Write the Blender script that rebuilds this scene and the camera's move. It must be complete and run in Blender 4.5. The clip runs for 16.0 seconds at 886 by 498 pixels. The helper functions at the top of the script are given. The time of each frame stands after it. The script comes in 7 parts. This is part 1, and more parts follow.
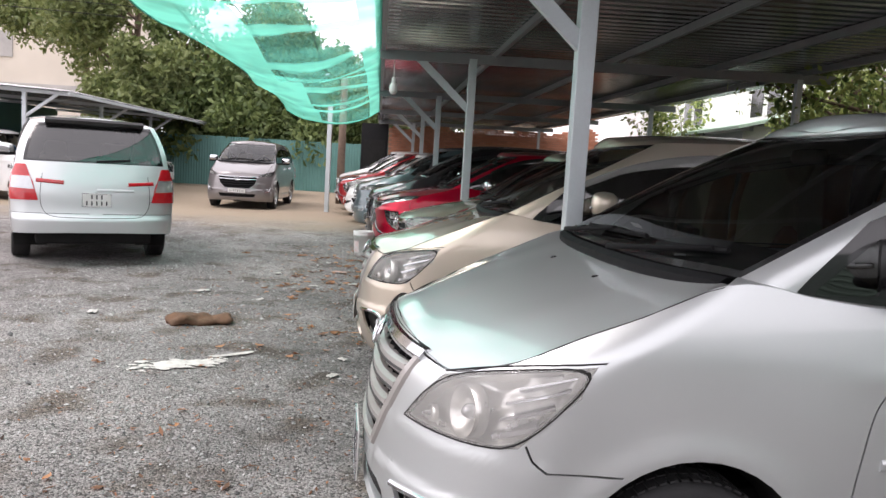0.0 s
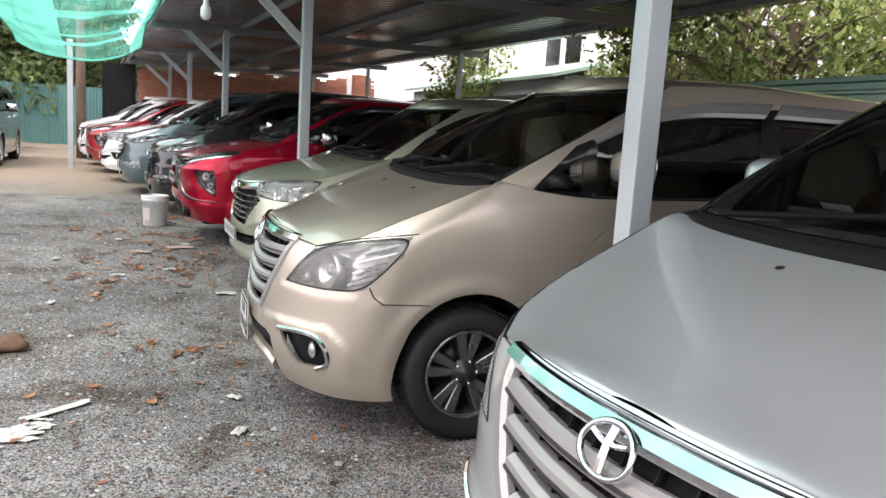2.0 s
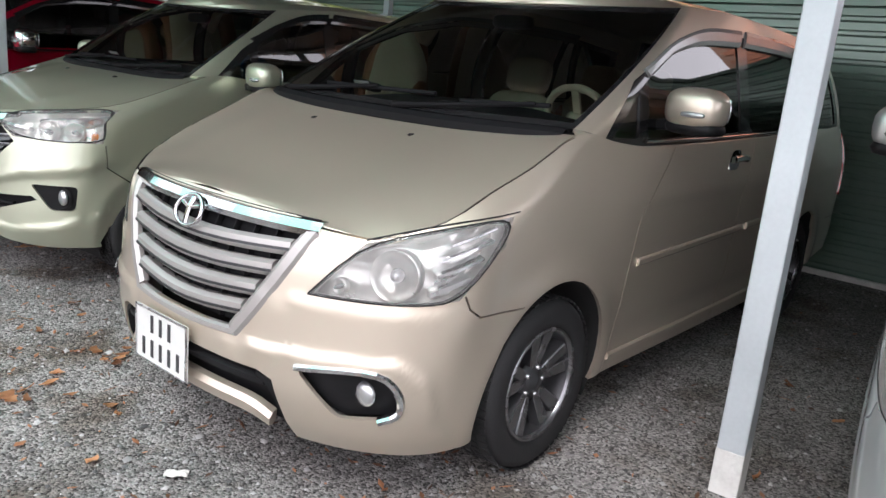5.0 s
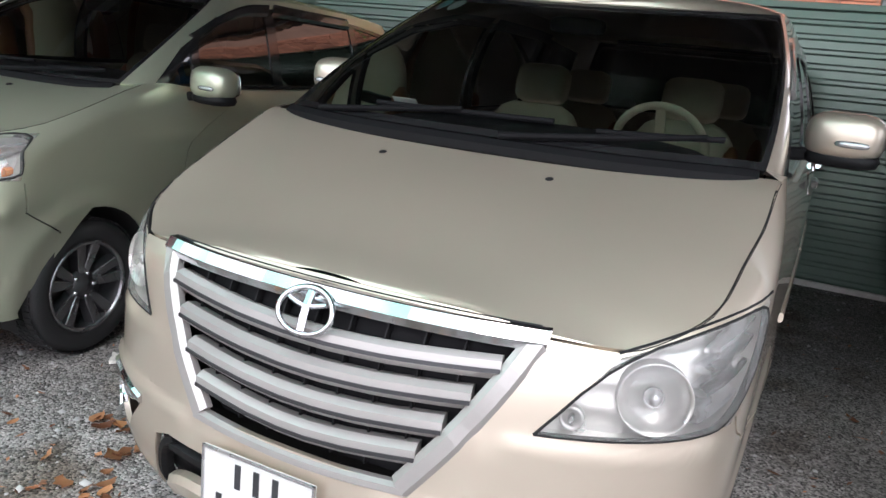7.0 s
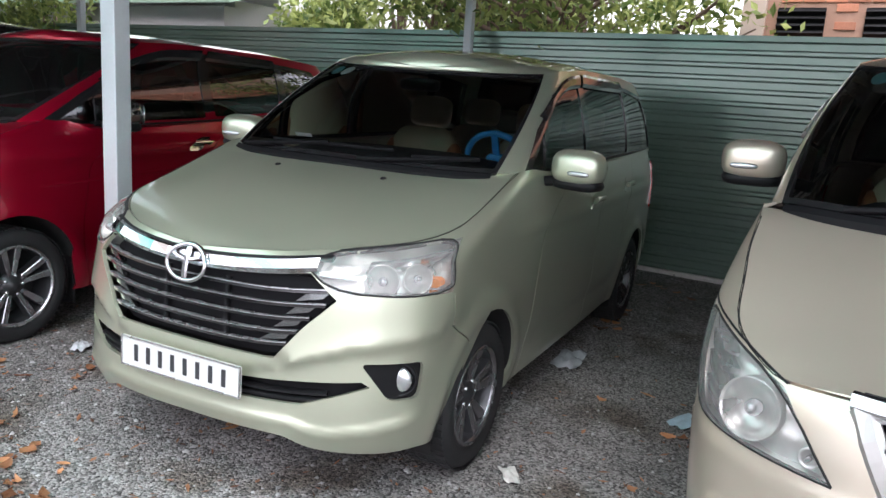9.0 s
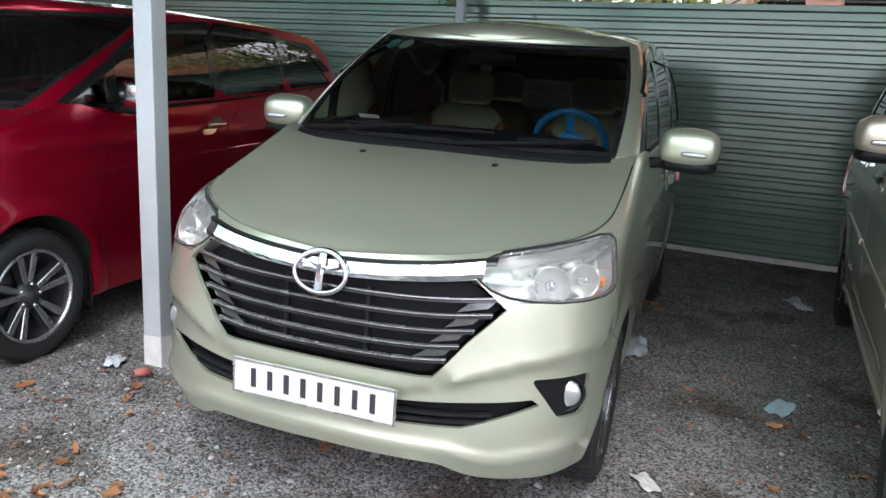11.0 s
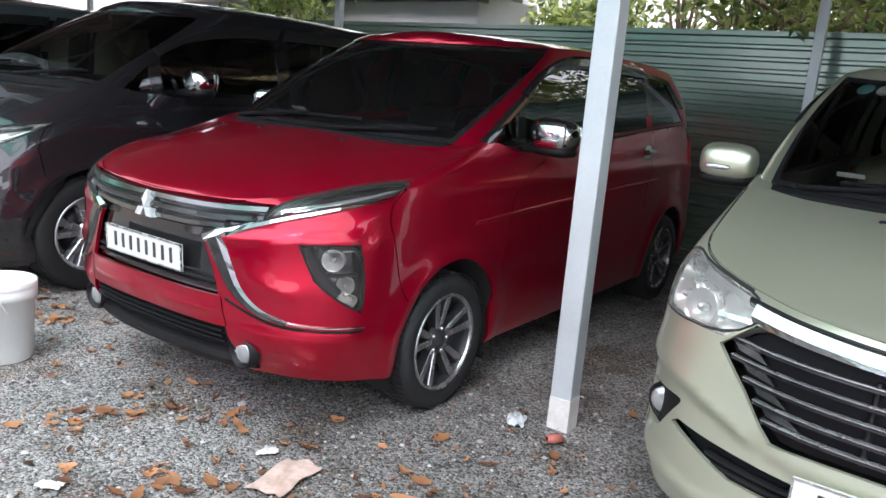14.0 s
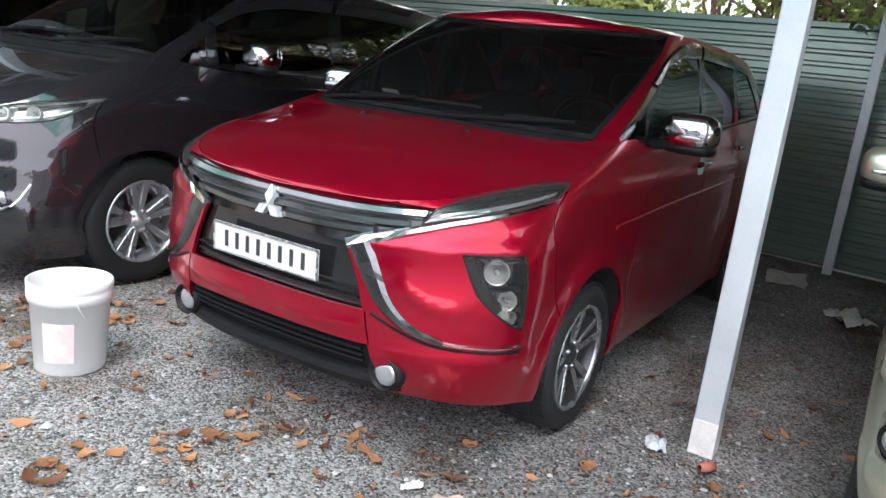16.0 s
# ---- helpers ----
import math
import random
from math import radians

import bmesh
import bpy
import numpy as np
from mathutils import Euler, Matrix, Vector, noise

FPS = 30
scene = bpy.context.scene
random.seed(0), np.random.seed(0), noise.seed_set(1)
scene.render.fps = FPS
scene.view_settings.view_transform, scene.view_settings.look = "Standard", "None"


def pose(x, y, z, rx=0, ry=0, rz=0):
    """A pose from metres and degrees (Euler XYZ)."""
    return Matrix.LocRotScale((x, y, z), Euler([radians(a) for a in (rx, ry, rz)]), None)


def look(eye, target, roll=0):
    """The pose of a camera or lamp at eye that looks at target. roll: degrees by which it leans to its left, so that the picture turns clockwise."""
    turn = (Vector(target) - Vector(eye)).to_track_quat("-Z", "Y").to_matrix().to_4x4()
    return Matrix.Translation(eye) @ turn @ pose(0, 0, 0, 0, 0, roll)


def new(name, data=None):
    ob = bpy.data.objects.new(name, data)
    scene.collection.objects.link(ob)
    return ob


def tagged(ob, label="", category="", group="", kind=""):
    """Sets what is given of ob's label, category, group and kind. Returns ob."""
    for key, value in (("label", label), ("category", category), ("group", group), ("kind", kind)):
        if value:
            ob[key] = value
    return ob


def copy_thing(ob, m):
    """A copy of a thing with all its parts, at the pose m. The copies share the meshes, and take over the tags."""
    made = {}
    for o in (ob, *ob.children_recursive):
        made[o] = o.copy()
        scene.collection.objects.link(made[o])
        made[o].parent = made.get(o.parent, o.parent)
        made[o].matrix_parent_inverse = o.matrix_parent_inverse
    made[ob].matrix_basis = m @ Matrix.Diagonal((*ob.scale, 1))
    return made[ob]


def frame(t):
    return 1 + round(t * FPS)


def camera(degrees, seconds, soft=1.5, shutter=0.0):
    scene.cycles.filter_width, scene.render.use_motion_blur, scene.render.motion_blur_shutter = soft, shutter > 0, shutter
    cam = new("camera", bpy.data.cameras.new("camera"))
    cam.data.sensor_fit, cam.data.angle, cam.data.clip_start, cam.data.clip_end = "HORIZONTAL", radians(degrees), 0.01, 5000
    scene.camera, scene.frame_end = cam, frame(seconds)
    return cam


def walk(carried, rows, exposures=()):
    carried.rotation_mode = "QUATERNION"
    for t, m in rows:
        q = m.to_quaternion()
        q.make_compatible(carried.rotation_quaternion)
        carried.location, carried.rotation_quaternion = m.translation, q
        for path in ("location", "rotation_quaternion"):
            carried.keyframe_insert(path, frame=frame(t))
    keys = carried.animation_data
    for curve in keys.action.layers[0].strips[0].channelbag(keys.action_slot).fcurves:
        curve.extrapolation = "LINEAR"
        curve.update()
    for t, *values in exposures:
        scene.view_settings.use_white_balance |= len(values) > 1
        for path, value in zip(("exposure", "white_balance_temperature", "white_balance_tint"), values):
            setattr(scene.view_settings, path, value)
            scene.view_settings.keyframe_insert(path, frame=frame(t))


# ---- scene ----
cam = camera(60.0, 16.0)
METRES, EYE, TILT, LEAN, TURN = 10.135, 1.5, 0.0, 0.0, 0.0
ROWS = [
    (0.0, 0.0, 0.0, 0.0, 0.37, -6.23, -3.42),
    (0.5, -0.0304, 0.0383, 0.0013, -3.35, -5.99, -3.61),
    (1.0, -0.0578, 0.0877, 0.0015, -6.61, -6.29, -3.66),
    (1.5, -0.0841, 0.1235, -0.0027, -12.81, -7.8, -3.77),
    (2.0, -0.1002, 0.1741, -0.0068, -18.85, -8.8, -3.59),
    (2.5, -0.1236, 0.2123, -0.0079, -24.61, -8.82, -3.85),
    (3.0, -0.1394, 0.2437, -0.009, -29.4, -10.34, -4.41),
    (3.5, -0.1474, 0.2918, -0.0077, -33.34, -11.8, -4.59),
    (4.0, -0.1672, 0.3189, -0.0081, -38.04, -13.09, -4.75),
    (6.5, -0.199, 0.4462, -0.01, -60.2, -13.63, -5.7),
    (7.0, -0.1908, 0.4858, -0.0085, -62.25, -13.62, -5.8),
    (7.5, -0.204, 0.519, -0.0028, -63.89, -12.66, -5.89),
    (8.0, -0.2064, 0.5649, -0.0061, -60.35, -12.05, -4.99),
    (8.5, -0.2133, 0.6075, -0.0031, -57.87, -11.41, -4.1),
    (9.0, -0.2327, 0.6347, -0.001, -58.84, -11.41, -3.73),
    (9.5, -0.2292, 0.6689, -0.0049, -60.32, -12.07, -3.21),
    (12.0, -0.254, 0.7256, -0.0027, -66.8, -13.09, -3.37),
    (12.5, -0.2575, 0.7352, -0.0038, -61.85, -13.65, -4.13),
    (13.0, -0.2488, 0.7666, -0.0096, -55.83, -14.64, -5.02),
    (13.5, -0.2481, 0.7965, -0.0071, -50.41, -14.62, -5.15),
    (14.0, -0.2609, 0.8274, -0.0022, -49.54, -12.47, -4.66),
    (14.5, -0.2621, 0.8576, -0.0066, -49.33, -12.23, -4.39),
    (15.0, -0.261, 0.8853, -0.0066, -48.98, -12.8, -4.66),
    (15.5, -0.2707, 0.8973, -0.0058, -51.41, -13.77, -5.96),
    (16.0, -0.2796, 0.907, -0.0057, -52.29, -13.89, -6.58),
]
walk(cam, [(t, pose(0, 0, EYE, TILT, LEAN, TURN) @ pose(METRES * x, METRES * y, METRES * z, 90 + pitch, roll, yaw)) for t, x, y, z, yaw, pitch, roll in ROWS],
     [(0.0, 0.9, 6650, 21), (2.0, 1.15, 6600, 21), (4.0, 1.38, 6500, 21), (7.0, 1.5, 6300, 21), (9.0, 1.65, 6200, 21), (13.0, 1.78, 6150, 21), (16.0, 1.82, 6200, 21)])

# ---- daylight: bright overcast sky ----
world = bpy.data.worlds.new("world")
scene.world = world
world.use_nodes = True
wn, wl = world.node_tree.nodes, world.node_tree.links
wn.clear()
sky = wn.new("ShaderNodeTexSky")
sky.sky_type = "NISHITA"
sky.sun_disc = False
sky.sun_elevation = radians(55)
sky.sun_rotation = radians(250)
sky.dust_density = 3.0
pale = wn.new("ShaderNodeHueSaturation")
pale.inputs["Saturation"].default_value = 0.18
pale.inputs["Value"].default_value = 1.0
bg = wn.new("ShaderNodeBackground")
bg.inputs["Strength"].default_value = 0.15
wout = wn.new("ShaderNodeOutputWorld")
wl.new(sky.outputs[0], pale.inputs["Color"])
cloud = wn.new("ShaderNodeMix")            # even white cloud over the blue
cloud.data_type = "RGBA"
cloud.inputs[0].default_value = 0.72
cloud.inputs[7].default_value = (7.6, 7.8, 8.0, 1)
wl.new(pale.outputs[0], cloud.inputs[6])
wl.new(cloud.outputs[2], bg.inputs["Color"])
wl.new(bg.outputs[0], wout.inputs["Surface"])
sun = new("sun", bpy.data.lights.new("sun", "SUN"))
sun.data.energy = 0.9
sun.data.angle = radians(25)
sun.data.color = (1.0, 0.97, 0.93)
sun.matrix_world = look((-20, -8, 30), (0, 0, 0))

# ---- materials ----
def mat(name, color, rough=0.6, metal=0.0, var=0.15, scale=6.0, bump=0.0, bump_scale=80.0, coat=0.0,
        color2=None, spec=0.5, fine=60.0, coords="Object", random_tint=0.0):
    """A procedural surface: base colour, large stains, fine grain, relief."""
    m = bpy.data.materials.new(name)
    m.use_nodes = True
    n, l = m.node_tree.nodes, m.node_tree.links
    b = n["Principled BSDF"]
    b.inputs["Roughness"].default_value = rough
    b.inputs["Metallic"].default_value = metal
    b.inputs["Specular IOR Level"].default_value = spec
    b.inputs["Coat Weight"].default_value = coat
    b.inputs["Coat Roughness"].default_value = 0.04
    tc = n.new("ShaderNodeTexCoord")
    big = n.new("ShaderNodeTexNoise")
    big.inputs["Scale"].default_value = scale
    big.inputs["Detail"].default_value = 5
    small = n.new("ShaderNodeTexNoise")
    small.inputs["Scale"].default_value = fine
    small.inputs["Detail"].default_value = 3
    for t in (big, small):
        l.new(tc.outputs[coords], t.inputs["Vector"])
    mixv = n.new("ShaderNodeMath")
    mixv.operation = "MULTIPLY_ADD"
    mixv.inputs[1].default_value = 0.35
    l.new(small.outputs[0], mixv.inputs[0])
    l.new(big.outputs[0], mixv.inputs[2])
    ramp = n.new("ShaderNodeMapRange")
    ramp.inputs[1].default_value, ramp.inputs[2].default_value = 0.42, 0.95
    l.new(mixv.outputs[0], ramp.inputs[0])
    mix = n.new("ShaderNodeMix")
    mix.data_type = "RGBA"
    c = Vector(color)
    d = Vector(color2) if color2 else c * (1 - var)
    e = c * (1 + var * 0.6) if not color2 else c
    mix.inputs[6].default_value = (*d, 1)
    mix.inputs[7].default_value = (*[min(x, 1) for x in e], 1)
    l.new(ramp.outputs[0], mix.inputs[0])
    last = mix.outputs[2]
    if random_tint:
        info = n.new("ShaderNodeObjectInfo")
        hsv = n.new("ShaderNodeHueSaturation")
        mr = n.new("ShaderNodeMapRange")
        mr.inputs[3].default_value, mr.inputs[4].default_value = 1 - random_tint, 1 + random_tint
        l.new(info.outputs["Random"], mr.inputs[0])
        l.new(mr.outputs[0], hsv.inputs["Value"])
        l.new(last, hsv.inputs["Color"])
        last = hsv.outputs[0]
    l.new(last, b.inputs["Base Color"])
    rr = n.new("ShaderNodeMapRange")
    rr.inputs[3].default_value, rr.inputs[4].default_value = max(rough - 0.08 - 0.1 * rough, 0.0) if rough > 0.12 else rough, min(rough * 1.15 + 0.03, 1)
    l.new(big.outputs[0], rr.inputs[0])
    l.new(rr.outputs[0], b.inputs["Roughness"])
    if bump:
        bt = n.new("ShaderNodeTexNoise")
        bt.inputs["Scale"].default_value = bump_scale
        bt.inputs["Detail"].default_value = 6
        l.new(tc.outputs[coords], bt.inputs["Vector"])
        bp = n.new("ShaderNodeBump")
        bp.inputs["Strength"].default_value = bump
        bp.inputs["Distance"].default_value = 0.02
        l.new(bt.outputs[0], bp.inputs["Height"])
        l.new(bp.outputs[0], b.inputs["Normal"])
    return m


def car_paint(name, color, flake=0.5, rough=0.32, dust=0.25, ior=1.7):
    """Metallic car paint under clear coat, with a thin film of dust."""
    m = mat(name, color, rough=rough, metal=flake, var=0.05, scale=1.5, coat=1.0, fine=900.0, spec=0.15)
    m.node_tree.nodes["Principled BSDF"].inputs["Coat IOR"].default_value = ior
    n, l = m.node_tree.nodes, m.node_tree.links
    b = n["Principled BSDF"]
    tc = n.new("ShaderNodeTexCoord")
    t = n.new("ShaderNodeTexNoise")
    t.inputs["Scale"].default_value, t.inputs["Detail"].default_value = 2.2, 8
    l.new(tc.outputs["Object"], t.inputs["Vector"])
    mr = n.new("ShaderNodeMapRange")
    mr.inputs[1].default_value, mr.inputs[2].default_value = 0.35, 0.75
    mr.inputs[3].default_value, mr.inputs[4].default_value = 0.012, 0.012 + 0.14 * dust
    l.new(t.outputs[0], mr.inputs[0])
    l.new(mr.outputs[0], b.inputs["Coat Roughness"])
    return m


def glass(name, tint, clear=0.6, rough=0.02, haze=0.0, ior=1.5):
    """Tinted car glass: part see-through, part mirror-like."""
    m = bpy.data.materials.new(name)
    m.use_nodes = True
    n, l = m.node_tree.nodes, m.node_tree.links
    n.remove(n["Principled BSDF"])
    tr = n.new("ShaderNodeBsdfTransparent")
    tr.inputs[0].default_value = (*[x * clear for x in tint], 1)
    gl = n.new("ShaderNodeBsdfGlossy")
    gl.inputs["Roughness"].default_value = rough
    fr = n.new("ShaderNodeFresnel")
    fr.inputs[0].default_value = ior
    mx = n.new("ShaderNodeMixShader")
    l.new(fr.outputs[0], mx.inputs[0])
    l.new(tr.outputs[0], mx.inputs[1])
    l.new(gl.outputs[0], mx.inputs[2])
    last = mx
    if haze:                               # aged, slightly milky plastic
        df = n.new("ShaderNodeBsdfDiffuse")
        df.inputs[0].default_value = (0.85, 0.85, 0.82, 1)
        hz = n.new("ShaderNodeMixShader")
        hz.inputs[0].default_value = haze
        l.new(mx.outputs[0], hz.inputs[1])
        l.new(df.outputs[0], hz.inputs[2])
        last = hz
    l.new(last.outputs[0], n["Material Output"].inputs[0])
    return m


def gravel_mat():
    m = mat("gravel_ground", (0.212, 0.203, 0.193), rough=0.9, var=0.55, scale=0.55, fine=7.0, coords="Object", spec=0.3)
    n, l = m.node_tree.nodes, m.node_tree.links
    b = n["Principled BSDF"]
    src = b.inputs["Base Color"].links[0].from_socket
    tc = n.new("ShaderNodeTexCoord")
    vo = n.new("ShaderNodeTexVoronoi")
    vo.inputs["Scale"].default_value = 105
    l.new(tc.outputs["Object"], vo.inputs["Vector"])
    sep = n.new("ShaderNodeSeparateColor")
    l.new(vo.outputs["Color"], sep.inputs[0])
    mr = n.new("ShaderNodeMapRange")
    mr.inputs[3].default_value, mr.inputs[4].default_value = 0.22, 1.95
    l.new(sep.outputs[0], mr.inputs[0])
    mul = n.new("ShaderNodeMix")
    mul.data_type, mul.blend_type = "RGBA", "MULTIPLY"
    mul.inputs[0].default_value = 1.0
    l.new(src, mul.inputs[6])
    l.new(mr.outputs[0], mul.inputs[7])
    damp = n.new("ShaderNodeTexNoise")     # trodden, darker earth showing between the stones
    damp.inputs["Scale"].default_value, damp.inputs["Detail"].default_value = 1.9, 9
    l.new(tc.outputs["Object"], damp.inputs["Vector"])
    dr = n.new("ShaderNodeMapRange")
    dr.inputs[1].default_value, dr.inputs[2].default_value = 0.52, 0.66
    l.new(damp.outputs[0], dr.inputs[0])
    dirt = n.new("ShaderNodeMix")
    dirt.data_type, dirt.blend_type = "RGBA", "MULTIPLY"
    dirt.inputs[7].default_value = (0.52, 0.46, 0.40, 1)
    l.new(dr.outputs[0], dirt.inputs[0])
    l.new(mul.outputs[2], dirt.inputs[6])
    mul = dirt
    # sandy earth patch at the far end of the yard
    sx = n.new("ShaderNodeSeparateXYZ")
    l.new(tc.outputs["Object"], sx.inputs[0])
    nz = n.new("ShaderNodeTexNoise")
    nz.inputs["Scale"].default_value = 0.6
    nz.inputs["Detail"].default_value = 6
    l.new(tc.outputs["Object"], nz.inputs["Vector"])
    add = n.new("ShaderNodeMath")
    add.operation = "MULTIPLY_ADD"
    add.inputs[1].default_value = 6.0
    l.new(nz.outputs[0], add.inputs[0])
    l.new(sx.outputs[1], add.inputs[2])
    far = n.new("ShaderNodeMapRange")
    far.inputs[1].default_value, far.inputs[2].default_value = 17.5, 21.5
    l.new(add.outputs[0], far.inputs[0])
    sand = n.new("ShaderNodeMix")
    sand.data_type = "RGBA"
    sand.inputs[7].default_value = (0.29, 0.235, 0.17, 1)
    l.new(far.outputs[0], sand.inputs[0])
    l.new(mul.outputs[2], sand.inputs[6])
    l.new(sand.outputs[2], b.inputs["Base Color"])
    bp = n.new("ShaderNodeBump")
    bp.inputs["Strength"].default_value, bp.inputs["Distance"].default_value = 0.7, 0.008
    l.new(vo.outputs["Distance"], bp.inputs["Height"])
    bp.invert = True
    l.new(bp.outputs[0], b.inputs["Normal"])
    return m


def net_mat():
    m = bpy.data.materials.new("shade_net")
    m.use_nodes = True
    n, l = m.node_tree.nodes, m.node_tree.links
    n.remove(n["Principled BSDF"])
    tc = n.new("ShaderNodeTexCoord")
    wv = n.new("ShaderNodeTexNoise")
    wv.inputs["Scale"].default_value = 1.3
    wv.inputs["Detail"].default_value = 5
    l.new(tc.outputs["Object"], wv.inputs["Vector"])
    mr = n.new("ShaderNodeMapRange")
    mr.inputs[1].default_value, mr.inputs[2].default_value = 0.4, 0.62
    mr.inputs[3].default_value, mr.inputs[4].default_value = 0.22, 0.48
    l.new(wv.outputs[0], mr.inputs[0])
    sp = n.new("ShaderNodeSeparateXYZ")    # single and doubled layers: thin fields between denser bands
    l.new(tc.outputs["Object"], sp.inputs[0])
    wob = n.new("ShaderNodeMath")
    wob.operation = "MULTIPLY_ADD"
    wob.inputs[1].default_value = 0.8
    l.new(wv.outputs[0], wob.inputs[0])
    l.new(sp.outputs[1], wob.inputs[2])
    saw = n.new("ShaderNodeMath")
    saw.operation = "PINGPONG"
    saw.inputs[1].default_value = 0.75
    l.new(wob.outputs[0], saw.inputs[0])
    band = n.new("ShaderNodeMapRange")
    band.inputs[1].default_value, band.inputs[2].default_value = 0.13, 0.24
    l.new(saw.outputs[0], band.inputs[0])
    ctr = n.new("ShaderNodeMath")
    ctr.operation = "COMPARE"
    ctr.inputs[1].default_value, ctr.inputs[2].default_value = -1.95, 0.55
    l.new(sp.outputs[0], ctr.inputs[0])
    thin = n.new("ShaderNodeMath")
    thin.operation = "MULTIPLY"
    l.new(band.outputs[0], thin.inputs[0])
    l.new(ctr.outputs[0], thin.inputs[1])
    dens = n.new("ShaderNodeMath")
    dens.operation = "MULTIPLY_ADD"
    dens.inputs[1].default_value = 0.42
    l.new(thin.outputs[0], dens.inputs[0])
    l.new(mr.outputs[0], dens.inputs[2])
    col = (0.10, 0.62, 0.45, 1)
    df, tl, tr = n.new("ShaderNodeBsdfDiffuse"), n.new("ShaderNodeBsdfTranslucent"), n.new("ShaderNodeBsdfTransparent")
    df.inputs[0].default_value = col
    tl.inputs[0].default_value = (0.22, 0.86, 0.66, 1)
    a, c = n.new("ShaderNodeMixShader"), n.new("ShaderNodeMixShader")
    a.inputs[0].default_value = 0.6
    l.new(df.outputs[0], a.inputs[1])
    l.new(tl.outputs[0], a.inputs[2])
    l.new(dens.outputs[0], c.inputs[0])
    l.new(a.outputs[0], c.inputs[1])
    l.new(tr.outputs[0], c.inputs[2])
    l.new(c.outputs[0], n["Material Output"].inputs[0])
    return m


def leaf_mat(name, c1, c2):
    m = bpy.data.materials.new(name)
    m.use_nodes = True
    n, l = m.node_tree.nodes, m.node_tree.links
    b = n["Principled BSDF"]
    b.inputs["Roughness"].default_value = 0.55
    geo = n.new("ShaderNodeNewGeometry")
    mix = n.new("ShaderNodeMix")
    mix.data_type = "RGBA"
    mix.inputs[6].default_value, mix.inputs[7].default_value = (*c1, 1), (*c2, 1)
    l.new(geo.outputs["Random Per Island"], mix.inputs[0])
    l.new(mix.outputs[2], b.inputs["Base Color"])
    tl = n.new("ShaderNodeBsdfTranslucent")
    l.new(mix.outputs[2], tl.inputs[0])
    ms = n.new("ShaderNodeMixShader")
    ms.inputs[0].default_value = 0.35
    l.new(b.outputs[0], ms.inputs[1])
    l.new(tl.outputs[0], ms.inputs[2])
    l.new(ms.outputs[0], n["Material Output"].inputs[0])
    return m


GRAVEL = gravel_mat()
GALV = mat("painted_steel", (0.50, 0.54, 0.56), rough=0.45, metal=0.3, var=0.12, scale=3, bump=0.05, bump_scale=40)
DULLST = mat("dull_steel", (0.27, 0.28, 0.29), rough=0.5, metal=0.4, var=0.2, scale=3)
ROOFM = mat("roof_sheet", (0.30, 0.305, 0.31), rough=0.24, metal=0.75, var=0.25, scale=1.2)
FENCEM = mat("green_fence_sheet", (0.195, 0.27, 0.225), rough=0.2, metal=0.25, var=0.10, scale=0.8, fine=12, spec=0.5)
NET = net_mat()
WHITEWALL = mat("white_plaster", (0.78, 0.77, 0.75), rough=0.85, var=0.08, scale=0.8, bump=0.1)
GREYWALL = mat("grey_plaster", (0.42, 0.41, 0.40), rough=0.85, var=0.2, scale=0.9, bump=0.15)
BRICKM = mat("red_brick", (0.52, 0.22, 0.13), rough=0.85, var=0.3, scale=4, bump=0.2, bump_scale=60, random_tint=0.35)
MORTAR = mat("mortar", (0.40, 0.24, 0.17), rough=0.95, var=0.2, scale=5)
BARK = mat("bark", (0.16, 0.11, 0.08), rough=0.95, var=0.4, scale=4, bump=0.5, bump_scale=25)
LEAF = leaf_mat("leaves", (0.06, 0.12, 0.025), (0.42, 0.48, 0.15))
LEAFD = leaf_mat("leaves_dark", (0.06, 0.10, 0.03), (0.22, 0.28, 0.10))
LEAFO = leaf_mat("leaves_olive", (0.10, 0.14, 0.045), (0.27, 0.31, 0.12))
# also colours the far-end block wall, where the black stands in for shade
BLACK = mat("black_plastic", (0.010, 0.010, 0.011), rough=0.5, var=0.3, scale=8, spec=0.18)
DARKGAP = mat("dark_gap", (0.006, 0.006, 0.006), rough=0.9, var=0.1)
RUBBER = mat("tyre_rubber", (0.014, 0.014, 0.015), rough=0.7, var=0.35, scale=7, bump=0.1, bump_scale=120)
CHROME = mat("chrome", (0.66, 0.67, 0.69), rough=0.07, metal=1.0, var=0.04, scale=5)
SATIN = mat("satin_silver", (0.55, 0.55, 0.56), rough=0.28, metal=0.85, var=0.06, scale=5)
WHITEP = mat("white_plastic", (0.78, 0.78, 0.76), rough=0.4, var=0.06, scale=5)


# ---- building helpers ----
def mesh_ob(name, bm, material, parent=None, smooth=False, recalc=True):
    if recalc:
        bmesh.ops.recalc_face_normals(bm, faces=bm.faces)
    me = bpy.data.meshes.new(name)
    bm.to_mesh(me)
    bm.free()
    if smooth:
        me.shade_smooth()
    for m in (material if isinstance(material, (list, tuple)) else [material]):
        me.materials.append(m)
    ob = new(name, me)
    if parent:
        ob.parent = parent
    return ob


def part(name, bm, material, parent, label="", smooth=False, recalc=True):
    ob = mesh_ob(name, bm, material, parent, smooth, recalc)
    if label:
        ob["label"] = label
    return ob


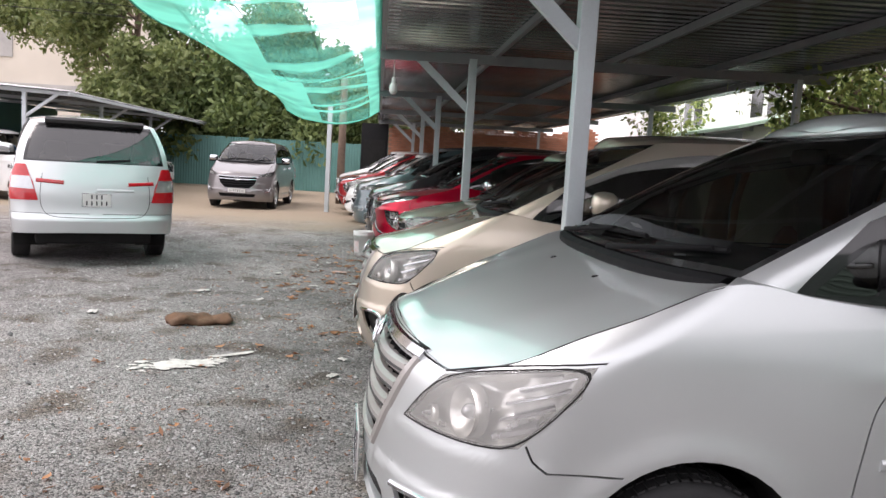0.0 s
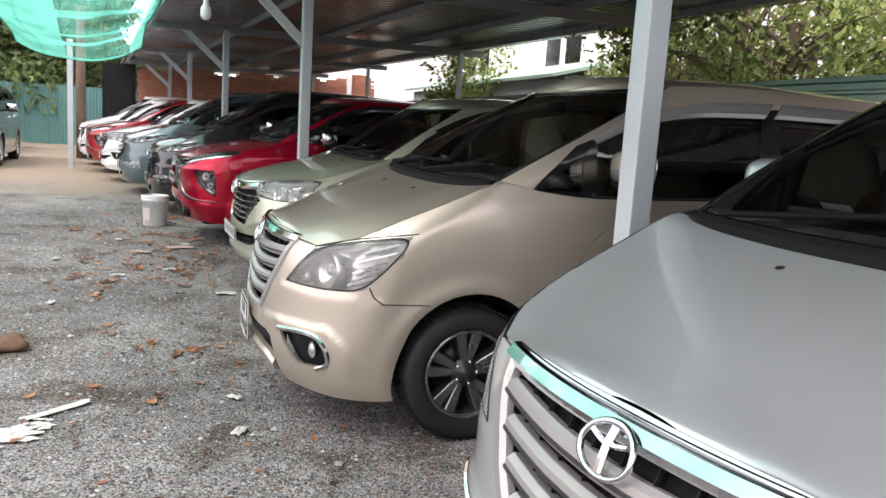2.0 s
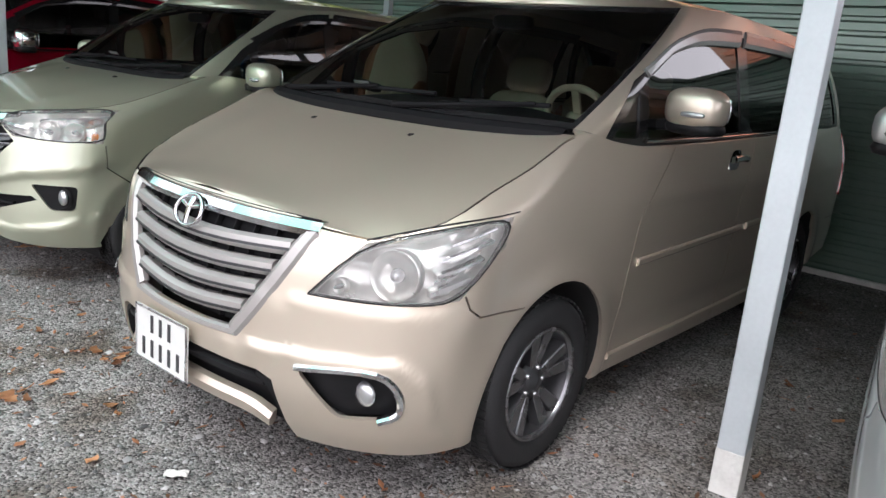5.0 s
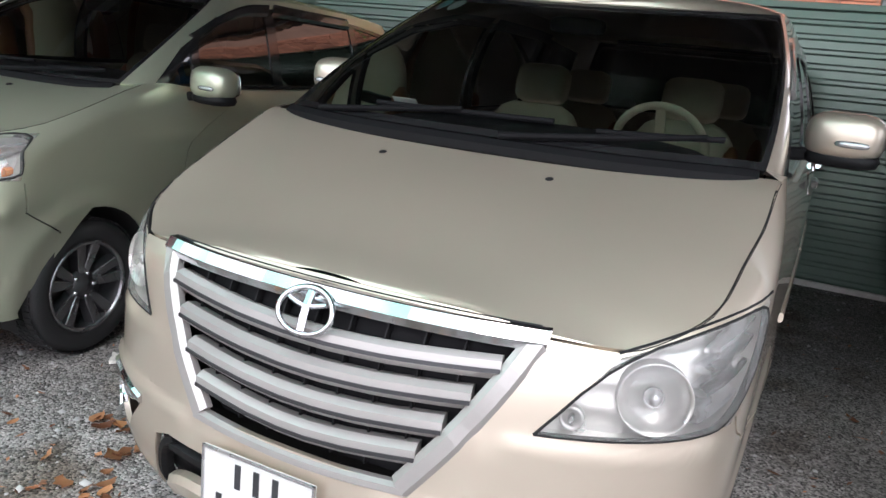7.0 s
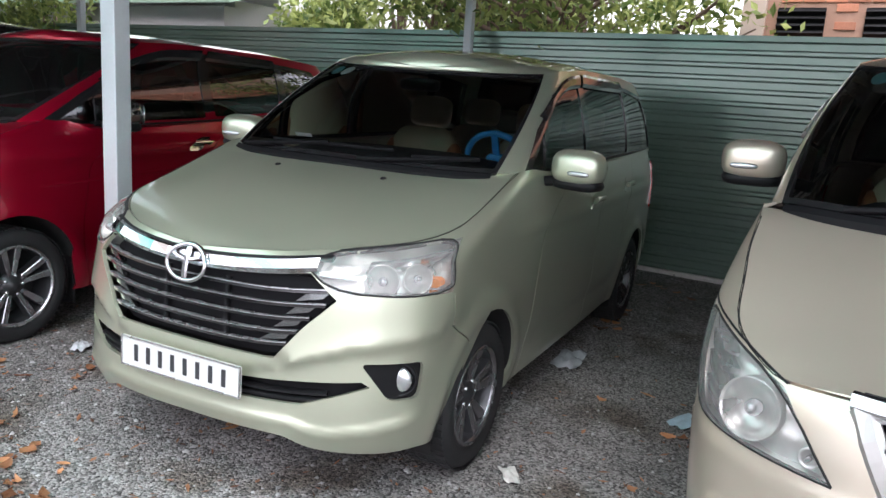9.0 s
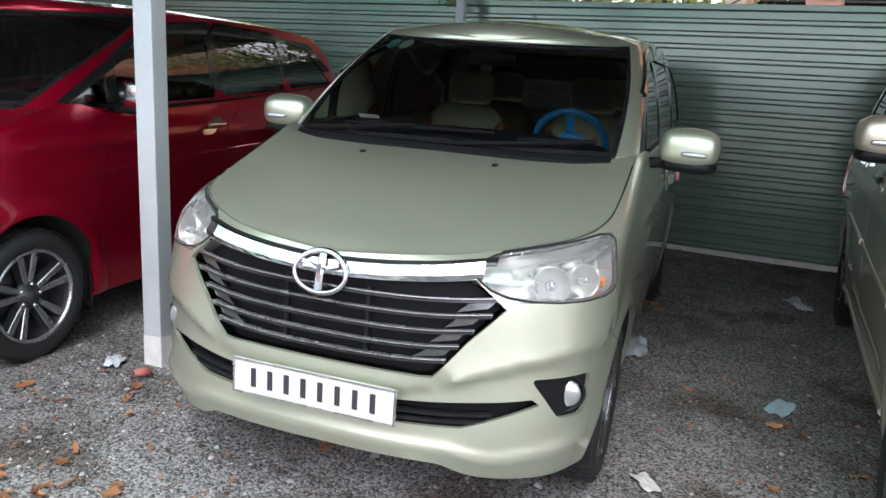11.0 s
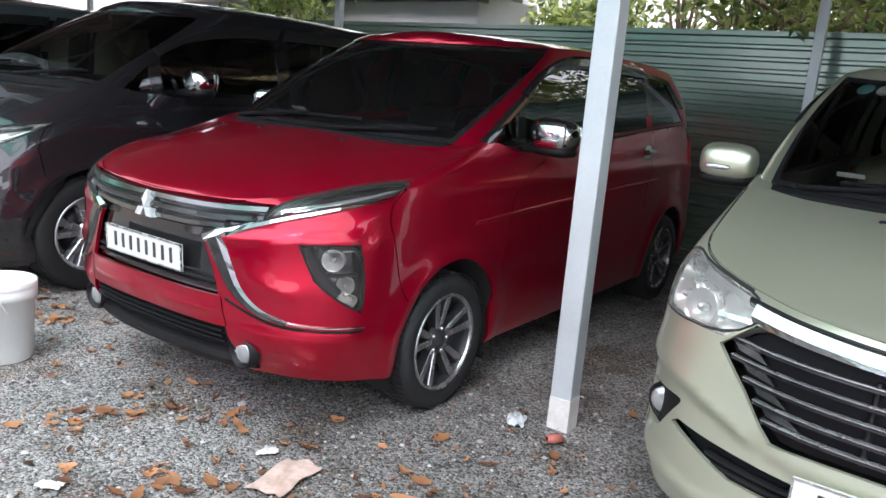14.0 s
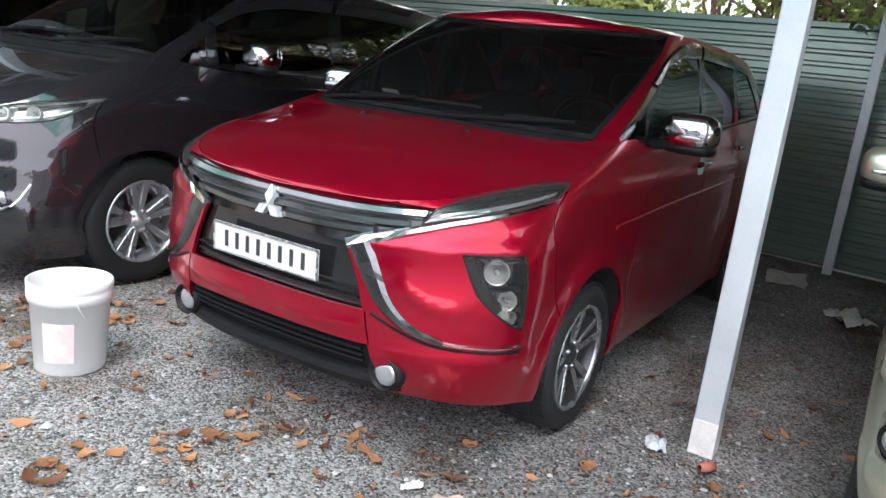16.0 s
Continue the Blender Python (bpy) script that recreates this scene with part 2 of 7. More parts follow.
def add_box(bm, x0, y0, z0, x1, y1, z1, bevel=0.0, m=None):
    r = bmesh.ops.create_cube(bm, size=1.0)
    vs = r["verts"]
    for v in vs:
        v.co = Vector(((x0 + x1) / 2 + v.co.x * (x1 - x0), (y0 + y1) / 2 + v.co.y * (y1 - y0), (z0 + z1) / 2 + v.co.z * (z1 - z0)))
    if bevel:
        es = list({e for v in vs for e in v.link_edges})
        out = bmesh.ops.bevel(bm, geom=es, offset=bevel, segments=2, affect="EDGES", profile=0.5)
        vs = list({v for f in out["faces"] for v in f.verts} | {v for v in vs if v.is_valid})
    if m is not None:
        for v in vs:
            v.co = m @ v.co
    return vs


def box(x0, y0, z0, x1, y1, z1, bevel=0.0, m=None):
    bm = bmesh.new()
    add_box(bm, x0, y0, z0, x1, y1, z1, bevel, m)
    return bm


def beam(a, b, w, h, bevel=0.004):
    """A square bar from a to b, w wide and h deep."""
    a, b = Vector(a), Vector(b)
    d = b - a
    q = d.to_track_quat("X", "Z").to_matrix().to_4x4()
    return box(0, -w / 2, -h / 2, d.length, w / 2, h / 2, bevel, Matrix.Translation(a) @ q)


def thing(name, label, category, m=None, group="", kind=""):
    ob = new(name)
    ob.empty_display_size = 0.2
    if m is not None:
        ob.matrix_basis = m
    return tagged(ob, label, category, group, kind)


def raw_mesh(name, verts, faces, material, parent=None, smooth=False):
    me = bpy.data.meshes.new(name)
    me.from_pydata(verts, [], faces)
    me.update()
    if smooth:
        me.shade_smooth()
    me.materials.append(material)
    ob = new(name, me)
    if parent:
        ob.parent = parent
    return ob


# ---- ground ----
def ground_z(x, y):
    k = min(max((y - 7.5) / 4.0, 0.0), 1.0)
    k = k * k * (3 - 2 * k)
    return -0.04 * (1 - k) + 0.012 * noise.noise(Vector((x * 0.5, y * 0.5, 3.1)))


def build_ground():
    xs = np.concatenate([np.array([-600, -200, -80, -40, -22]), np.linspace(-12, 6, 73), np.array([9, 14, 24, 60, 200, 600])])
    ys = np.concatenate([np.array([-600, -200, -60, -20, -8]), np.linspace(-3, 22, 101), np.array([26, 32, 40, 60, 120, 300, 700])])
    verts = [(x, y, ground_z(x, y) if -12 <= x <= 6 and -3 <= y <= 22 else ground_z(min(max(x, -12), 6), min(max(y, -3), 22))) for y in ys for x in xs]
    nx = len(xs)
    faces = [(j * nx + i, j * nx + i + 1, (j + 1) * nx + i + 1, (j + 1) * nx + i) for j in range(len(ys) - 1) for i in range(nx - 1)]
    g = raw_mesh("ground", verts, faces, GRAVEL, smooth=True)
    tagged(g, "dark grey gravel yard with sandy earth at its far end", "ground", kind="structure")


build_ground()

# ---- carport: a row of posts, rafters, purlins and a sheet roof ----
ROW = pose(0.24, 9.978, 0, 0, 0, 5.12)   # along local y: the line of the front posts
REAR = 4.65
EAVE = -1.18


def roof_z(x):
    return 2.98 + 0.012 * x


def build_carport():
    for i in range(-1, 4):
        y = i * 5.555
        p = thing("carport_post", "pale grey painted square steel post of the carport, on gravel", "post", group="carport posts")
        p.matrix_basis = ROW @ pose(0, y, 0)
        part("post", box(-0.05, -0.05, -0.1, 0.05, 0.05, 2.86, 0.006), GALV, p)
        part("footing", box(-0.0515, -0.0515, -0.12, 0.0515, 0.0515, 0.14, 0.004), mat_cement, p, "whitish cement-splashed foot")
        part("brace", beam((0, 0.0, 2.2), (-0.72, 0.0, 2.86), 0.05, 0.09), GALV, p)
        p2 = thing("fence_post", "pale grey steel post at the rear fence under the roof", "post", group="rear posts")
        p2.matrix_basis = ROW @ pose(REAR - 0.3, y, 0)
        part("post", box(-0.04, -0.04, -0.1, 0.04, 0.04, 2.9, 0.005), GALV, p2)
        r = thing("rafter", "grey steel roof rafter on the carport posts", "beam", group="rafters", kind="structure")
        r.matrix_basis = ROW @ pose(0, y, 0)
        part("beam", beam((EAVE, 0, roof_z(EAVE) - 0.12), (REAR + 0.2, 0, roof_z(REAR) - 0.12), 0.06, 0.12), DULLST, r)
    for i, x in enumerate((EAVE + 0.04, 0.3, 1.8, 3.2, REAR - 0.25)):
        r = thing("purlin", "long grey steel purlin under the sheet roof", "beam", ROW, group="purlins", kind="structure")
        part("beam", beam((x, -9.4, roof_z(x) - 0.045), (x, 22, roof_z(x) - 0.045), 0.05, 0.08), DULLST, r)
    # corrugated sheet, ridges along x
    prof, y, pitch = [], -9.5, 0.19
    while y < 22:
        prof += [(y, 0), (y + 0.10, 0), (y + 0.125, 0.028), (y + 0.165, 0.028)]
        y += pitch
    verts, faces = [], []
    xs = (EAVE - 0.06, REAR + 0.35)
    for (yy, h) in prof:
        for x in xs:
            verts += [(x, yy, roof_z(x) + h), (x, yy, roof_z(x) + h + 0.002)]
    for i in range(len(prof) - 1):
        a, b = 4 * i, 4 * i + 4
        faces += [(a, b, b + 2, a + 2), (a + 1, a + 3, b + 3, b + 1), (a, a + 1, b + 1, b), (a + 2, b + 2, b + 3, a + 3)]
    ob = raw_mesh("carport_roof", verts, faces, ROOFM)
    ob.matrix_basis = ROW
    tagged(ob, "grey corrugated metal sheet roof of the carport", "roof", kind="structure")


mat_cement = mat("cement", (0.62, 0.61, 0.58), rough=0.9, var=0.2, scale=9, bump=0.2)
build_carport()


def build_fence():
    f = thing("wall_fence", "dull green corrugated metal sheet fence, slightly dusty", "fence", kind="structure")
    prof, z = [], -0.05
    while z < 2.12:
        prof += [(z, 0), (z + 0.055, 0), (z + 0.07, -0.02), (z + 0.095, -0.02), (z + 0.11, 0)]
        z += 0.11
    y0 = -12.0
    k = 0
    while y0 < 24:
        verts, faces = [], []
        ln = 3.0
        for (zz, d) in prof:
            for yy in (y0, y0 + ln + 0.03):
                x = 4.87 + d + 0.006 * (k % 2)
                verts += [(x, yy, zz), (x + 0.002, yy, zz)]
        for i in range(len(prof) - 1):
            a, b = 4 * i, 4 * i + 4
            faces += [(a, a + 2, b + 2, b), (a + 1, b + 1, b + 3, a + 3)]
        raw_mesh("sheet", verts, faces, FENCEM, f)
        y0 += ln
        k += 1
    part("rail", beam((4.84, -12, 2.13), (4.84, 24, 2.13), 0.04, 0.05), FENCEM, f)


build_fence()
ff_ = thing("fence_foot", "thin pale mortar strip along the fence foot", "strip", kind="structure")
part("strip", box(4.80, -12, -0.06, 4.845, 24, 0.004, 0.008), mat_cement, ff_)


# unseen wall added behind the start: closes the yard, cuts southern sky light
sw_ = thing("wall_south", "unseen plain grey plastered wall, added to close the yard and cut southern sky light", "wall", kind="structure")
part("wall", box(-9.0, -6.2, 0, 12.0, -6.0, 2.4), GREYWALL, sw_)


# ---- car bodies: smooth shells from a few profile curves ----
def curve(pts):
    """A smooth curve through (x, y) knots without overshoot."""
    xs = np.array([p[0] for p in pts], float)
    ys = np.array([p[1] for p in pts], float)
    h, d = np.diff(xs), np.diff(ys) / np.diff(xs)
    m = np.zeros(len(xs))
    for i in range(1, len(xs) - 1):
        if d[i - 1] * d[i] > 0:
            w1, w2 = 2 * h[i] + h[i - 1], h[i] + 2 * h[i - 1]
            m[i] = (w1 + w2) / (w1 / d[i - 1] + w2 / d[i])
    m[0], m[-1] = d[0], d[-1]

    def f(x):
        x = np.clip(np.asarray(x, float), xs[0], xs[-1])
        i = np.clip(np.searchsorted(xs, x) - 1, 0, len(xs) - 2)
        t = (x - xs[i]) / h[i]
        return ((1 + 2 * t) * (1 - t) ** 2 * ys[i] + t * (1 - t) ** 2 * h[i] * m[i]
                + t * t * (3 - 2 * t) * ys[i + 1] + t * t * (t - 1) * h[i] * m[i + 1])
    return f


def ring(s, xf, D, nf, w, xr, Dr, nr):
    """Half outline of a car in plan: s 0..1 nose, 1..2 side, 2..3 tail."""
    t1 = np.clip(s, 0, 1) * math.pi / 2
    t3 = np.clip(3 - s, 0, 1) * math.pi / 2
    x1 = xf + D * (1 - np.cos(t1).clip(0) ** (2 / nf))
    y1 = w * np.sin(t1).clip(0) ** (2 / nf)
    x3 = xr - Dr * (1 - np.cos(t3).clip(0) ** (2 / nr))
    y3 = w * np.sin(t3).clip(0) ** (2 / nr)
    u = np.clip(s - 1, 0, 1)
    x2 = (xf + D) * (1 - u) + (xr - Dr) * u
    x = np.where(s < 1, x1, np.where(s > 2, x3, x2))
    y = np.where(s < 1, y1, np.where(s > 2, y3, w))
    return x, y


class Surface:
    """A mirrored surface over (a, z); a runs round the car from the nose's middle, negative on the other side."""

    def arc(self, zref):
        s = np.linspace(0, 3, 1500)
        x, y, z = self.raw(s, np.full_like(s, zref))
        ln = np.concatenate([[0], np.cumsum(np.hypot(np.diff(x), np.diff(y)))])
        self.s_tab, self.a_tab, self.x_tab = s, ln, x
        self.A = ln[-1]

    def at(self, a, z):
        a = np.asarray(a, float)
        z = np.asarray(z, float)
        s = np.interp(np.abs(a), self.a_tab, self.s_tab)
        x, y, zz = self.raw(s, z)
        return np.stack([x, y * np.where(a < 0, -1, 1), zz], -1)

    def point(self, a, z, d=0.0):
        p = self.at(a, z)
        if np.any(np.asarray(d) != 0):
            e = 4e-3
            a = np.asarray(a, float)
            sg = np.where(a < 0, -1.0, 1.0)
            b = np.abs(a)
            lo, hi = np.maximum(b - e, 0), np.minimum(b + e, self.A)
            n = -np.cross(self.at(hi, z) - self.at(lo, z), self.at(b, np.asarray(z) + e * self.zs) - self.at(b, np.asarray(z) - e * self.zs))
            n[..., 1] *= sg
            n /= np.linalg.norm(n, axis=-1, keepdims=True) + 1e-12
            p = p + n * np.asarray(d)[..., None] if np.ndim(d) else p + n * d
        return p

    def a_of_x(self, x):
        i = self.s_tab >= 0.35
        return float(np.interp(x, self.x_tab[i], self.a_tab[i]))


def relief(a, z, path, height, sharp, fade):
    """A pressed fold along a path: steep on its left-hand side (sharp), fading out on the other (fade)."""
    best = np.full(a.shape, 1e9)
    side = np.zeros(a.shape)
    for (x0, y0), (x1, y1) in zip(path, path[1:]):
        dx, dy = x1 - x0, y1 - y0
        t = np.clip(((a - x0) * dx + (z - y0) * dy) / (dx * dx + dy * dy), 0, 1)
        px, py = a - x0 - t * dx, z - y0 - t * dy
        r = np.hypot(px, py)
        near = r < best
        best = np.where(near, r, best)
        side = np.where(near, dx * py - dy * px, side)
    w = np.where(side > 0, sharp, fade)
    end = np.clip(np.minimum(np.hypot(a - path[0][0], z - path[0][1]), np.hypot(a - path[-1][0], z - path[-1][1])) / 0.06, 0, 1)
    return height * np.exp(-(best / w) ** 2 if sharp == fade else -best / w) * (end if path[0][0] > 0.02 else np.clip(np.hypot(a - path[-1][0], z - path[-1][1]) / 0.06, 0, 1))


def grow(poly, d=0.012):
    """An outline pushed out from its middle."""
    cx, cy = sum(p[0] for p in poly) / len(poly), sum(p[1] for p in poly) / len(poly)
    out = []
    for x, y in poly:
        r = math.hypot(x - cx, y - cy)
        out.append((x + (x - cx) / r * d, y + (y - cy) / r * d))
    return out


class Shell(Surface):
    """The lower body: bumpers, wings, doors; z is the true height."""
    zs = 1.0

    def __init__(self, spec):
        self.spec = spec
        self.f = {k: curve(spec[k]) for k in ("xf", "D", "w", "xr", "Dr")}
        self.nf, self.nr = spec["nf"], spec["nr"]
        self.arc(0.7)
        if "warp" in spec:                 # stations round the nose, laid out to their true places
            old, true = np.array(spec["warp"]).T
            self.a_tab = np.where(self.a_tab < true[-1], np.interp(self.a_tab, true, old), self.a_tab - true[-1] + old[-1])
            self.A = self.a_tab[-1]

    def at(self, a, z):
        p = Surface.at(self, a, z)
        rel = self.spec.get("relief")
        if not rel:
            return p
        a, z = np.broadcast_arrays(np.asarray(a, float), np.asarray(z, float))
        b, sg, e = np.abs(a), np.where(a < 0, -1.0, 1.0), 4e-3
        d = sum(relief(b, z, *r) for r in rel)
        lo, hi = np.maximum(b - e, 0), np.minimum(b + e, self.A)
        n = -np.cross(Surface.at(self, hi, z) - Surface.at(self, lo, z), Surface.at(self, b, z + e) - Surface.at(self, b, z - e))
        n[..., 1] *= sg
        n /= np.linalg.norm(n, axis=-1, keepdims=True) + 1e-12
        return p + n * d[..., None]

    def raw(self, s, z):
        f, sp = self.f, self.spec
        x, y = ring(s, f["xf"](z), f["D"](z), self.nf, f["w"](z), f["xr"](z), f["Dr"](z), self.nr)
        mid = sp["L"] * 0.52
        y = y * (1 - sp["taper"] * ((x - mid) / (sp["L"] / 2)) ** 2)
        for wx in (sp["ax"], sp["ax"] + sp["wb"]):
            r = np.hypot(x - wx, z - sp["wr"])
            on = np.clip((s - 0.55) * 5, 0, 1) * np.clip((2.5 - s) * 5, 0, 1)
            y = y + on * sp["flare"] * np.exp(-((r - sp["arch"] - 0.01) / 0.055) ** 2)
        for z0, wd, ht, xa, xb in sp["creases"]:
            win = np.clip((x - xa) / 0.25, 0, 1) * np.clip((xb - x) / 0.25, 0, 1)
            y = y + np.clip((s - 0.5) * 4, 0, 1) * np.clip((2.6 - s) * 4, 0, 1) * win * ht * np.exp(-((z - z0) / wd) ** 2)
        return x, y, z


def a_at(sh, x, z):
    """The arc at which a body reaches x at the height z."""
    aa = np.linspace(0.35, sh.A * 0.86, 700)
    xs = np.maximum.accumulate(Surface.at(sh, aa, np.full_like(aa, max(z, 0.2)))[:, 0])
    return float(np.interp(x, xs, aa))


class Cabin(Surface):
    """The glasshouse: h 0 at the belt, 1 at the roof rail."""
    zs = 0.5

    def __init__(self, spec):
        self.spec = spec
        self.z0, self.z1 = curve(spec["belt"]), curve(spec["rail"])
        self.arc(0.5)

    def raw(self, s, h):
        b, t = self.spec["base"], self.spec["top"]
        x0, y0 = ring(s, *b)
        x1, y1 = ring(s, *t)
        z0, z1 = self.z0(x0), self.z1(x1)
        th = np.where(s < 1, s, np.where(s > 2, 3 - s, 1.0)) * math.pi / 2
        sg = np.where(s > 1.5, 1.0, -1.0)
        bl = 4 * h * (1 - h)
        x = x0 + (x1 - x0) * h + sg * np.cos(th) * self.spec["bulge"] * bl
        y = y0 + (y1 - y0) * h + np.sin(th) * self.spec["bulge"] * bl
        return x, y, z0 + (z1 - z0) * h + 0.012 * bl * np.cos(th)

    def solve(self, want, i, j, lo, hi):
        """(a, h) of points wanted in two of the axes, between the arcs lo and hi."""
        a = np.linspace(lo, hi, 240)
        h = np.linspace(0, 1, 60)
        ga, gh = np.meshgrid(a, h)
        g = self.at(ga, gh)
        out = []
        for u, v in want:
            k = np.argmin((g[..., i] - u) ** 2 + (g[..., j] - v) ** 2)
            aa, hh = ga.flat[k], gh.flat[k]
            for _ in range(3):
                p, pa, ph = self.at(aa, hh), self.at(aa + 1e-3, hh), self.at(aa, hh + 1e-3)
                J = np.array([[(pa[i] - p[i]), (ph[i] - p[i])], [(pa[j] - p[j]), (ph[j] - p[j])]]) / 1e-3
                r = np.array([u - p[i], v - p[j]])
                if abs(np.linalg.det(J)) < 1e-5:
                    break
                st = np.clip(np.linalg.solve(J, r), -0.06, 0.06)
                aa, hh = aa + st[0], hh + st[1]
            out.append((float(aa), float(min(max(hh, -0.02), 1.02))))
        return out


def rounded(poly, r=0.03, n=3):
    """Polygon with its corners rounded."""
    out = []
    k = len(poly)
    for i in range(k):
        p, c, q = Vector(poly[i - 1]), Vector(poly[i]), Vector(poly[(i + 1) % k])
        a = c + (p - c).normalized() * min(r, (p - c).length * 0.45)
        b = c + (q - c).normalized() * min(r, (q - c).length * 0.45)
        for t in np.linspace(0, 1, n + 1):
            out.append(tuple(a * (1 - t) ** 2 + c * 2 * t * (1 - t) + b * t * t))
    return out


def area(poly):
    return 0.5 * sum(poly[i - 1][0] * poly[i][1] - poly[i][0] * poly[i - 1][1] for i in range(len(poly)))


def cut(bm, poly, tag, layer, only=None):
    """Cuts a convex outline into a flat mesh and tags the faces inside."""
    if area(poly) < 0:
        poly = poly[::-1]
    x0, x1 = min(p[0] for p in poly), max(p[0] for p in poly)
    y0, y1 = min(p[1] for p in poly), max(p[1] for p in poly)
    faces = []
    for f in bm.faces:
        if only is not None and f[layer] not in only:
            continue
        fx = [v.co.x for v in f.verts]
        fy = [v.co.y for v in f.verts]
        if max(fx) > x0 - 1e-6 and min(fx) < x1 + 1e-6 and max(fy) > y0 - 1e-6 and min(fy) < y1 + 1e-6:
            faces.append(f)
    for i in range(len(poly)):
        if not faces:
            return
        p, q = poly[i - 1], poly[i]
        d = Vector((q[1] - p[1], p[0] - q[0], 0))
        if d.length < 1e-6:
            continue
        d.normalize()
        co = Vector((p[0], p[1], 0))
        geom = list({e for f in faces for e in f.edges}) + list({v for f in faces for v in f.verts}) + faces
        res = bmesh.ops.bisect_plane(bm, geom=geom, dist=1e-5, plane_co=co, plane_no=d)
        fs = [g for g in res["geom"] if isinstance(g, bmesh.types.BMFace)]
        faces = [f for f in fs if (f.calc_center_median() - co).dot(d) < 0]
    for f in faces:
        f[layer] = tag


def flat_grid(a_list, z_rows):
    """A flat sheet: columns at a_list, each with heights z_rows(a)."""
    bm = bmesh.new()
    cols = [[bm.verts.new((a, z, 0)) for z in z_rows(a)] for a in a_list]
    for c, d in zip(cols, cols[1:]):
        for i in range(len(c) - 1):
            bm.faces.new((c[i], d[i], d[i + 1], c[i + 1]))
    layer = bm.faces.layers.int.new("tag")
    return bm, layer


def emit(out, faces, surf, d_top, d_base, side=1, closed_mid=True):
    """Bends flat faces onto the surface at depth d_top, with rims down to d_base."""
    faces = list(faces)
    if not faces:
        return
    fset = set(faces)
    vs = list({v for f in faces for v in f.verts})
    a = np.array([v.co.x for v in vs])
    z = np.array([v.co.y for v in vs])
    dt = d_top(a, z) if callable(d_top) else d_top
    P = surf.point(a, z, dt)
    edges = [e for f in faces for e in f.edges if sum(g in fset for g in e.link_faces) == 1]
    P[:, 1] *= side
    top = {v: out.verts.new(p) for v, p in zip(vs, P)}
    for f in faces:
        loop = [top[v] for v in f.verts]
        nf = out.faces.new(loop if side < 0 else loop[::-1])
        nf.smooth = True
    if d_base is not None:
        bv = list({v for e in edges for v in e.verts})
        if bv:
            Q = surf.point(np.array([v.co.x for v in bv]), np.array([v.co.y for v in bv]), d_base)
            Q[:, 1] *= side
            base = {v: out.verts.new(q) for v, q in zip(bv, Q)}
            for e in edges:
                u, w = e.verts
                if closed_mid and abs(u.co.x) < 1e-5 and abs(w.co.x) < 1e-5:
                    continue
                if closed_mid and min(u.co.x, w.co.x) > surf.A - 1e-5:
                    continue
                try:
                    out.faces.new((top[u], top[w], base[w], base[u])).smooth = False
                except ValueError:
                    pass
                ne = out.edges.get((top[u], top[w]))
                if ne:
                    ne.smooth = False


def patch(surf, poly, d_top, d_base, step=0.05, side=1):
    """A piece of given outline bent onto a surface."""
    x0, x1 = min(p[0] for p in poly), max(p[0] for p in poly)
    y0, y1 = min(p[1] for p in poly), max(p[1] for p in poly)
    nx, ny = max(int((x1 - x0) / step) + 1, 2), max(int((y1 - y0) / (step * (surf.zs if surf.zs == 1 else 2))) + 1, 2)
    rows = np.linspace(y0, y1, ny)
    bm, lay = flat_grid(np.linspace(x0, x1, nx), lambda a: rows)
    cut(bm, poly, 1, lay)
    out = bmesh.new()
    emit(out, [f for f in bm.faces if f[lay] == 1], surf, d_top, d_base, side, closed_mid=False)
    bm.free()
    bmesh.ops.remove_doubles(out, verts=out.verts, dist=1e-5)
    return out


def bar(surf, path, w, d0, d1, side=1, step=0.04, w2=None, round_=True, out=None):
    """A strip along a path on a surface: w high, from depth d0 out to d1."""
    pts = []
    for _ in range(2 if 2 < len(path) < 10 else 0):     # soften the bends
        mid = [(p[0] * k + q[0] * (1 - k), p[1] * k + q[1] * (1 - k)) for p, q in zip(path, path[1:]) for k in (0.75, 0.25)]
        path = [path[0]] + mid[1:-1] + [path[-1]]
    n = len(path)
    for i in range(n - 1):
        p, q = Vector(path[i]), Vector(path[i + 1])
        k = max(int((q - p).length / step), 1)
        pts += [p.lerp(q, j / k) for j in range(k)]
    pts.append(Vector(path[-1]))
    out = out or bmesh.new()
    sec = [(-0.5, 0), (-0.5, 0.6), (-0.25, 1), (0.25, 1), (0.5, 0.6), (0.5, 0)] if round_ else [(-0.5, 0), (-0.5, 1), (0.5, 1), (0.5, 0)]
    A, Z, Dp = [], [], []
    for i, p in enumerate(pts):
        t = (pts[min(i + 1, len(pts) - 1)] - pts[max(i - 1, 0)]).normalized()
        nrm = Vector((-t.y, t.x))
        ww = w if w2 is None else w + (w2 - w) * i / (len(pts) - 1)
        A.append([p.x + nrm.x * k * ww for k, _ in sec])
        Z.append([p.y + nrm.y * k * ww * (1 if surf.zs == 1 else 1 / 0.55) for k, _ in sec])
        Dp.append([d0 + (d1 - d0) * u for _, u in sec])
    P = surf.point(np.array(A), np.array(Z), np.array(Dp))
    P[..., 1] *= side
    rows = [[out.verts.new(x) for x in row] for row in P]
    m = len(sec)
    for r, q in zip(rows, rows[1:]):
        for j in range(m):
            out.faces.new((r[j], r[(j + 1) % m], q[(j + 1) % m], q[j]))
    out.faces.new(rows[0])
    out.faces.new(rows[-1][::-1])
    return out


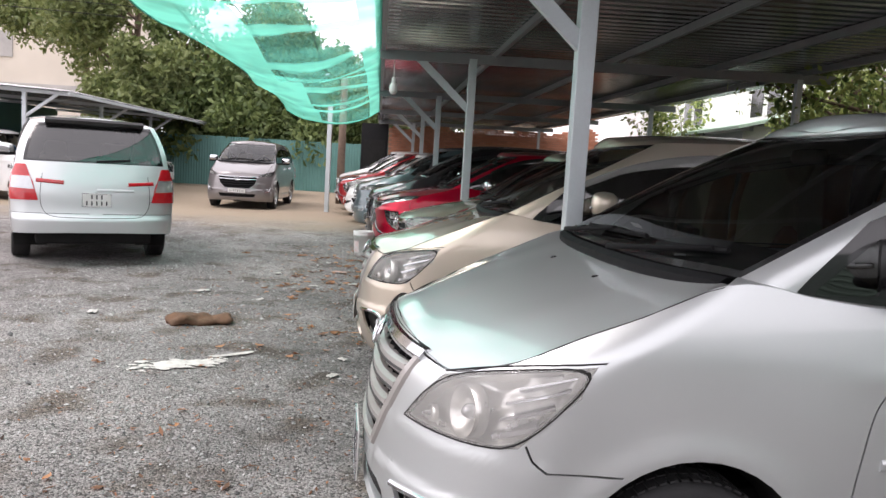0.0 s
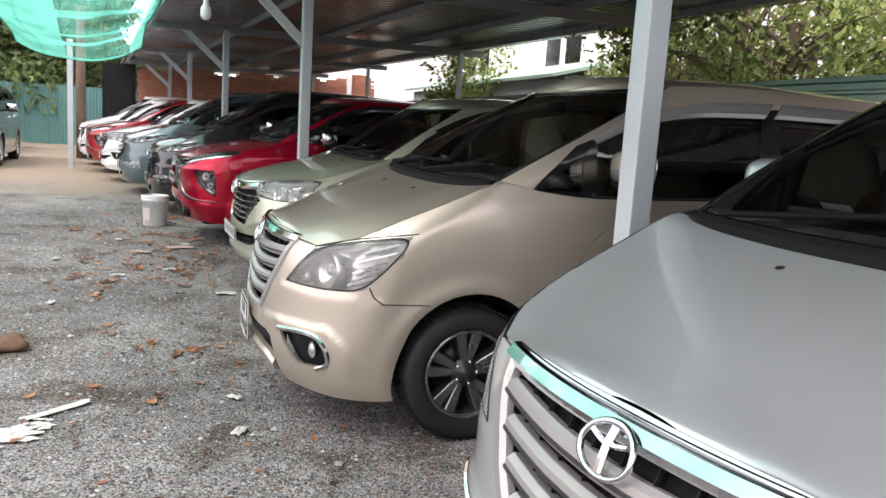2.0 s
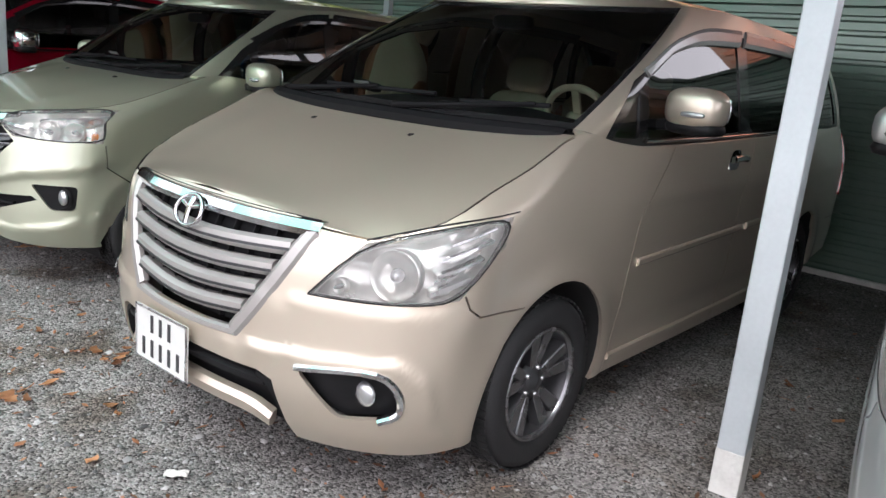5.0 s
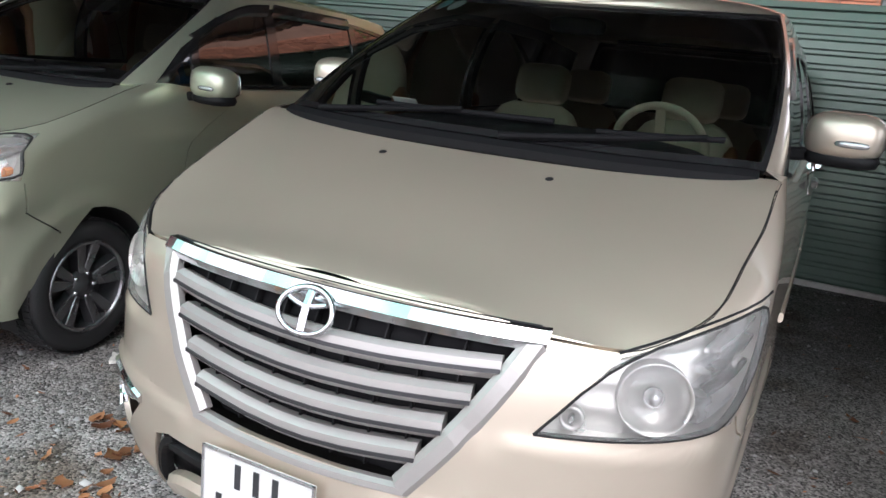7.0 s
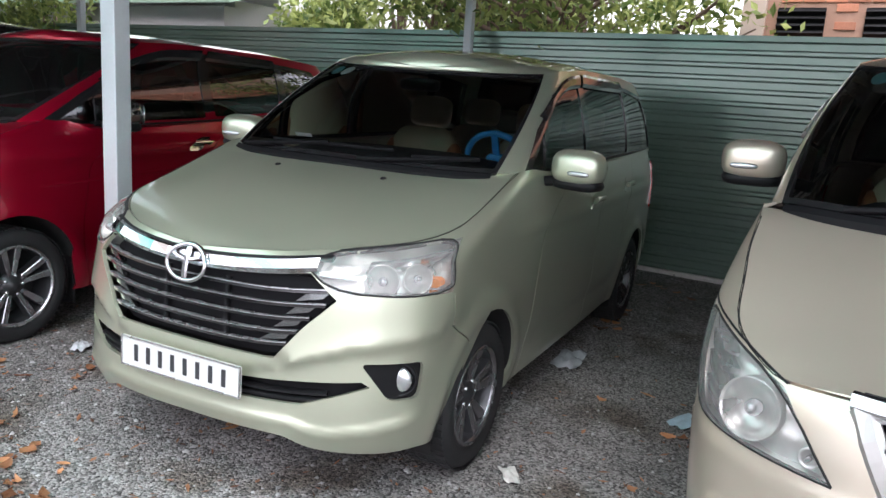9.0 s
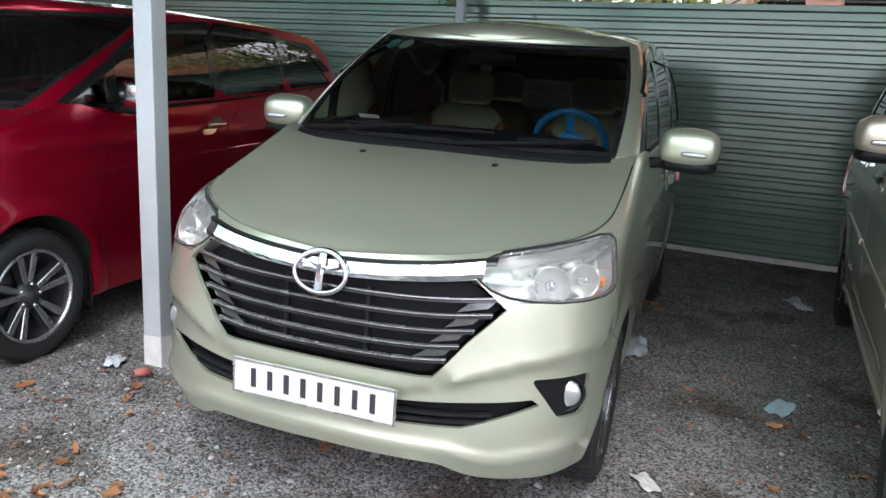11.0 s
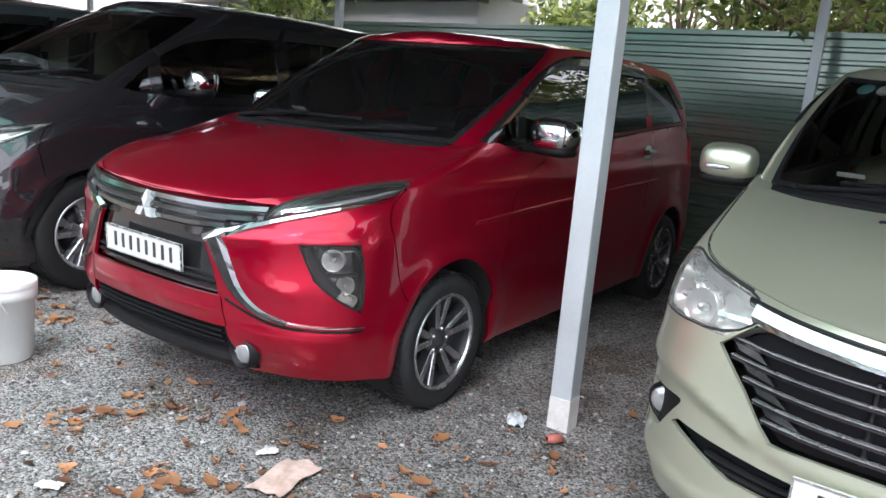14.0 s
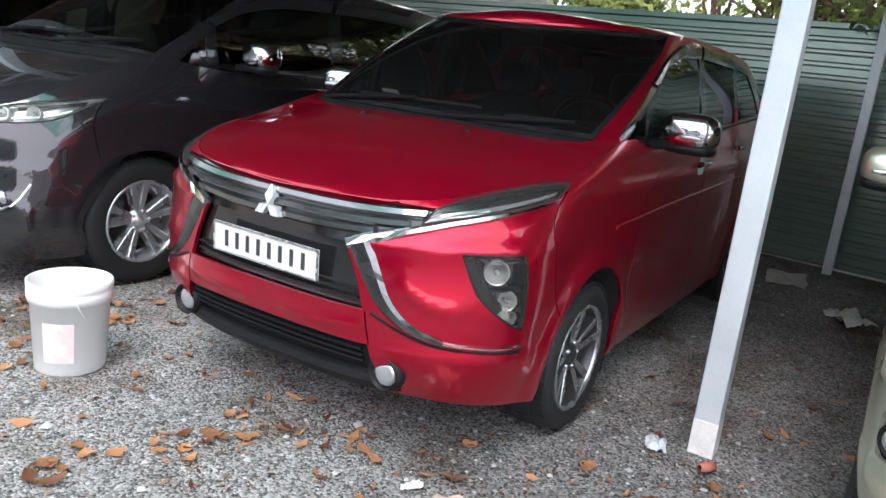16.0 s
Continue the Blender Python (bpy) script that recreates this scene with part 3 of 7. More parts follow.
def lathe(profile, n, m=None, out=None):
    """Turns a (radius, y) profile round the y axis."""
    out = out or bmesh.new()
    rings = []
    for k in range(n):
        t = 2 * math.pi * k / n
        row = []
        for r, y in profile:
            v = Vector((r * math.cos(t), y, r * math.sin(t)))
            row.append(out.verts.new(m @ v if m else v))
        rings.append(row)
    for k in range(n):
        a, b = rings[k], rings[(k + 1) % n]
        for j in range(len(profile) - 1):
            out.faces.new((a[j], a[j + 1], b[j + 1], b[j])).smooth = True
    return out


def dome(rx, ry, rz, m=None, nu=16, nv=8, p=2.0, out=None):
    """A rounded lump: a superellipsoid."""
    out = out or bmesh.new()
    g = []
    for i in range(nv + 1):
        f = -math.pi / 2 + math.pi * i / nv
        row = []
        for j in range(nu):
            t = 2 * math.pi * j / nu
            pw = lambda c: math.copysign(abs(c) ** (2 / p), c)
            v = Vector((rx * pw(math.cos(f)) * pw(math.cos(t)), ry * pw(math.cos(f)) * pw(math.sin(t)), rz * pw(math.sin(f))))
            row.append(out.verts.new(m @ v if m else v))
        g.append(row)
    for i in range(nv):
        for j in range(nu):
            out.faces.new((g[i][j], g[i][(j + 1) % nu], g[i + 1][(j + 1) % nu], g[i + 1][j])).smooth = True
    bmesh.ops.remove_doubles(out, verts=out.verts, dist=1e-6)
    return out


# ---- car materials ----
LAMPBACK = mat("lamp_reflector", (0.66, 0.65, 0.62), rough=0.32, metal=0.8, var=0.15, scale=14)
LENS = glass("lamp_lens", (1, 1, 1), 0.95, 0.03, haze=0.11)
LENS_OLD = glass("aged_lamp_lens", (1, 1, 1), 0.95, 0.05, haze=0.20)
LENSW = mat("lamp_white", (0.50, 0.51, 0.52), rough=0.12, metal=0.7, var=0.1, scale=20)
AMBER = mat("amber", (0.75, 0.22, 0.03), rough=0.25, var=0.1, scale=20)
REDLENS = mat("red_lens", (0.45, 0.01, 0.015), rough=0.12, var=0.15, scale=20, coat=0.8)
BLACKGLOSS = mat("gloss_black", (0.012, 0.012, 0.013), rough=0.15, var=0.2, scale=8, coat=0.5)
GLASS_SIDE = glass("side_glass", (0.62, 0.65, 0.63), 0.13, ior=2.1)
GLASS_FRONT = glass("front_glass", (0.86, 0.92, 0.89), 0.84)
# haze is dust and also a painted stand-in for faint sky reflection
GLASS_DUST_SHEEN = glass("dusty_sheen_dark_glass", (0.62, 0.74, 0.70), 0.7, haze=0.004, ior=1.6)
GLASS_DARK = glass("dark_glass", (0.65, 0.72, 0.70), 0.7, ior=1.7)
CREAM = mat("cream_leather", (0.55, 0.47, 0.34), rough=0.55, var=0.12, scale=8)
BROWN = mat("brown_leather", (0.30, 0.12, 0.05), rough=0.5, var=0.15, scale=8)
BLUE = mat("blue_cover", (0.02, 0.22, 0.55), rough=0.5, var=0.1, scale=9)
GUNMETAL = mat("gunmetal", (0.05, 0.05, 0.053), rough=0.35, metal=0.5, var=0.1, scale=6)
SLATM = mat("satin_slat", (0.42, 0.40, 0.385), rough=0.36, metal=0.55, var=0.06, scale=5)
ALLOY = mat("machined_alloy", (0.60, 0.61, 0.62), rough=0.3, metal=0.8, var=0.1, scale=9)
MESHBLACK = mat("grille_black", (0.007, 0.007, 0.008), rough=0.6, var=0.2, scale=30, spec=0.12)
PLATEM = mat("plate_enamel", (0.62, 0.62, 0.60), rough=0.35, var=0.06, scale=12)
PLATEINK = mat("plate_ink", (0.035, 0.036, 0.04), rough=0.45, var=0.2, scale=40)
DARKSTEEL = mat("brake_steel", (0.035, 0.034, 0.034), rough=0.4, metal=0.5, var=0.3, scale=12)
SLATDARK = mat("gloss_slat", (0.16, 0.17, 0.17), rough=0.12, metal=0.9, var=0.1, scale=10)
DARKCHROME = mat("dark_chrome", (0.17, 0.17, 0.175), rough=0.18, metal=0.95, var=0.25, scale=30)
DARKALLOY = mat("dark_alloy", (0.22, 0.22, 0.23), rough=0.28, metal=0.85, var=0.15, scale=9)
MIDALLOY = mat("mid_alloy", (0.40, 0.40, 0.41), rough=0.28, metal=0.85, var=0.15, scale=9)
STICKER = mat("sticker", (0.25, 0.55, 0.60), rough=0.4, var=0.2, scale=40)
LENS_CLEAR = glass("clear_lens", (1, 1, 1), 0.95, 0.02, haze=0.015)


# ---- one car from its figures ----
def plate(name_parent, m, w, h, rows):
    """A white number plate with plain bars for its characters; m: its pose, facing local -x."""
    p = part("number_plate", box(-0.004, -w / 2, -h / 2, 0.004, w / 2, h / 2, 0.003, m), PLATEM, name_parent, "white number plate with dark characters")
    bm = bmesh.new()
    t = 0.006
    for (y0, z0, y1, z1) in ((-w / 2, h / 2 - t, w / 2, h / 2), (-w / 2, -h / 2, w / 2, -h / 2 + t), (-w / 2, -h / 2, -w / 2 + t, h / 2), (w / 2 - t, -h / 2, w / 2, h / 2)):
        add_box(bm, -0.008, y0, z0, -0.002, y1, z1, 0, m)
    part("plate_frame", bm, SATIN, p)
    ch = h * (0.62 if len(rows) == 1 else 0.36)
    for ri, n in enumerate(rows):
        zc = 0 if len(rows) == 1 else (h * 0.23 if ri == 0 else -h * 0.23)
        cw = w * 0.84 / max(n, 5)
        for i in range(n):
            yc = (i - (n - 1) / 2) * cw
            part("plate_bar", box(-0.0065, yc - cw * 0.15, zc - ch * 0.44, -0.0035, yc + cw * 0.15, zc + ch * 0.44, 0, m), PLATEINK, p)


def wheel(parent, name, m, R, rim_r, width, spokes, style, rim_mat, hub_mat, spoke_mat):
    """Tyre and alloy rim; local y outwards."""
    w = part(name, lathe([(rim_r * 0.97, -width * 0.42), (rim_r + 0.012, -width / 2), (R - 0.035, -width / 2 - 0.006), (R - 0.01, -width / 2 + 0.015), (R, -width * 0.3), (R, width * 0.3),
                          (R - 0.01, width / 2 - 0.015), (R - 0.035, width / 2 + 0.006), (rim_r + 0.02, width / 2), (rim_r + 0.004, width / 2 - 0.004), (rim_r - 0.002, width / 2 - 0.02)], 48), RUBBER, parent, "black rubber tyre")
    w.matrix_basis = m
    bm = bmesh.new()
    for k in range(60):                    # tread blocks
        for off, sh in ((-0.36, 0), (-0.12, 0.5), (0.12, 0), (0.36, 0.5)):
            t = 2 * math.pi * (k + sh) / 60
            rot = Matrix.Rotation(t, 4, "Y")
            q = [[bm.verts.new(rot @ Vector((rr, off * width + sy * 0.018, sz * R * 0.035))) for sy, sz in ((-1, -1), (1, -1), (1, 1), (-1, 1))] for rr in (R - 0.004, R + 0.003)]
            bm.faces.new(q[1])
            for j in range(4):
                bm.faces.new((q[0][j], q[0][(j + 1) % 4], q[1][(j + 1) % 4], q[1][j]))
    part("tread", bm, RUBBER, w)
    y = width / 2 - 0.012
    part("rim", lathe([(rim_r, y + 0.008), (rim_r - 0.008, y + 0.01), (rim_r - 0.016, y), (rim_r - 0.02, y - 0.05), (rim_r - 0.03, -width * 0.3), (0.06, -width * 0.3)], 48), rim_mat, w, "machined alloy rim")
    for k in range(spokes):
        bm, side = bmesh.new(), bmesh.new()
        t = 2 * math.pi * k / spokes + (0.11 if k % 2 else -0.11) * (spokes % 2 == 0)
        rot = Matrix.Rotation(t, 4, "Y")
        n0, n1 = style
        seg = [(0.045, n0, y - 0.030), (rim_r * 0.45, (n0 + n1) / 2, y - 0.022), (rim_r - 0.008, n1, y - 0.004)]
        prev = None
        for r, hw, yy in seg:
            row = [bm.verts.new(rot @ Vector(c)) for c in ((r, yy - 0.004, -hw), (r, yy, -hw * 0.8), (r, yy, hw * 0.8), (r, yy - 0.004, hw))]
            flank = [side.verts.new(rot @ Vector(c)) for c in ((r, yy - 0.045, -hw * 1.5), (r, yy - 0.0045, -hw * 1.04), (r, yy - 0.0045, hw * 1.04), (r, yy - 0.045, hw * 1.5))]
            if prev:
                for j in range(3):
                    bm.faces.new((prev[0][j], prev[0][j + 1], row[j + 1], row[j]))
                    side.faces.new((prev[1][j], prev[1][j + 1], flank[j + 1], flank[j]))
            prev = (row, flank)
        part("spoke", bm, spoke_mat, w, "machined bright spoke")
        part("spoke_flank", side, rim_mat, w)
    part("rim_lip", lathe([(rim_r + 0.001, y + 0.006), (rim_r - 0.003, y + 0.013), (rim_r - 0.014, y + 0.008), (rim_r - 0.018, y - 0.004)], 48), spoke_mat, w, "machined rim lip")
    part("brake_disc", lathe([(0.03, -0.01), (rim_r * 0.72, -0.01), (rim_r * 0.72, 0.004), (0.03, 0.004)], 32), DARKSTEEL, w)
    part("wheel_hub", lathe([(0.0, y - 0.008), (0.022, y - 0.01), (0.03, y - 0.02), (0.07, y - 0.032), (0.075, y - 0.05)], 24), hub_mat, w)
    bm = bmesh.new()
    for k in range(5):
        t = 2 * math.pi * (k + 0.5) / 5
        lathe([(0.0, y - 0.018), (0.009, y - 0.02), (0.009, y - 0.045)], 8, Matrix.Translation((0.055 * math.cos(t), 0, 0.055 * math.sin(t))), bm)
    tagged(part("wheel_nuts", bm, SATIN, w), kind="stuff")
    return w


def oval_badge(surf, parent, a, z, rw, rh, d, mt=None):
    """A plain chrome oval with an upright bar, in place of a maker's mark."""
    bm = bmesh.new()
    n = 36
    rows = []
    for k in range(n):
        t = 2 * math.pi * k / n
        row = []
        for j in range(6):
            q = 2 * math.pi * j / 6
            r = 1 + 0.10 * math.cos(q)
            row.append((a + rw * r * math.cos(t), z + rh * (1 + 0.145 * math.cos(q)) * math.sin(t), d + 0.008 * math.sin(q)))
        rows.append(row)
    arr = np.array(rows)
    P = surf.point(arr[..., 0], arr[..., 1], arr[..., 2])
    V = [[bm.verts.new(p) for p in row] for row in P]
    for k in range(n):
        for j in range(6):
            bm.faces.new((V[k][j], V[k][(j + 1) % 6], V[(k + 1) % n][(j + 1) % 6], V[(k + 1) % n][j])).smooth = True
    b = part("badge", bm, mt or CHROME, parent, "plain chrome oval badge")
    part("badge_bar", bar(surf, [(a, z - rh * 0.85), (a, z + rh * 0.85)], rw * 0.30, d - 0.004, d + 0.007, step=0.02), mt or CHROME, b)
    part("badge_arc", bar(surf, [(a - rw * 0.7, z + rh * 0.45), (a, z + rh * 0.2), (a + rw * 0.7, z + rh * 0.45)], rh * 0.2, d - 0.004, d + 0.006, step=0.02), mt or CHROME, b)


def headlamp(surf, parent, poly, side, bulbs, depth=0.075, clear=LENS, trim=None, amber=None, back_mat=None):
    back = patch(surf, grow(poly, 0.006), lambda a, z: -depth + 0.007 * np.cos(a * 40) + 0.004 * np.cos(z * 90), -0.014, 0.02, side)
    h = part("headlight", back, back_mat or LAMPBACK, parent, "clear headlight with chrome reflector")
    for (a, z, r, d) in bulbs:
        p = surf.point(np.array([a]), np.array([z]), np.array([-depth + 0.012]))[0]
        q = surf.point(np.array([a]), np.array([z]), np.array([0.0]))[0]
        nx = Vector(q - p)
        p = Vector((p[0], p[1] * side, p[2]))
        nx = Vector((nx.x * 1.0, nx.y * side * 0.4, nx.z * 0.5)).normalized()
        m = Matrix.Translation(p) @ nx.to_track_quat("Y", "Z").to_matrix().to_4x4()
        part("reflector", lathe([(r * 0.22, -0.005), (r * 0.6, 0.006), (r * 0.88, 0.024), (r, d), (r * 1.04, d), (r * 1.04, 0)], 28, m), LAMPBACK, h)
        part("bulb", dome(r * 0.3, 0.03, r * 0.3, m @ Matrix.Translation((0, 0.018, 0)), 14, 8), LENSW, h)
    if trim:
        for pth, w, mm in trim:
            part("lamp_trim", bar(surf, pth, w, -depth + 0.002, -0.02, side), mm, h)
    if amber:
        part("indicator", bar(surf, amber, 0.035, -depth + 0.002, -0.025, side), AMBER, h, "amber indicator bulb")
    part("lamp_seal", bar(surf, list(poly) + [poly[0]], 0.009, -0.014, 0.003, side, step=0.03), DARKGAP, h, "thin black rubber seal")
    part("lens", patch(surf, poly, 0.002, -0.004, 0.04, side), clear, h, "clear plastic lens").visible_shadow = False
    return h


def seat(parent, x, y, z, cloth, accent):
    s = part("seat", dome(0.25, 0.25, 0.09, Matrix.Translation((x, y, z)), 16, 8, 4), cloth, parent)
    tilt = Matrix.Translation((x + 0.22, y, z + 0.32)) @ Matrix.Rotation(radians(12), 4, "Y")
    part("backrest", dome(0.07, 0.24, 0.33, tilt, 18, 10, 4), cloth, s)
    part("side_bolster", dome(0.085, 0.045, 0.27, tilt @ Matrix.Translation((0, 0.22, -0.03)), 10, 8, 3), accent, s)
    part("side_bolster", dome(0.085, 0.045, 0.27, tilt @ Matrix.Translation((0, -0.22, -0.03)), 10, 8, 3), accent, s)
    part("headrest", dome(0.055, 0.14, 0.10, tilt @ Matrix.Translation((0.02, 0, 0.43)), 16, 8, 4), cloth, s)


def car(spec, label, paint, m, cloth=None, group="", detail=True, plate_rows=(8,), wheel_cover=None):
    sh, cb = Shell(spec), Cabin(spec)
    o = thing(spec["name"], label, "car", m, group)
    L = spec["L"]
    zt = curve(spec["zt"])
    zb = curve(spec["zb"])
    # flat sheet of half the lower body, cut, then bent
    na = 130 if detail else 90
    nz = 40 if detail else 24
    al = np.concatenate([np.linspace(0, 1.3, 90 if detail else 60), np.linspace(1.3, sh.A, na - 20)[1:]])
    bm, lay = flat_grid(al, lambda a: zb(a) + (zt(a) - zb(a)) * np.linspace(0, 1, nz))
    GAP, HOLE = 1, 2
    for poly in spec["holes"]:
        cut(bm, poly, HOLE, lay)
    for wx in (spec["ax"], spec["ax"] + spec["wb"]):
        c = []
        for k in range(40):
            t = 2 * math.pi * k / 40
            zz = spec["wr"] + spec["arch"] * math.sin(t)
            c.append((a_at(sh, wx + spec["arch"] * 0.95 * math.cos(t), zz), zz))
        cut(bm, c, HOLE, lay)
    for path in spec["gaps"]:
        for p, q in zip(path, path[1:]):
            p, q = Vector(p), Vector(q)
            t = (q - p).normalized()
            n = Vector((-t.y, t.x)) * 0.003
            p, q = p - t * 0.003, q + t * 0.003
            cut(bm, [tuple(p - n), tuple(q - n), tuple(q + n), tuple(p + n)], GAP, lay, only=(0,))
    # split into panels at the gaps
    left = {f for f in bm.faces if f[lay] == 0}
    panels = []
    while left:
        st = [left.pop()]
        comp = list(st)
        while st:
            f = st.pop()
            for e in f.edges:
                for g in e.link_faces:
                    if g in left:
                        left.discard(g)
                        st.append(g)
                        comp.append(g)
        panels.append(comp)
    for comp in panels:
        if sum(f.calc_area() for f in comp) < 0.003:
            continue
        ca = [f.calc_center_median() for f in comp]
        amin, amax = min(c.x for c in ca), max(c.x for c in ca)
        mid = sh.at(np.mean([c.x for c in ca]), 0.7)[0]
        if amin < 0.05:
            nm = "front_bumper"
        elif amax > sh.A - 0.05:
            nm = "rear_bumper" if np.mean([c.y for c in ca]) < 0.62 else "tailgate"
        elif mid < spec["ax"] + 0.35:
            nm = "front_wing"
        elif mid < spec["doors"][0]:
            nm = "front_door"
        elif mid < spec["doors"][1]:
            nm = "rear_door"
        else:
            nm = "rear_wing"
        if nm in ("front_bumper", "rear_bumper", "tailgate"):
            out = bmesh.new()
            emit(out, comp, sh, 0.0, -0.016, 1)
            emit(out, comp, sh, 0.0, -0.016, -1)
            bmesh.ops.remove_doubles(out, verts=out.verts, dist=2e-5)
            part(nm, out, paint, o, recalc=False)
        else:
            for sd in (1, -1):
                out = bmesh.new()
                emit(out, comp, sh, 0.0, -0.016, sd)
                part(nm, out, paint, o, recalc=False)
    out = bmesh.new()
    gaps = [f for f in bm.faces if f[lay] == GAP]
    emit(out, gaps, sh, -0.014, None, 1)
    emit(out, gaps, sh, -0.014, None, -1)
    tagged(part("panel_gap", out, DARKGAP, o), kind="stuff")
    bm.free()
    # bonnet
    aA = spec["hood_a"]
    zc = curve(spec["hood"])
    hb = bmesh.new()
    base_s = np.linspace(0, 1.4, 300)
    bx, by = ring(base_s, *spec["base"])
    cols = []
    probe = np.linspace(0.0, aA, 400)
    reach = np.maximum.accumulate(sh.at(probe, zt(probe))[:, 0] + 0.004 * (1 - probe / aA))
    for x_ in reach[0] + (reach[-1] - reach[0]) * np.linspace(0, 1, 64) ** 1.5:
        a = float(np.interp(x_, reach, probe))
        e = sh.at(a, zt(a))
        ye = max(e[1] - 0.005, 1e-4)
        x = e[0] + 0.004 * (1 - a / aA)
        yin = float(np.interp(x, bx, by)) - 0.01 if x > bx[0] + 0.002 else 0.0
        yin = min(yin, ye - 1e-4)
        col = []
        for q in np.linspace(0, 1, 22):
            y = yin + (ye - yin) * q
            r = y / ye if ye > 1e-3 else 0
            ridge = spec["ridge"] * math.exp(-((r - 0.66) / 0.09) ** 2) * min(max((x - spec["hood"][0][0]) / 0.3, 0), 1)
            col.append((x, y, float(zc(x)) + (e[2] - float(zc(x))) * r ** 2.4 + ridge))
        cols.append(col)
    for sd in (1, -1):
        V = [[hb.verts.new((x, y * sd, z)) for x, y, z in col] for col in cols]
        R = [hb.verts.new((c[-1][0] + 0.01, (c[-1][1] - 0.012) * sd, c[-1][2] - 0.03)) for c in cols]
        for i in range(len(V) - 1):
            for j in range(21):
                try:
                    hb.faces.new((V[i][j], V[i + 1][j], V[i + 1][j + 1], V[i][j + 1])).smooth = True
                except ValueError:
                    pass
            f = hb.faces.new((V[i][-1], V[i + 1][-1], R[i + 1], R[i]))
            ed = hb.edges.get((V[i][-1], V[i + 1][-1]))
            if ed:
                ed.smooth = False
    bmesh.ops.remove_doubles(hb, verts=hb.verts, dist=3e-4)
    inner = [v for v in hb.verts if not v.is_boundary and v.co.z > 0.9 and all(e.smooth for e in v.link_edges)]
    for _ in range(16):
        bmesh.ops.smooth_vert(hb, verts=inner, factor=0.5, use_axis_z=True)
    hood = part("bonnet", hb, paint, o)
    line = [(float(a), float(zt(a)) - 0.003) for a in np.linspace(spec["hood_line"], aA - 0.01, 14)]
    for sd in (1, -1):
        part("bonnet_gap", bar(sh, line, 0.005, -0.012, 0.0012, sd, step=0.03), DARKGAP, hood)
    # glasshouse: pillars and glass
    ab, aw = spec["screen"]
    ar = cb.a_tab[np.searchsorted(cb.s_tab, 3 - spec["rear_s"])]
    gb, gl = flat_grid(np.linspace(0, cb.A, 110 if detail else 80), lambda a: np.linspace(0, 1, 15))
    corner = cb.a_tab[np.searchsorted(cb.s_tab, 0.72)]
    rcorner = cb.a_tab[np.searchsorted(cb.s_tab, 2.5)]
    FR = 3
    wins = []
    cut(gb, [(-0.1, -0.1), (ab + 0.014, -0.1), (aw + 0.014, 0.985), (-0.1, 0.985)], FR, gl)
    wins.append(("windscreen", [(-0.1, 0.035), (ab, 0.035), (aw, 0.96), (-0.1, 0.96)]))
    cut(gb, [(ar - 0.03, 0.02), (cb.A + 0.1, 0.02), (cb.A + 0.1, 0.97), (ar - 0.03, 0.97)], FR, gl)
    wins.append(("rear_window", rounded([(ar, 0.06), (cb.A + 0.2, 0.06), (cb.A + 0.2, 0.9), (ar, 0.9)], 0.05)))
    band = cb.solve(spec["window_band"], 0, 2, corner, rcorner)
    cut(gb, band, FR, gl)
    for w in spec["windows"]:
        wins.append(("side_window", rounded(cb.solve(w, 0, 2, corner, rcorner), 0.025, 2)))
    for i, (nm, poly) in enumerate(wins):
        cut(gb, poly, 10 + i, gl)
    out = bmesh.new()
    for sd in (1, -1):
        emit(out, [f for f in gb.faces if f[gl] == 0], cb, 0.0, -0.012, sd)
    bmesh.ops.remove_doubles(out, verts=out.verts, dist=2e-5)
    part("cab_frame", out, paint, o, recalc=False)
    out = bmesh.new()
    for sd in (1, -1):
        emit(out, [f for f in gb.faces if f[gl] == FR], cb, 0.001, -0.014, sd)
    bmesh.ops.remove_doubles(out, verts=out.verts, dist=2e-5)
    part("window_surround", out, BLACKGLOSS, o, "gloss black window surrounds")
    for i, (nm, poly) in enumerate(wins):
        fs = [f for f in gb.faces if f[gl] == 10 + i]
        if nm == "side_window":
            for sd in (1, -1):
                out = bmesh.new()
                emit(out, fs, cb, -0.005, None, sd)
                part(nm, out, spec["side_glass"], o, "dark tinted glass", recalc=False).visible_shadow = False
        else:
            out = bmesh.new()
            emit(out, fs, cb, -0.004, None, 1)
            emit(out, fs, cb, -0.004, None, -1)
            bmesh.ops.remove_doubles(out, verts=out.verts, dist=2e-5)
            part(nm, out, spec["front_glass"] if nm == "windscreen" else spec["side_glass"], o, "tinted glass", recalc=False).visible_shadow = False
    gb.free()
    # roof
    rb = bmesh.new()
    ss = np.concatenate([np.linspace(0, 1, 28), np.linspace(1.02, 2, 36), np.linspace(2.03, 3, 18)])
    px, py, pz = cb.raw(ss, np.ones_like(ss))
    for sd in (1, -1):
        V = []
        for x, y, z in zip(px, py, pz):
            cr = spec["crown"] * min(y / 0.5, 1)
            V.append([rb.verts.new((x, y * (1 - q) * sd, z + cr * (1 - (1 - q) ** 2) + (0.006 if 0 < q < 0.2 else 0))) for q in np.linspace(0, 1, 12)])
        for i in range(len(V) - 1):
            for j in range(11):
                rb.faces.new((V[i][j], V[i + 1][j], V[i + 1][j + 1], V[i][j + 1])).smooth = True
    bmesh.ops.remove_doubles(rb, verts=rb.verts, dist=3e-4)
    part("roof", rb, paint, o)
    # shoulder between the lower body and the glass
    sb = bmesh.new()
    aa = np.linspace(spec["hood_a"] - 0.01, sh.A, 110)
    E = sh.at(aa, zt(aa))
    sfull = np.linspace(0.3, 3, 1200)
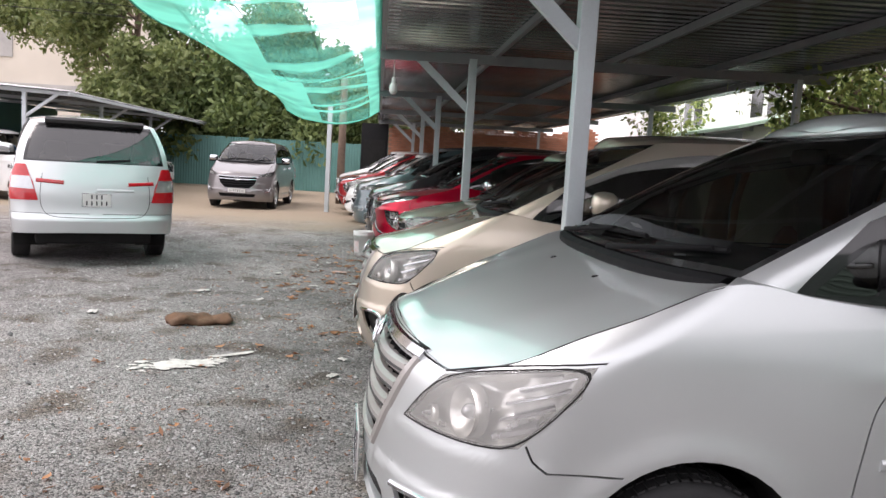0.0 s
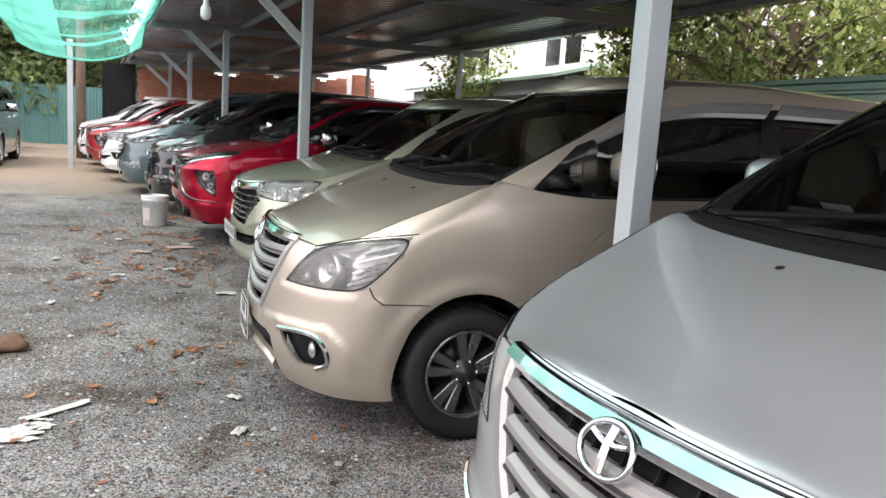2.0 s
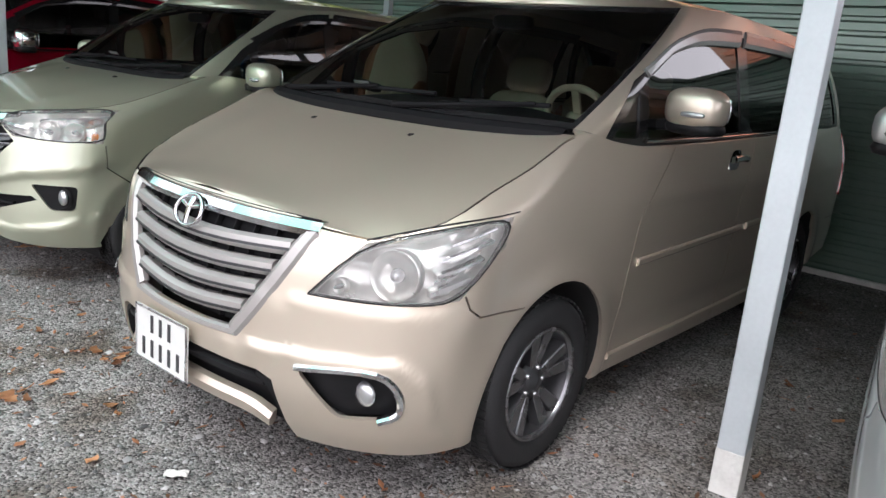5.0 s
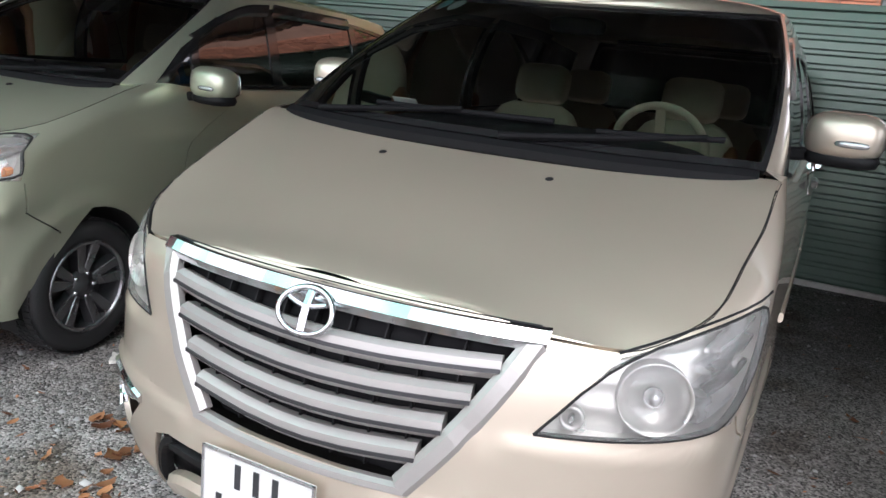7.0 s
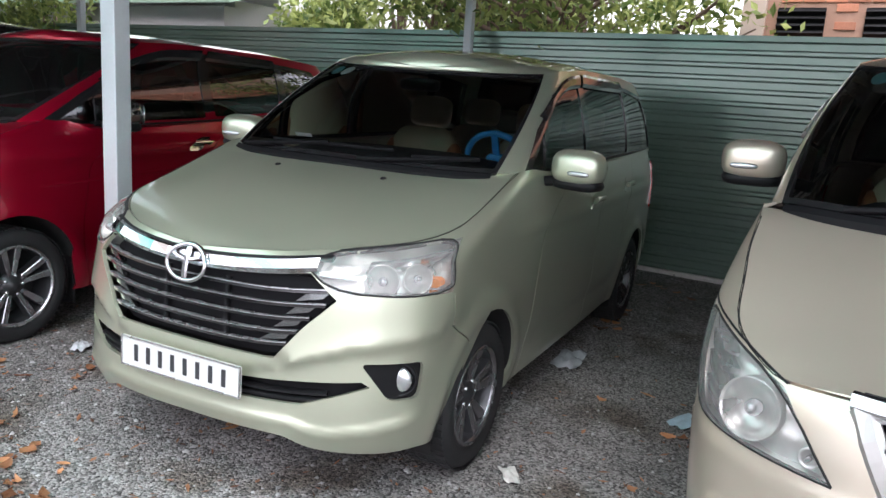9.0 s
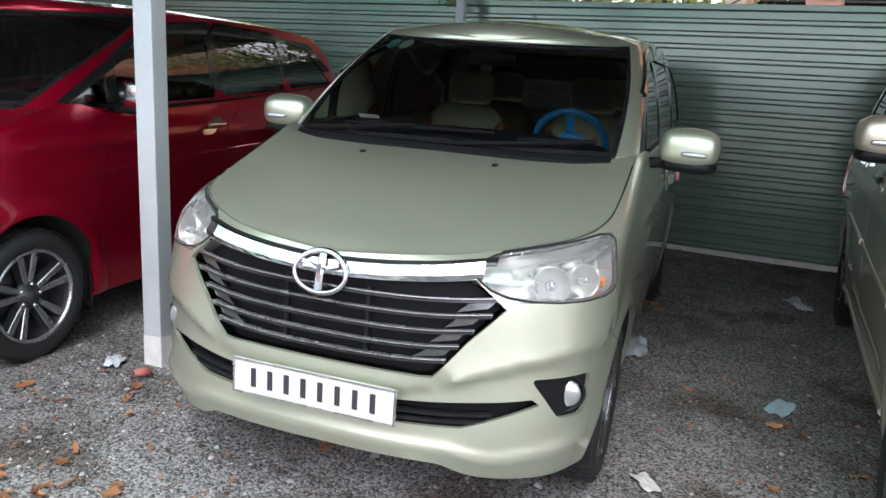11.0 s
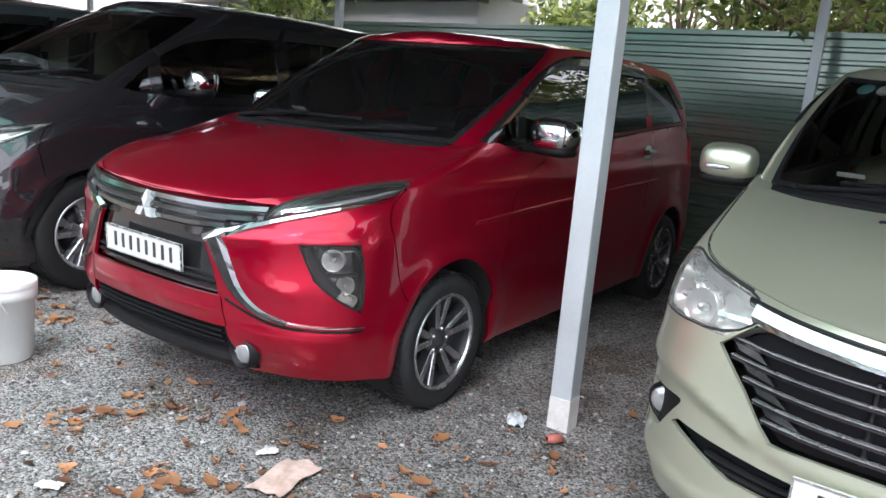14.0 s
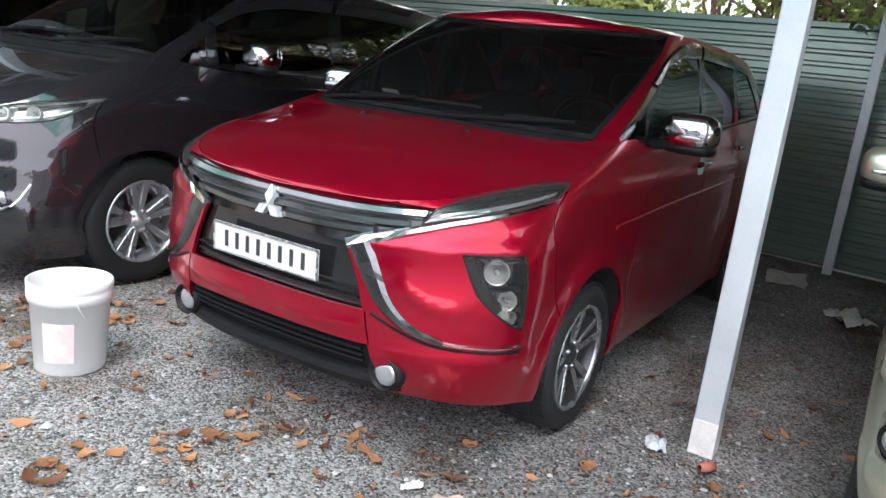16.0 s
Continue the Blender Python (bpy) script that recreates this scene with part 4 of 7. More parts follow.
    qx, qy = ring(sfull, *spec["base"])
    qz = cb.z0(qx)
    for sd in (1, -1):
        prev = None
        for k, e in enumerate(E):
            j = int(np.argmin((qx - e[0]) ** 2 + (qy - e[1]) ** 2))
            row = [sb.verts.new((e[0], e[1] * sd, e[2] - 0.01)), sb.verts.new((e[0], (e[1] - 0.002) * sd, e[2])), sb.verts.new((qx[j], (qy[j]) * sd, qz[j] + 0.004)),
                   sb.verts.new((qx[j] + (0.02 if qx[j] < L / 2 else -0.02), (qy[j] - 0.02) * sd, qz[j] - 0.01))]
            if prev:
                for i in range(3):
                    sb.faces.new((prev[i], prev[i + 1], row[i + 1], row[i])).smooth = True
            prev = row
    part("shoulder", sb, paint, o)
    # cowl, wipers, nozzles
    part("cowl", bar(cb, [(-ab, -0.03), (0, -0.035), (ab, -0.03)], 0.035, -0.04, 0.008, step=0.03), MESHBLACK, o, "black plastic cowl")
    for a0, a1, h0, h1 in spec["wipers"]:
        w = part("wiper", bar(cb, [(a0, h0), (a1, h1)], 0.011, 0.012, 0.028, w2=0.007, step=0.08), MESHBLACK, o, "black wiper arm")
        t = 0.28 if a1 > a0 else -0.28
        a2 = max(min(a1 + t, ab - 0.12), 0.12 - ab)
        part("blade", bar(cb, [(a1 - t * 1.1, h1 * 0.75 + h0 * 0.25 + 0.015), (a2, h1 + 0.012)], 0.009, 0.002, 0.016, step=0.08), MESHBLACK, w)
    for y in (-0.28, 0.28):
        xx = spec["base"][0] - 0.13
        part("washer_nozzle", dome(0.018, 0.014, 0.008, Matrix.Translation((xx, y, float(zc(xx)) - 0.004)), 10, 6), BLACK, hood)
    # underbody, wheel arches and cabin
    part("underbody", box(0.25, -0.66, 0.24, L - 0.25, 0.66, 0.42, 0.03), DARKGAP, o)
    part("engine_bay", box(0.30, -0.62, 0.40, spec["base"][0] + 0.15, 0.62, 0.74, 0.05), DARKGAP, o)
    part("cabin_floor", box(spec["base"][0] + 0.2, -0.70, 0.42, L - 0.12, 0.70, 0.55, 0.04), BLACK, o)
    first = None
    for wx in (spec["ax"], spec["ax"] + spec["wb"]):
        for sd in (1, -1):
            ob_ = bmesh.new()
            n = 28
            r = spec["arch"] + 0.004
            prev = None
            for k in range(n + 1):
                t = math.pi * (-0.12 + 1.24 * k / n)
                c, s_ = wx + r * 0.95 * math.cos(t), spec["wr"] + r * math.sin(t)
                y_out = float(sh.at(a_at(sh, c, s_), max(s_, 0.25))[1]) - 0.008
                row = [ob_.verts.new((c, y_out * sd, s_)), ob_.verts.new((c, 0.52 * sd, s_)), ob_.verts.new((wx, 0.52 * sd, spec["wr"]))]
                if prev:
                    ob_.faces.new((prev[0], row[0], row[1], prev[1])).smooth = True
                    ob_.faces.new((prev[1], row[1], row[2], prev[2]))
                prev = row
            bmesh.ops.remove_doubles(ob_, verts=ob_.verts, dist=1e-4)
            part("wheel_arch", ob_, DARKGAP, o)
            wm = Matrix.Translation((wx, sd * (spec["w"][2][1] - 0.014 - spec["tyre_w"] / 2), spec["wr"])) @ Matrix.Rotation(0 if sd > 0 else math.pi, 4, "Z") @ Matrix.Rotation(0.4 + wx, 4, "Y")
            if first is None:
                first = wheel(o, "wheel", wm, spec["wr"], spec["rim"], spec["tyre_w"], spec["spokes"], spec["spoke_w"], spec["rim_mat"], spec["hub_mat"], spec.get("spoke_mat", ALLOY))
            else:
                copy_thing(first, wm)
    dx = spec["base"][0]
    zb0 = float(cb.z0(dx))
    part("dashboard", dome(0.33, 0.72, 0.16, Matrix.Translation((dx + 0.52, 0, zb0 - 0.13)), 24, 8, 3), BLACK, o, "dark dashboard")
    if detail:
        c1, c2 = cloth
        for sx, ys in ((dx + 1.22, (-0.37, 0.37)), (dx + 2.12, (-0.4, 0.4))):
            for y in ys:
                seat(o, sx, y, 0.66, c1, c2)
        sw = bmesh.new()
        mm = Matrix.Translation((dx + 0.93, -0.37, zb0 - 0.03)) @ Matrix.Rotation(radians(65), 4, "Y")
        ringv = []
        for k in range(32):
            t = 2 * math.pi * k / 32
            row = []
            for j in range(8):
                q = 2 * math.pi * j / 8
                row.append(sw.verts.new(mm @ Vector(((0.18 + 0.017 * math.cos(q)) * math.cos(t), (0.18 + 0.017 * math.cos(q)) * math.sin(t), 0.017 * math.sin(q)))))
            ringv.append(row)
        for k in range(32):
            for j in range(8):
                sw.faces.new((ringv[k][j], ringv[k][(j + 1) % 8], ringv[(k + 1) % 32][(j + 1) % 8], ringv[(k + 1) % 32][j])).smooth = True
        add_box(sw, -0.17, -0.02, -0.012, 0.17, 0.02, 0.004, 0.004, mm)
        dome(0.06, 0.07, 0.025, mm, 12, 6, 3, sw)
        part("steering_wheel", sw, spec["steering"], o, spec["steering_label"])
        rm = cb.at(0.0, 0.86)
        part("rear_mirror", dome(0.025, 0.115, 0.033, Matrix.Translation((rm[0] + 0.09, 0, rm[2] - 0.03)), 14, 8, 4), BLACK, o)
        # inspection stickers inside the screen, a card on the dash
        for a, h, c in ((aw * 0.80, 0.90, STICKER), (aw * 0.80 - 0.085, 0.905, WHITEP)):
            st = [(a + 0.036 * math.cos(2 * math.pi * k / 16), h + 0.056 * math.sin(2 * math.pi * k / 16)) for k in range(16)]
            part("sticker", patch(cb, st, -0.007, None, 0.04), c, o, "small round windscreen sticker")
        part("dash_card", box(-0.001, -0.05, -0.014, 0.001, 0.05, 0.014, 0, Matrix.Translation((dx + 0.30, 0.46, zb0 + 0.06)) @ Matrix.Rotation(radians(-50), 4, "Y")), WHITEP, o, "white card on the dashboard")
    # door mirrors
    mx, my, mz = spec["mirror"]
    for sd in (1, -1):
        mm = Matrix.Translation((mx, my * sd, mz)) @ Matrix.Rotation(radians(12) * sd, 4, "Z")
        mir = part("door_mirror", dome(0.085, 0.125, 0.082, mm, 20, 12, 3.0), spec["mirror_mat"] or paint, o, "rounded door mirror")
        part("mirror_foot", dome(0.075, 0.118, 0.03, mm @ Matrix.Translation((0.005, 0, -0.075)), 16, 6, 3.5), BLACK, mir)
        part("mirror_arm", beam((mx + 0.01, (my - 0.08) * sd, mz - 0.07), (mx + 0.04, (my - 0.23) * sd, mz - 0.09), 0.07, 0.045, 0.012), BLACK, mir)
        part("mirror_indicator", dome(0.012, 0.055, 0.012, mm @ Matrix.Translation((-0.082, 0.04 * sd, -0.022)), 14, 6, 3), LENSW, mir)
        part("mirror_glass", dome(0.006, 0.10, 0.062, mm @ Matrix.Translation((0.084, 0, 0)), 16, 6, 4), CHROME, mir)
    # door handles
    for hx, hz in spec["handles"]:
        for sd in (1, -1):
            a = sh.a_of_x(hx)
            hd = part("door_handle", bar(sh, [(a - 0.095, hz), (a - 0.05, hz + 0.004), (a + 0.05, hz + 0.004), (a + 0.095, hz)], 0.03, 0.012, 0.04, sd, step=0.02), spec["handle_mat"] or paint, o, "door pull handle")
            part("handle_cup", patch(sh, rounded([(a - 0.085, hz - 0.045), (a + 0.06, hz - 0.045), (a + 0.06, hz + 0.045), (a - 0.085, hz + 0.045)], 0.04), 0.003, -0.006, 0.03, sd), spec["handle_mat"] or paint, hd)
    spec["face"](sh, cb, o, paint, plate_rows, zt)
    return o




def broad_face(sh, cb, o, paint, rows, zt):
    # grille: dark backing, silver slats, frame and chrome brow
    g = part("grille", patch(sh, [(-0.54, 0.90), (-0.48, 0.80), (-0.29, 0.555), (0.29, 0.555), (0.48, 0.80), (0.54, 0.90)], -0.05, None), MESHBLACK, o, "silver slatted radiator grille")
    for i, z in enumerate((0.832, 0.757, 0.682, 0.608)):
        w = 0.30 + (z - 0.55) * 0.70
        part("slat", bar(sh, [(-w, z + 0.014), (0, z - 0.018), (w, z + 0.014)], 0.052, -0.04, 0.002), SLATM, g)
        part("slat_line", bar(sh, [(-w, z + 0.006), (0, z - 0.026), (w, z + 0.006)], 0.009, -0.002, 0.005, round_=False), GUNMETAL, g)
    for i in range(-4, 5):
        z0 = 0.56 + max(abs(i) - 2.6, 0) * 0.13
        part("upright", bar(sh, [(i * 0.10, z0), (i * 0.10, 0.895)], 0.008, -0.05, -0.028), BLACK, g)
    for sd in (1, -1):
        part("grille_frame", bar(sh, [(0.562, 0.905), (0.505, 0.80), (0.41, 0.66), (0.315, 0.545)], 0.062, -0.02, 0.010, sd), SLATM, g)
    part("grille_sill", bar(sh, [(-0.33, 0.54), (0, 0.525), (0.33, 0.54)], 0.03, -0.02, 0.010), SLATM, g)
    part("chrome_brow", bar(sh, [(-0.585, 0.912), (0, 0.912), (0.585, 0.912)], 0.046, -0.03, 0.012), CHROME, g, "polished chrome brow")
    part("hood_seal", bar(sh, [(-0.56, 0.934), (-0.35, 0.938), (0.35, 0.938), (0.56, 0.934)], 0.005, -0.02, 0.001), BLACK, g)
    oval_badge(sh, g, 0.0, 0.868, 0.078, 0.045, 0.022)
    for sd in (1, -1):
        headlamp(sh, o, BROAD_LAMP, sd, [(0.845, 0.808, 0.078, 0.045), (0.675, 0.752, 0.026, 0.02)],
                 trim=[([(0.945, 0.755), (1.065, 0.80)], 0.03, SATIN), ([(0.955, 0.81), (1.095, 0.862)], 0.022, CHROME), ([(0.955, 0.86), (1.105, 0.915)], 0.018, CHROME), ([(0.965, 0.91), (1.085, 0.955)], 0.014, SATIN)], clear=sh.spec.get("lens", LENS))
        part("lamp_brow", bar(sh, [(0.725, 0.902), (0.905, 0.965), (1.105, 1.0)], 0.009, -0.02, 0.003, sd), BLACK, o, "black strip over the headlight")
        f = part("fog_lamp_trim", patch(sh, grow(rounded([(0.605, 0.478), (0.84, 0.512), (0.925, 0.43), (0.925, 0.36), (0.745, 0.345)], 0.02)), -0.04, None, 0.03, sd), BLACK, o, "black fog lamp recess with chrome edge")
        part("chrome_edge", bar(sh, [(0.60, 0.488), (0.84, 0.520), (0.925, 0.45), (0.938, 0.375), (0.87, 0.347)], 0.024, -0.01, 0.012, sd), CHROME, f)
        p = sh.point(np.array([0.82]), np.array([0.425]), np.array([-0.036]))[0]
        part("fog_lamp", dome(0.02, 0.042, 0.042, Matrix.Translation((p[0], p[1] * sd, p[2])), 16, 8), LENSW, f)
        part("side_moulding", bar(sh, [(sh.a_of_x(1.42), 0.72), (sh.a_of_x(2.55), 0.75)], 0.034, -0.004, 0.010, sd), paint, o)
        part("side_moulding", bar(sh, [(sh.a_of_x(2.61), 0.752), (sh.a_of_x(3.46), 0.77)], 0.034, -0.004, 0.010, sd), paint, o)
        part("sill_moulding", bar(sh, [(sh.a_of_x(1.36), 0.325), (sh.a_of_x(3.40), 0.335)], 0.03, -0.006, 0.012, sd), paint, o)
        part("mud_flap", box(sh.spec["ax"] + 0.38, sd * 0.80 - 0.07, 0.16, sh.spec["ax"] + 0.40, sd * 0.80 + 0.06, 0.42, 0.006), BLACK, o)
    part("air_intake", patch(sh, [(-0.60, 0.47), (-0.60, 0.22), (0.60, 0.22), (0.60, 0.47)], -0.05, None), MESHBLACK, o, "dark lower air intake")
    for sd in (1, -1):
        part("intake_corner", bar(sh, [(0.44, 0.432), (0.505, 0.40), (0.555, 0.30), (0.575, 0.235)], 0.032, -0.04, -0.006, sd), BLACK, o)
    part("lower_lip", bar(sh, [(-0.49, 0.262), (-0.42, 0.295), (-0.30, 0.302), (0.30, 0.302), (0.42, 0.295), (0.49, 0.262)], 0.07, -0.03, 0.008), paint, o)
    part("intake_bar", bar(sh, [(-0.47, 0.40), (0.47, 0.40)], 0.04, -0.05, -0.010), BLACK, o)
    p = sh.at(0.0, 0.40)
    plate(o, Matrix.Translation((p[0] - 0.022, 0.06, 0.405)), 0.33, 0.20, rows)
    # tail
    A = sh.A
    for sd in (1, -1):
        t = part("tail_light", patch(sh, rounded([(A - 1.04, 0.78), (A - 0.63, 0.78), (A - 0.69, 1.0), (A - 0.80, 1.20), (A - 0.94, 1.20), (A - 1.0, 1.0)], 0.02), 0.012, -0.01, 0.04, sd), REDLENS, o, "red and clear tail light")
        part("clear_band", patch(sh, [(A - 0.96, 0.92), (A - 0.675, 0.91), (A - 0.725, 1.06), (A - 0.95, 1.06)], 0.016, 0.0, 0.04, sd), LENSW, t)
        part("tail_strip", bar(sh, [(A - 0.66, 1.02), (A - 0.36, 1.0)], 0.045, -0.004, 0.014, sd), REDLENS, o)
    part("tailgate_handle", bar(sh, [(A - 0.42, 0.92), (A, 0.92)], 0.035, -0.002, 0.02), paint, o)
    q = sh.at(A, 0.82)
    plate(o, Matrix.Translation((q[0] + 0.008, 0, 0.80)) @ Matrix.Rotation(math.pi, 4, "Z"), 0.33, 0.165, rows)
    part("rear_wiper", bar(cb, [(cb.A, 0.05), (cb.A - 0.36, 0.12)], 0.018, 0.008, 0.03), BLACK, o)
    for sd in (1, -1):
        part("rear_spoiler", bar(cb, [(cb.A - 0.62, 0.97), (cb.A, 0.98)], 0.07, -0.01, 0.09, sd), BLACKGLOSS, o, "gloss black roof spoiler")
        part("tailgate_seam", bar(sh, [(A - 0.60, 1.10), (A - 0.62, 0.75), (A - 0.56, 0.62), (A - 0.45, 0.585), (A, 0.58)], 0.010, -0.01, 0.002, sd), DARKGAP, o)
    side_trim(cb, o, BROAD)


BROAD_LAMP = [(0.597, 0.720), (0.915, 0.724), (1.030, 0.742), (1.142, 0.90), (1.098, 0.988), (0.915, 0.954), (0.730, 0.893)]


def side_trim(cb, o, spec):
    """Rain guards and a bright belt strip along the side windows."""
    lo, hi = cb.a_tab[np.searchsorted(cb.s_tab, 0.72)], cb.a_tab[np.searchsorted(cb.s_tab, 2.5)]
    for sd in (1, -1):
        for pth in spec["guards"]:
            fine = curve(pth)
            dense = [(float(x), float(fine(x))) for x in np.linspace(pth[0][0], pth[-1][0], 14)]
            part("rain_guard", bar(cb, cb.solve(dense, 0, 2, lo, hi), 0.075, 0.0, 0.014, sd), spec.get("guard_mat", VISOR), o, "smoked plastic rain guard")
        part("belt_strip", bar(cb, cb.solve(spec["strip"], 0, 2, lo, hi), 0.014, 0.0, 0.012, sd), spec["strip_mat"], o)


NOSE = 0.06
VISOR = mat("smoked_visor", (0.24, 0.235, 0.23), rough=0.2, var=0.1, scale=5, coat=0.5)
WARP_BROAD = [(0.0, 0.0), (0.585, 0.540), (0.72, 0.685), (1.07, 1.062), (1.4, 1.42)]
BROAD = dict(
    name="minivan", L=4.76, ax=0.865, wb=2.86, wr=0.327, arch=0.402, tyre_w=0.205, rim=0.217, spokes=10, spoke_mat=DARKALLOY, spoke_w=(0.012, 0.028), rim_mat=GUNMETAL, hub_mat=GUNMETAL,
    nf=2.2, nr=3.4, taper=0.03, flare=0.012, warp=WARP_BROAD,
    xf=[(z, x - NOSE) for z, x in ((0.20, 0.07), (0.30, 0.02), (0.42, 0.0), (0.58, 0.012), (0.74, 0.03), (0.87, 0.06), (0.93, 0.10), (0.99, 0.17), (1.10, 0.36), (1.26, 0.62))],
    D=[(0.20, 0.46), (0.42, 0.49), (0.62, 0.51), (0.80, 0.52), (0.95, 0.52), (1.26, 0.50)],
    w=[(0.20, 0.885), (0.28, 0.905), (0.42, 0.925), (0.60, 0.942), (0.84, 0.95), (1.0, 0.945), (1.10, 0.93), (1.20, 0.905), (1.28, 0.885)],
    xr=[(0.22, 4.67), (0.35, 4.75), (0.55, 4.76), (0.62, 4.725), (0.90, 4.705), (1.25, 4.64)],
    Dr=[(0.2, 0.30), (0.6, 0.32), (1.25, 0.34)],
    relief=[([(0.34, 0.515), (0.60, 0.532), (0.90, 0.538), (1.0, 0.47), (1.065, 0.33)], 0.012, 0.006, 0.07),
            ([(0.50, 0.70), (0.80, 0.69), (1.04, 0.70)], 0.006, 0.008, 0.09)],
    creases=[(0.98, 0.035, 0.007, 1.2, 4.4), (0.42, 0.05, -0.010, 1.4, 3.4)],
    zt=[(0.0, 0.947), (0.35, 0.942), (0.62, 0.918), (0.73, 0.908), (0.84, 0.942), (0.915, 0.985), (0.955, 1.06), (1.01, 1.13), (1.08, 1.222), (1.14, 1.235), (1.40, 1.205), (1.75, 1.18), (3.5, 1.205), (4.5, 1.235), (6.2, 1.235)],
    zb=[(0.0, 0.24), (0.55, 0.225), (0.85, 0.215), (1.2, 0.21), (1.6, 0.245), (3.9, 0.25), (4.6, 0.30), (5.1, 0.38), (5.8, 0.40)],
    holes=[[(-0.1, 0.548), (0.30, 0.548), (0.50, 0.80), (0.56, 0.905), (-0.1, 0.905)], BROAD_LAMP,
           [(-0.1, 0.445), (0.45, 0.445), (0.50, 0.345), (-0.1, 0.345)], [(0.45, 0.445), (0.515, 0.425), (0.60, 0.20), (0.44, 0.20), (0.44, 0.345)], [(-0.1, 0.346), (0.45, 0.346), (0.45, 0.20), (-0.1, 0.20)], rounded([(0.605, 0.478), (0.84, 0.512), (0.925, 0.43), (0.925, 0.36), (0.745, 0.345)], 0.02)],
    gaps=[[(1.05, 0.75), (1.075, 0.71), (1.12, 0.68), (1.32, 0.675)], [(0.0, 0.933), (0.35, 0.929), (0.62, 0.912), (0.73, 0.905)],
          [(2.03, 0.20), (2.03, 1.4)], [(3.13, 0.20), (3.13, 1.4)], [(4.10, 1.4), (4.10, 0.95), (3.98, 0.78)],
          [(4.95, 0.63), (6.1, 0.63)], [(5.17, 0.63), (5.21, 1.4)]],
    doors=(2.58, 3.55), hood_a=1.10, hood_line=0.74, screen=(0.79, 0.885), ridge=0.008,
    hood=[(0.045, 0.947), (0.10, 0.968), (0.21, 0.995), (0.39, 1.05), (0.65, 1.13), (0.88, 1.20), (1.08, 1.25), (1.4, 1.29)],
    base=(0.87, 0.24, 3.0, 0.875, 4.63, 0.30, 3.2), top=(1.74, 0.30, 2.8, 0.715, 4.39, 0.22, 3.0), bulge=0.03,
    belt=[(0.84, 1.235), (0.94, 1.248), (1.04, 1.232), (1.21, 1.20), (1.52, 1.178), (3.0, 1.20), (4.55, 1.235)], rail=[(1.7, 1.735), (2.1, 1.775), (2.6, 1.79), (3.4, 1.775), (4.4, 1.72)], crown=0.075,
    rear_s=0.60,
    window_band=[(1.12, 1.195), (4.106, 1.235), (4.321, 1.25), (4.178, 1.62), (3.541, 1.672), (2.616, 1.685), (2.191, 1.67), (1.763, 1.595), (1.373, 1.43)],
    windows=[[(1.188, 1.21), (1.412, 1.212), (1.412, 1.39)], [(1.494, 1.21), (2.522, 1.222), (2.522, 1.655), (2.191, 1.642), (1.788, 1.57), (1.494, 1.455)],
             [(2.646, 1.224), (3.386, 1.236), (3.386, 1.648), (2.646, 1.655)], [(3.438, 1.238), (3.684, 1.242), (3.541, 1.636), (3.438, 1.644)], [(3.767, 1.245), (4.25, 1.262), (4.126, 1.59), (3.623, 1.63)]],
    wipers=[(-0.05, -0.62, -0.01, 0.10), (0.60, 0.10, -0.01, 0.10)],
    guards=[[(1.47, 1.46), (1.788, 1.585), (2.191, 1.655), (2.571, 1.672)], [(2.636, 1.675), (3.129, 1.675), (3.561, 1.66)]], strip=[(1.47, 1.20), (2.497, 1.205), (3.849, 1.235)], strip_mat=CHROME,
    mirror=(1.575, 1.02, 1.345), mirror_mat=None, handles=[(2.2, 1.10), (3.25, 1.115)], handle_mat=CHROME,
    side_glass=GLASS_SIDE, front_glass=GLASS_FRONT, steering=CREAM, steering_label="cream covered steering wheel", face=broad_face)
SILVER = car_paint("silver_paint", (0.60, 0.63, 0.635), 0.72, 0.40, ior=1.55)
GOLD = car_paint("champagne_paint", (0.64, 0.56, 0.46), 0.75, 0.40, ior=1.52)
car(BROAD, "champagne beige minivan with silver slatted grille, parked under the carport", GOLD, pose(-0.578, 5.914, -0.034, 0, 0, 0.9), (CREAM, BROWN), plate_rows=(3, 5))
silver_van = car(dict(BROAD, front_glass=GLASS_DARK, lens=LENS_OLD), "silver minivan with chrome-framed slatted grille, parked nose out on gravel", SILVER, pose(-0.215, 2.975, -0.045, 0, 0, 7.6) @ Matrix.Scale(1.015, 4), (CREAM, BROWN), plate_rows=(3, 5))
copy_thing(silver_van, pose(-6.656, 13.674, 0.0, 0, 0, -60.8))["label"] = "silver minivan with red tail lights, parked in the open yard"


COMPACT_LAMP = [(0.442, 0.918), (0.545, 0.843), (0.968, 0.833), (0.968, 0.90), (0.872, 1.020), (0.66, 0.990), (0.475, 0.972)]


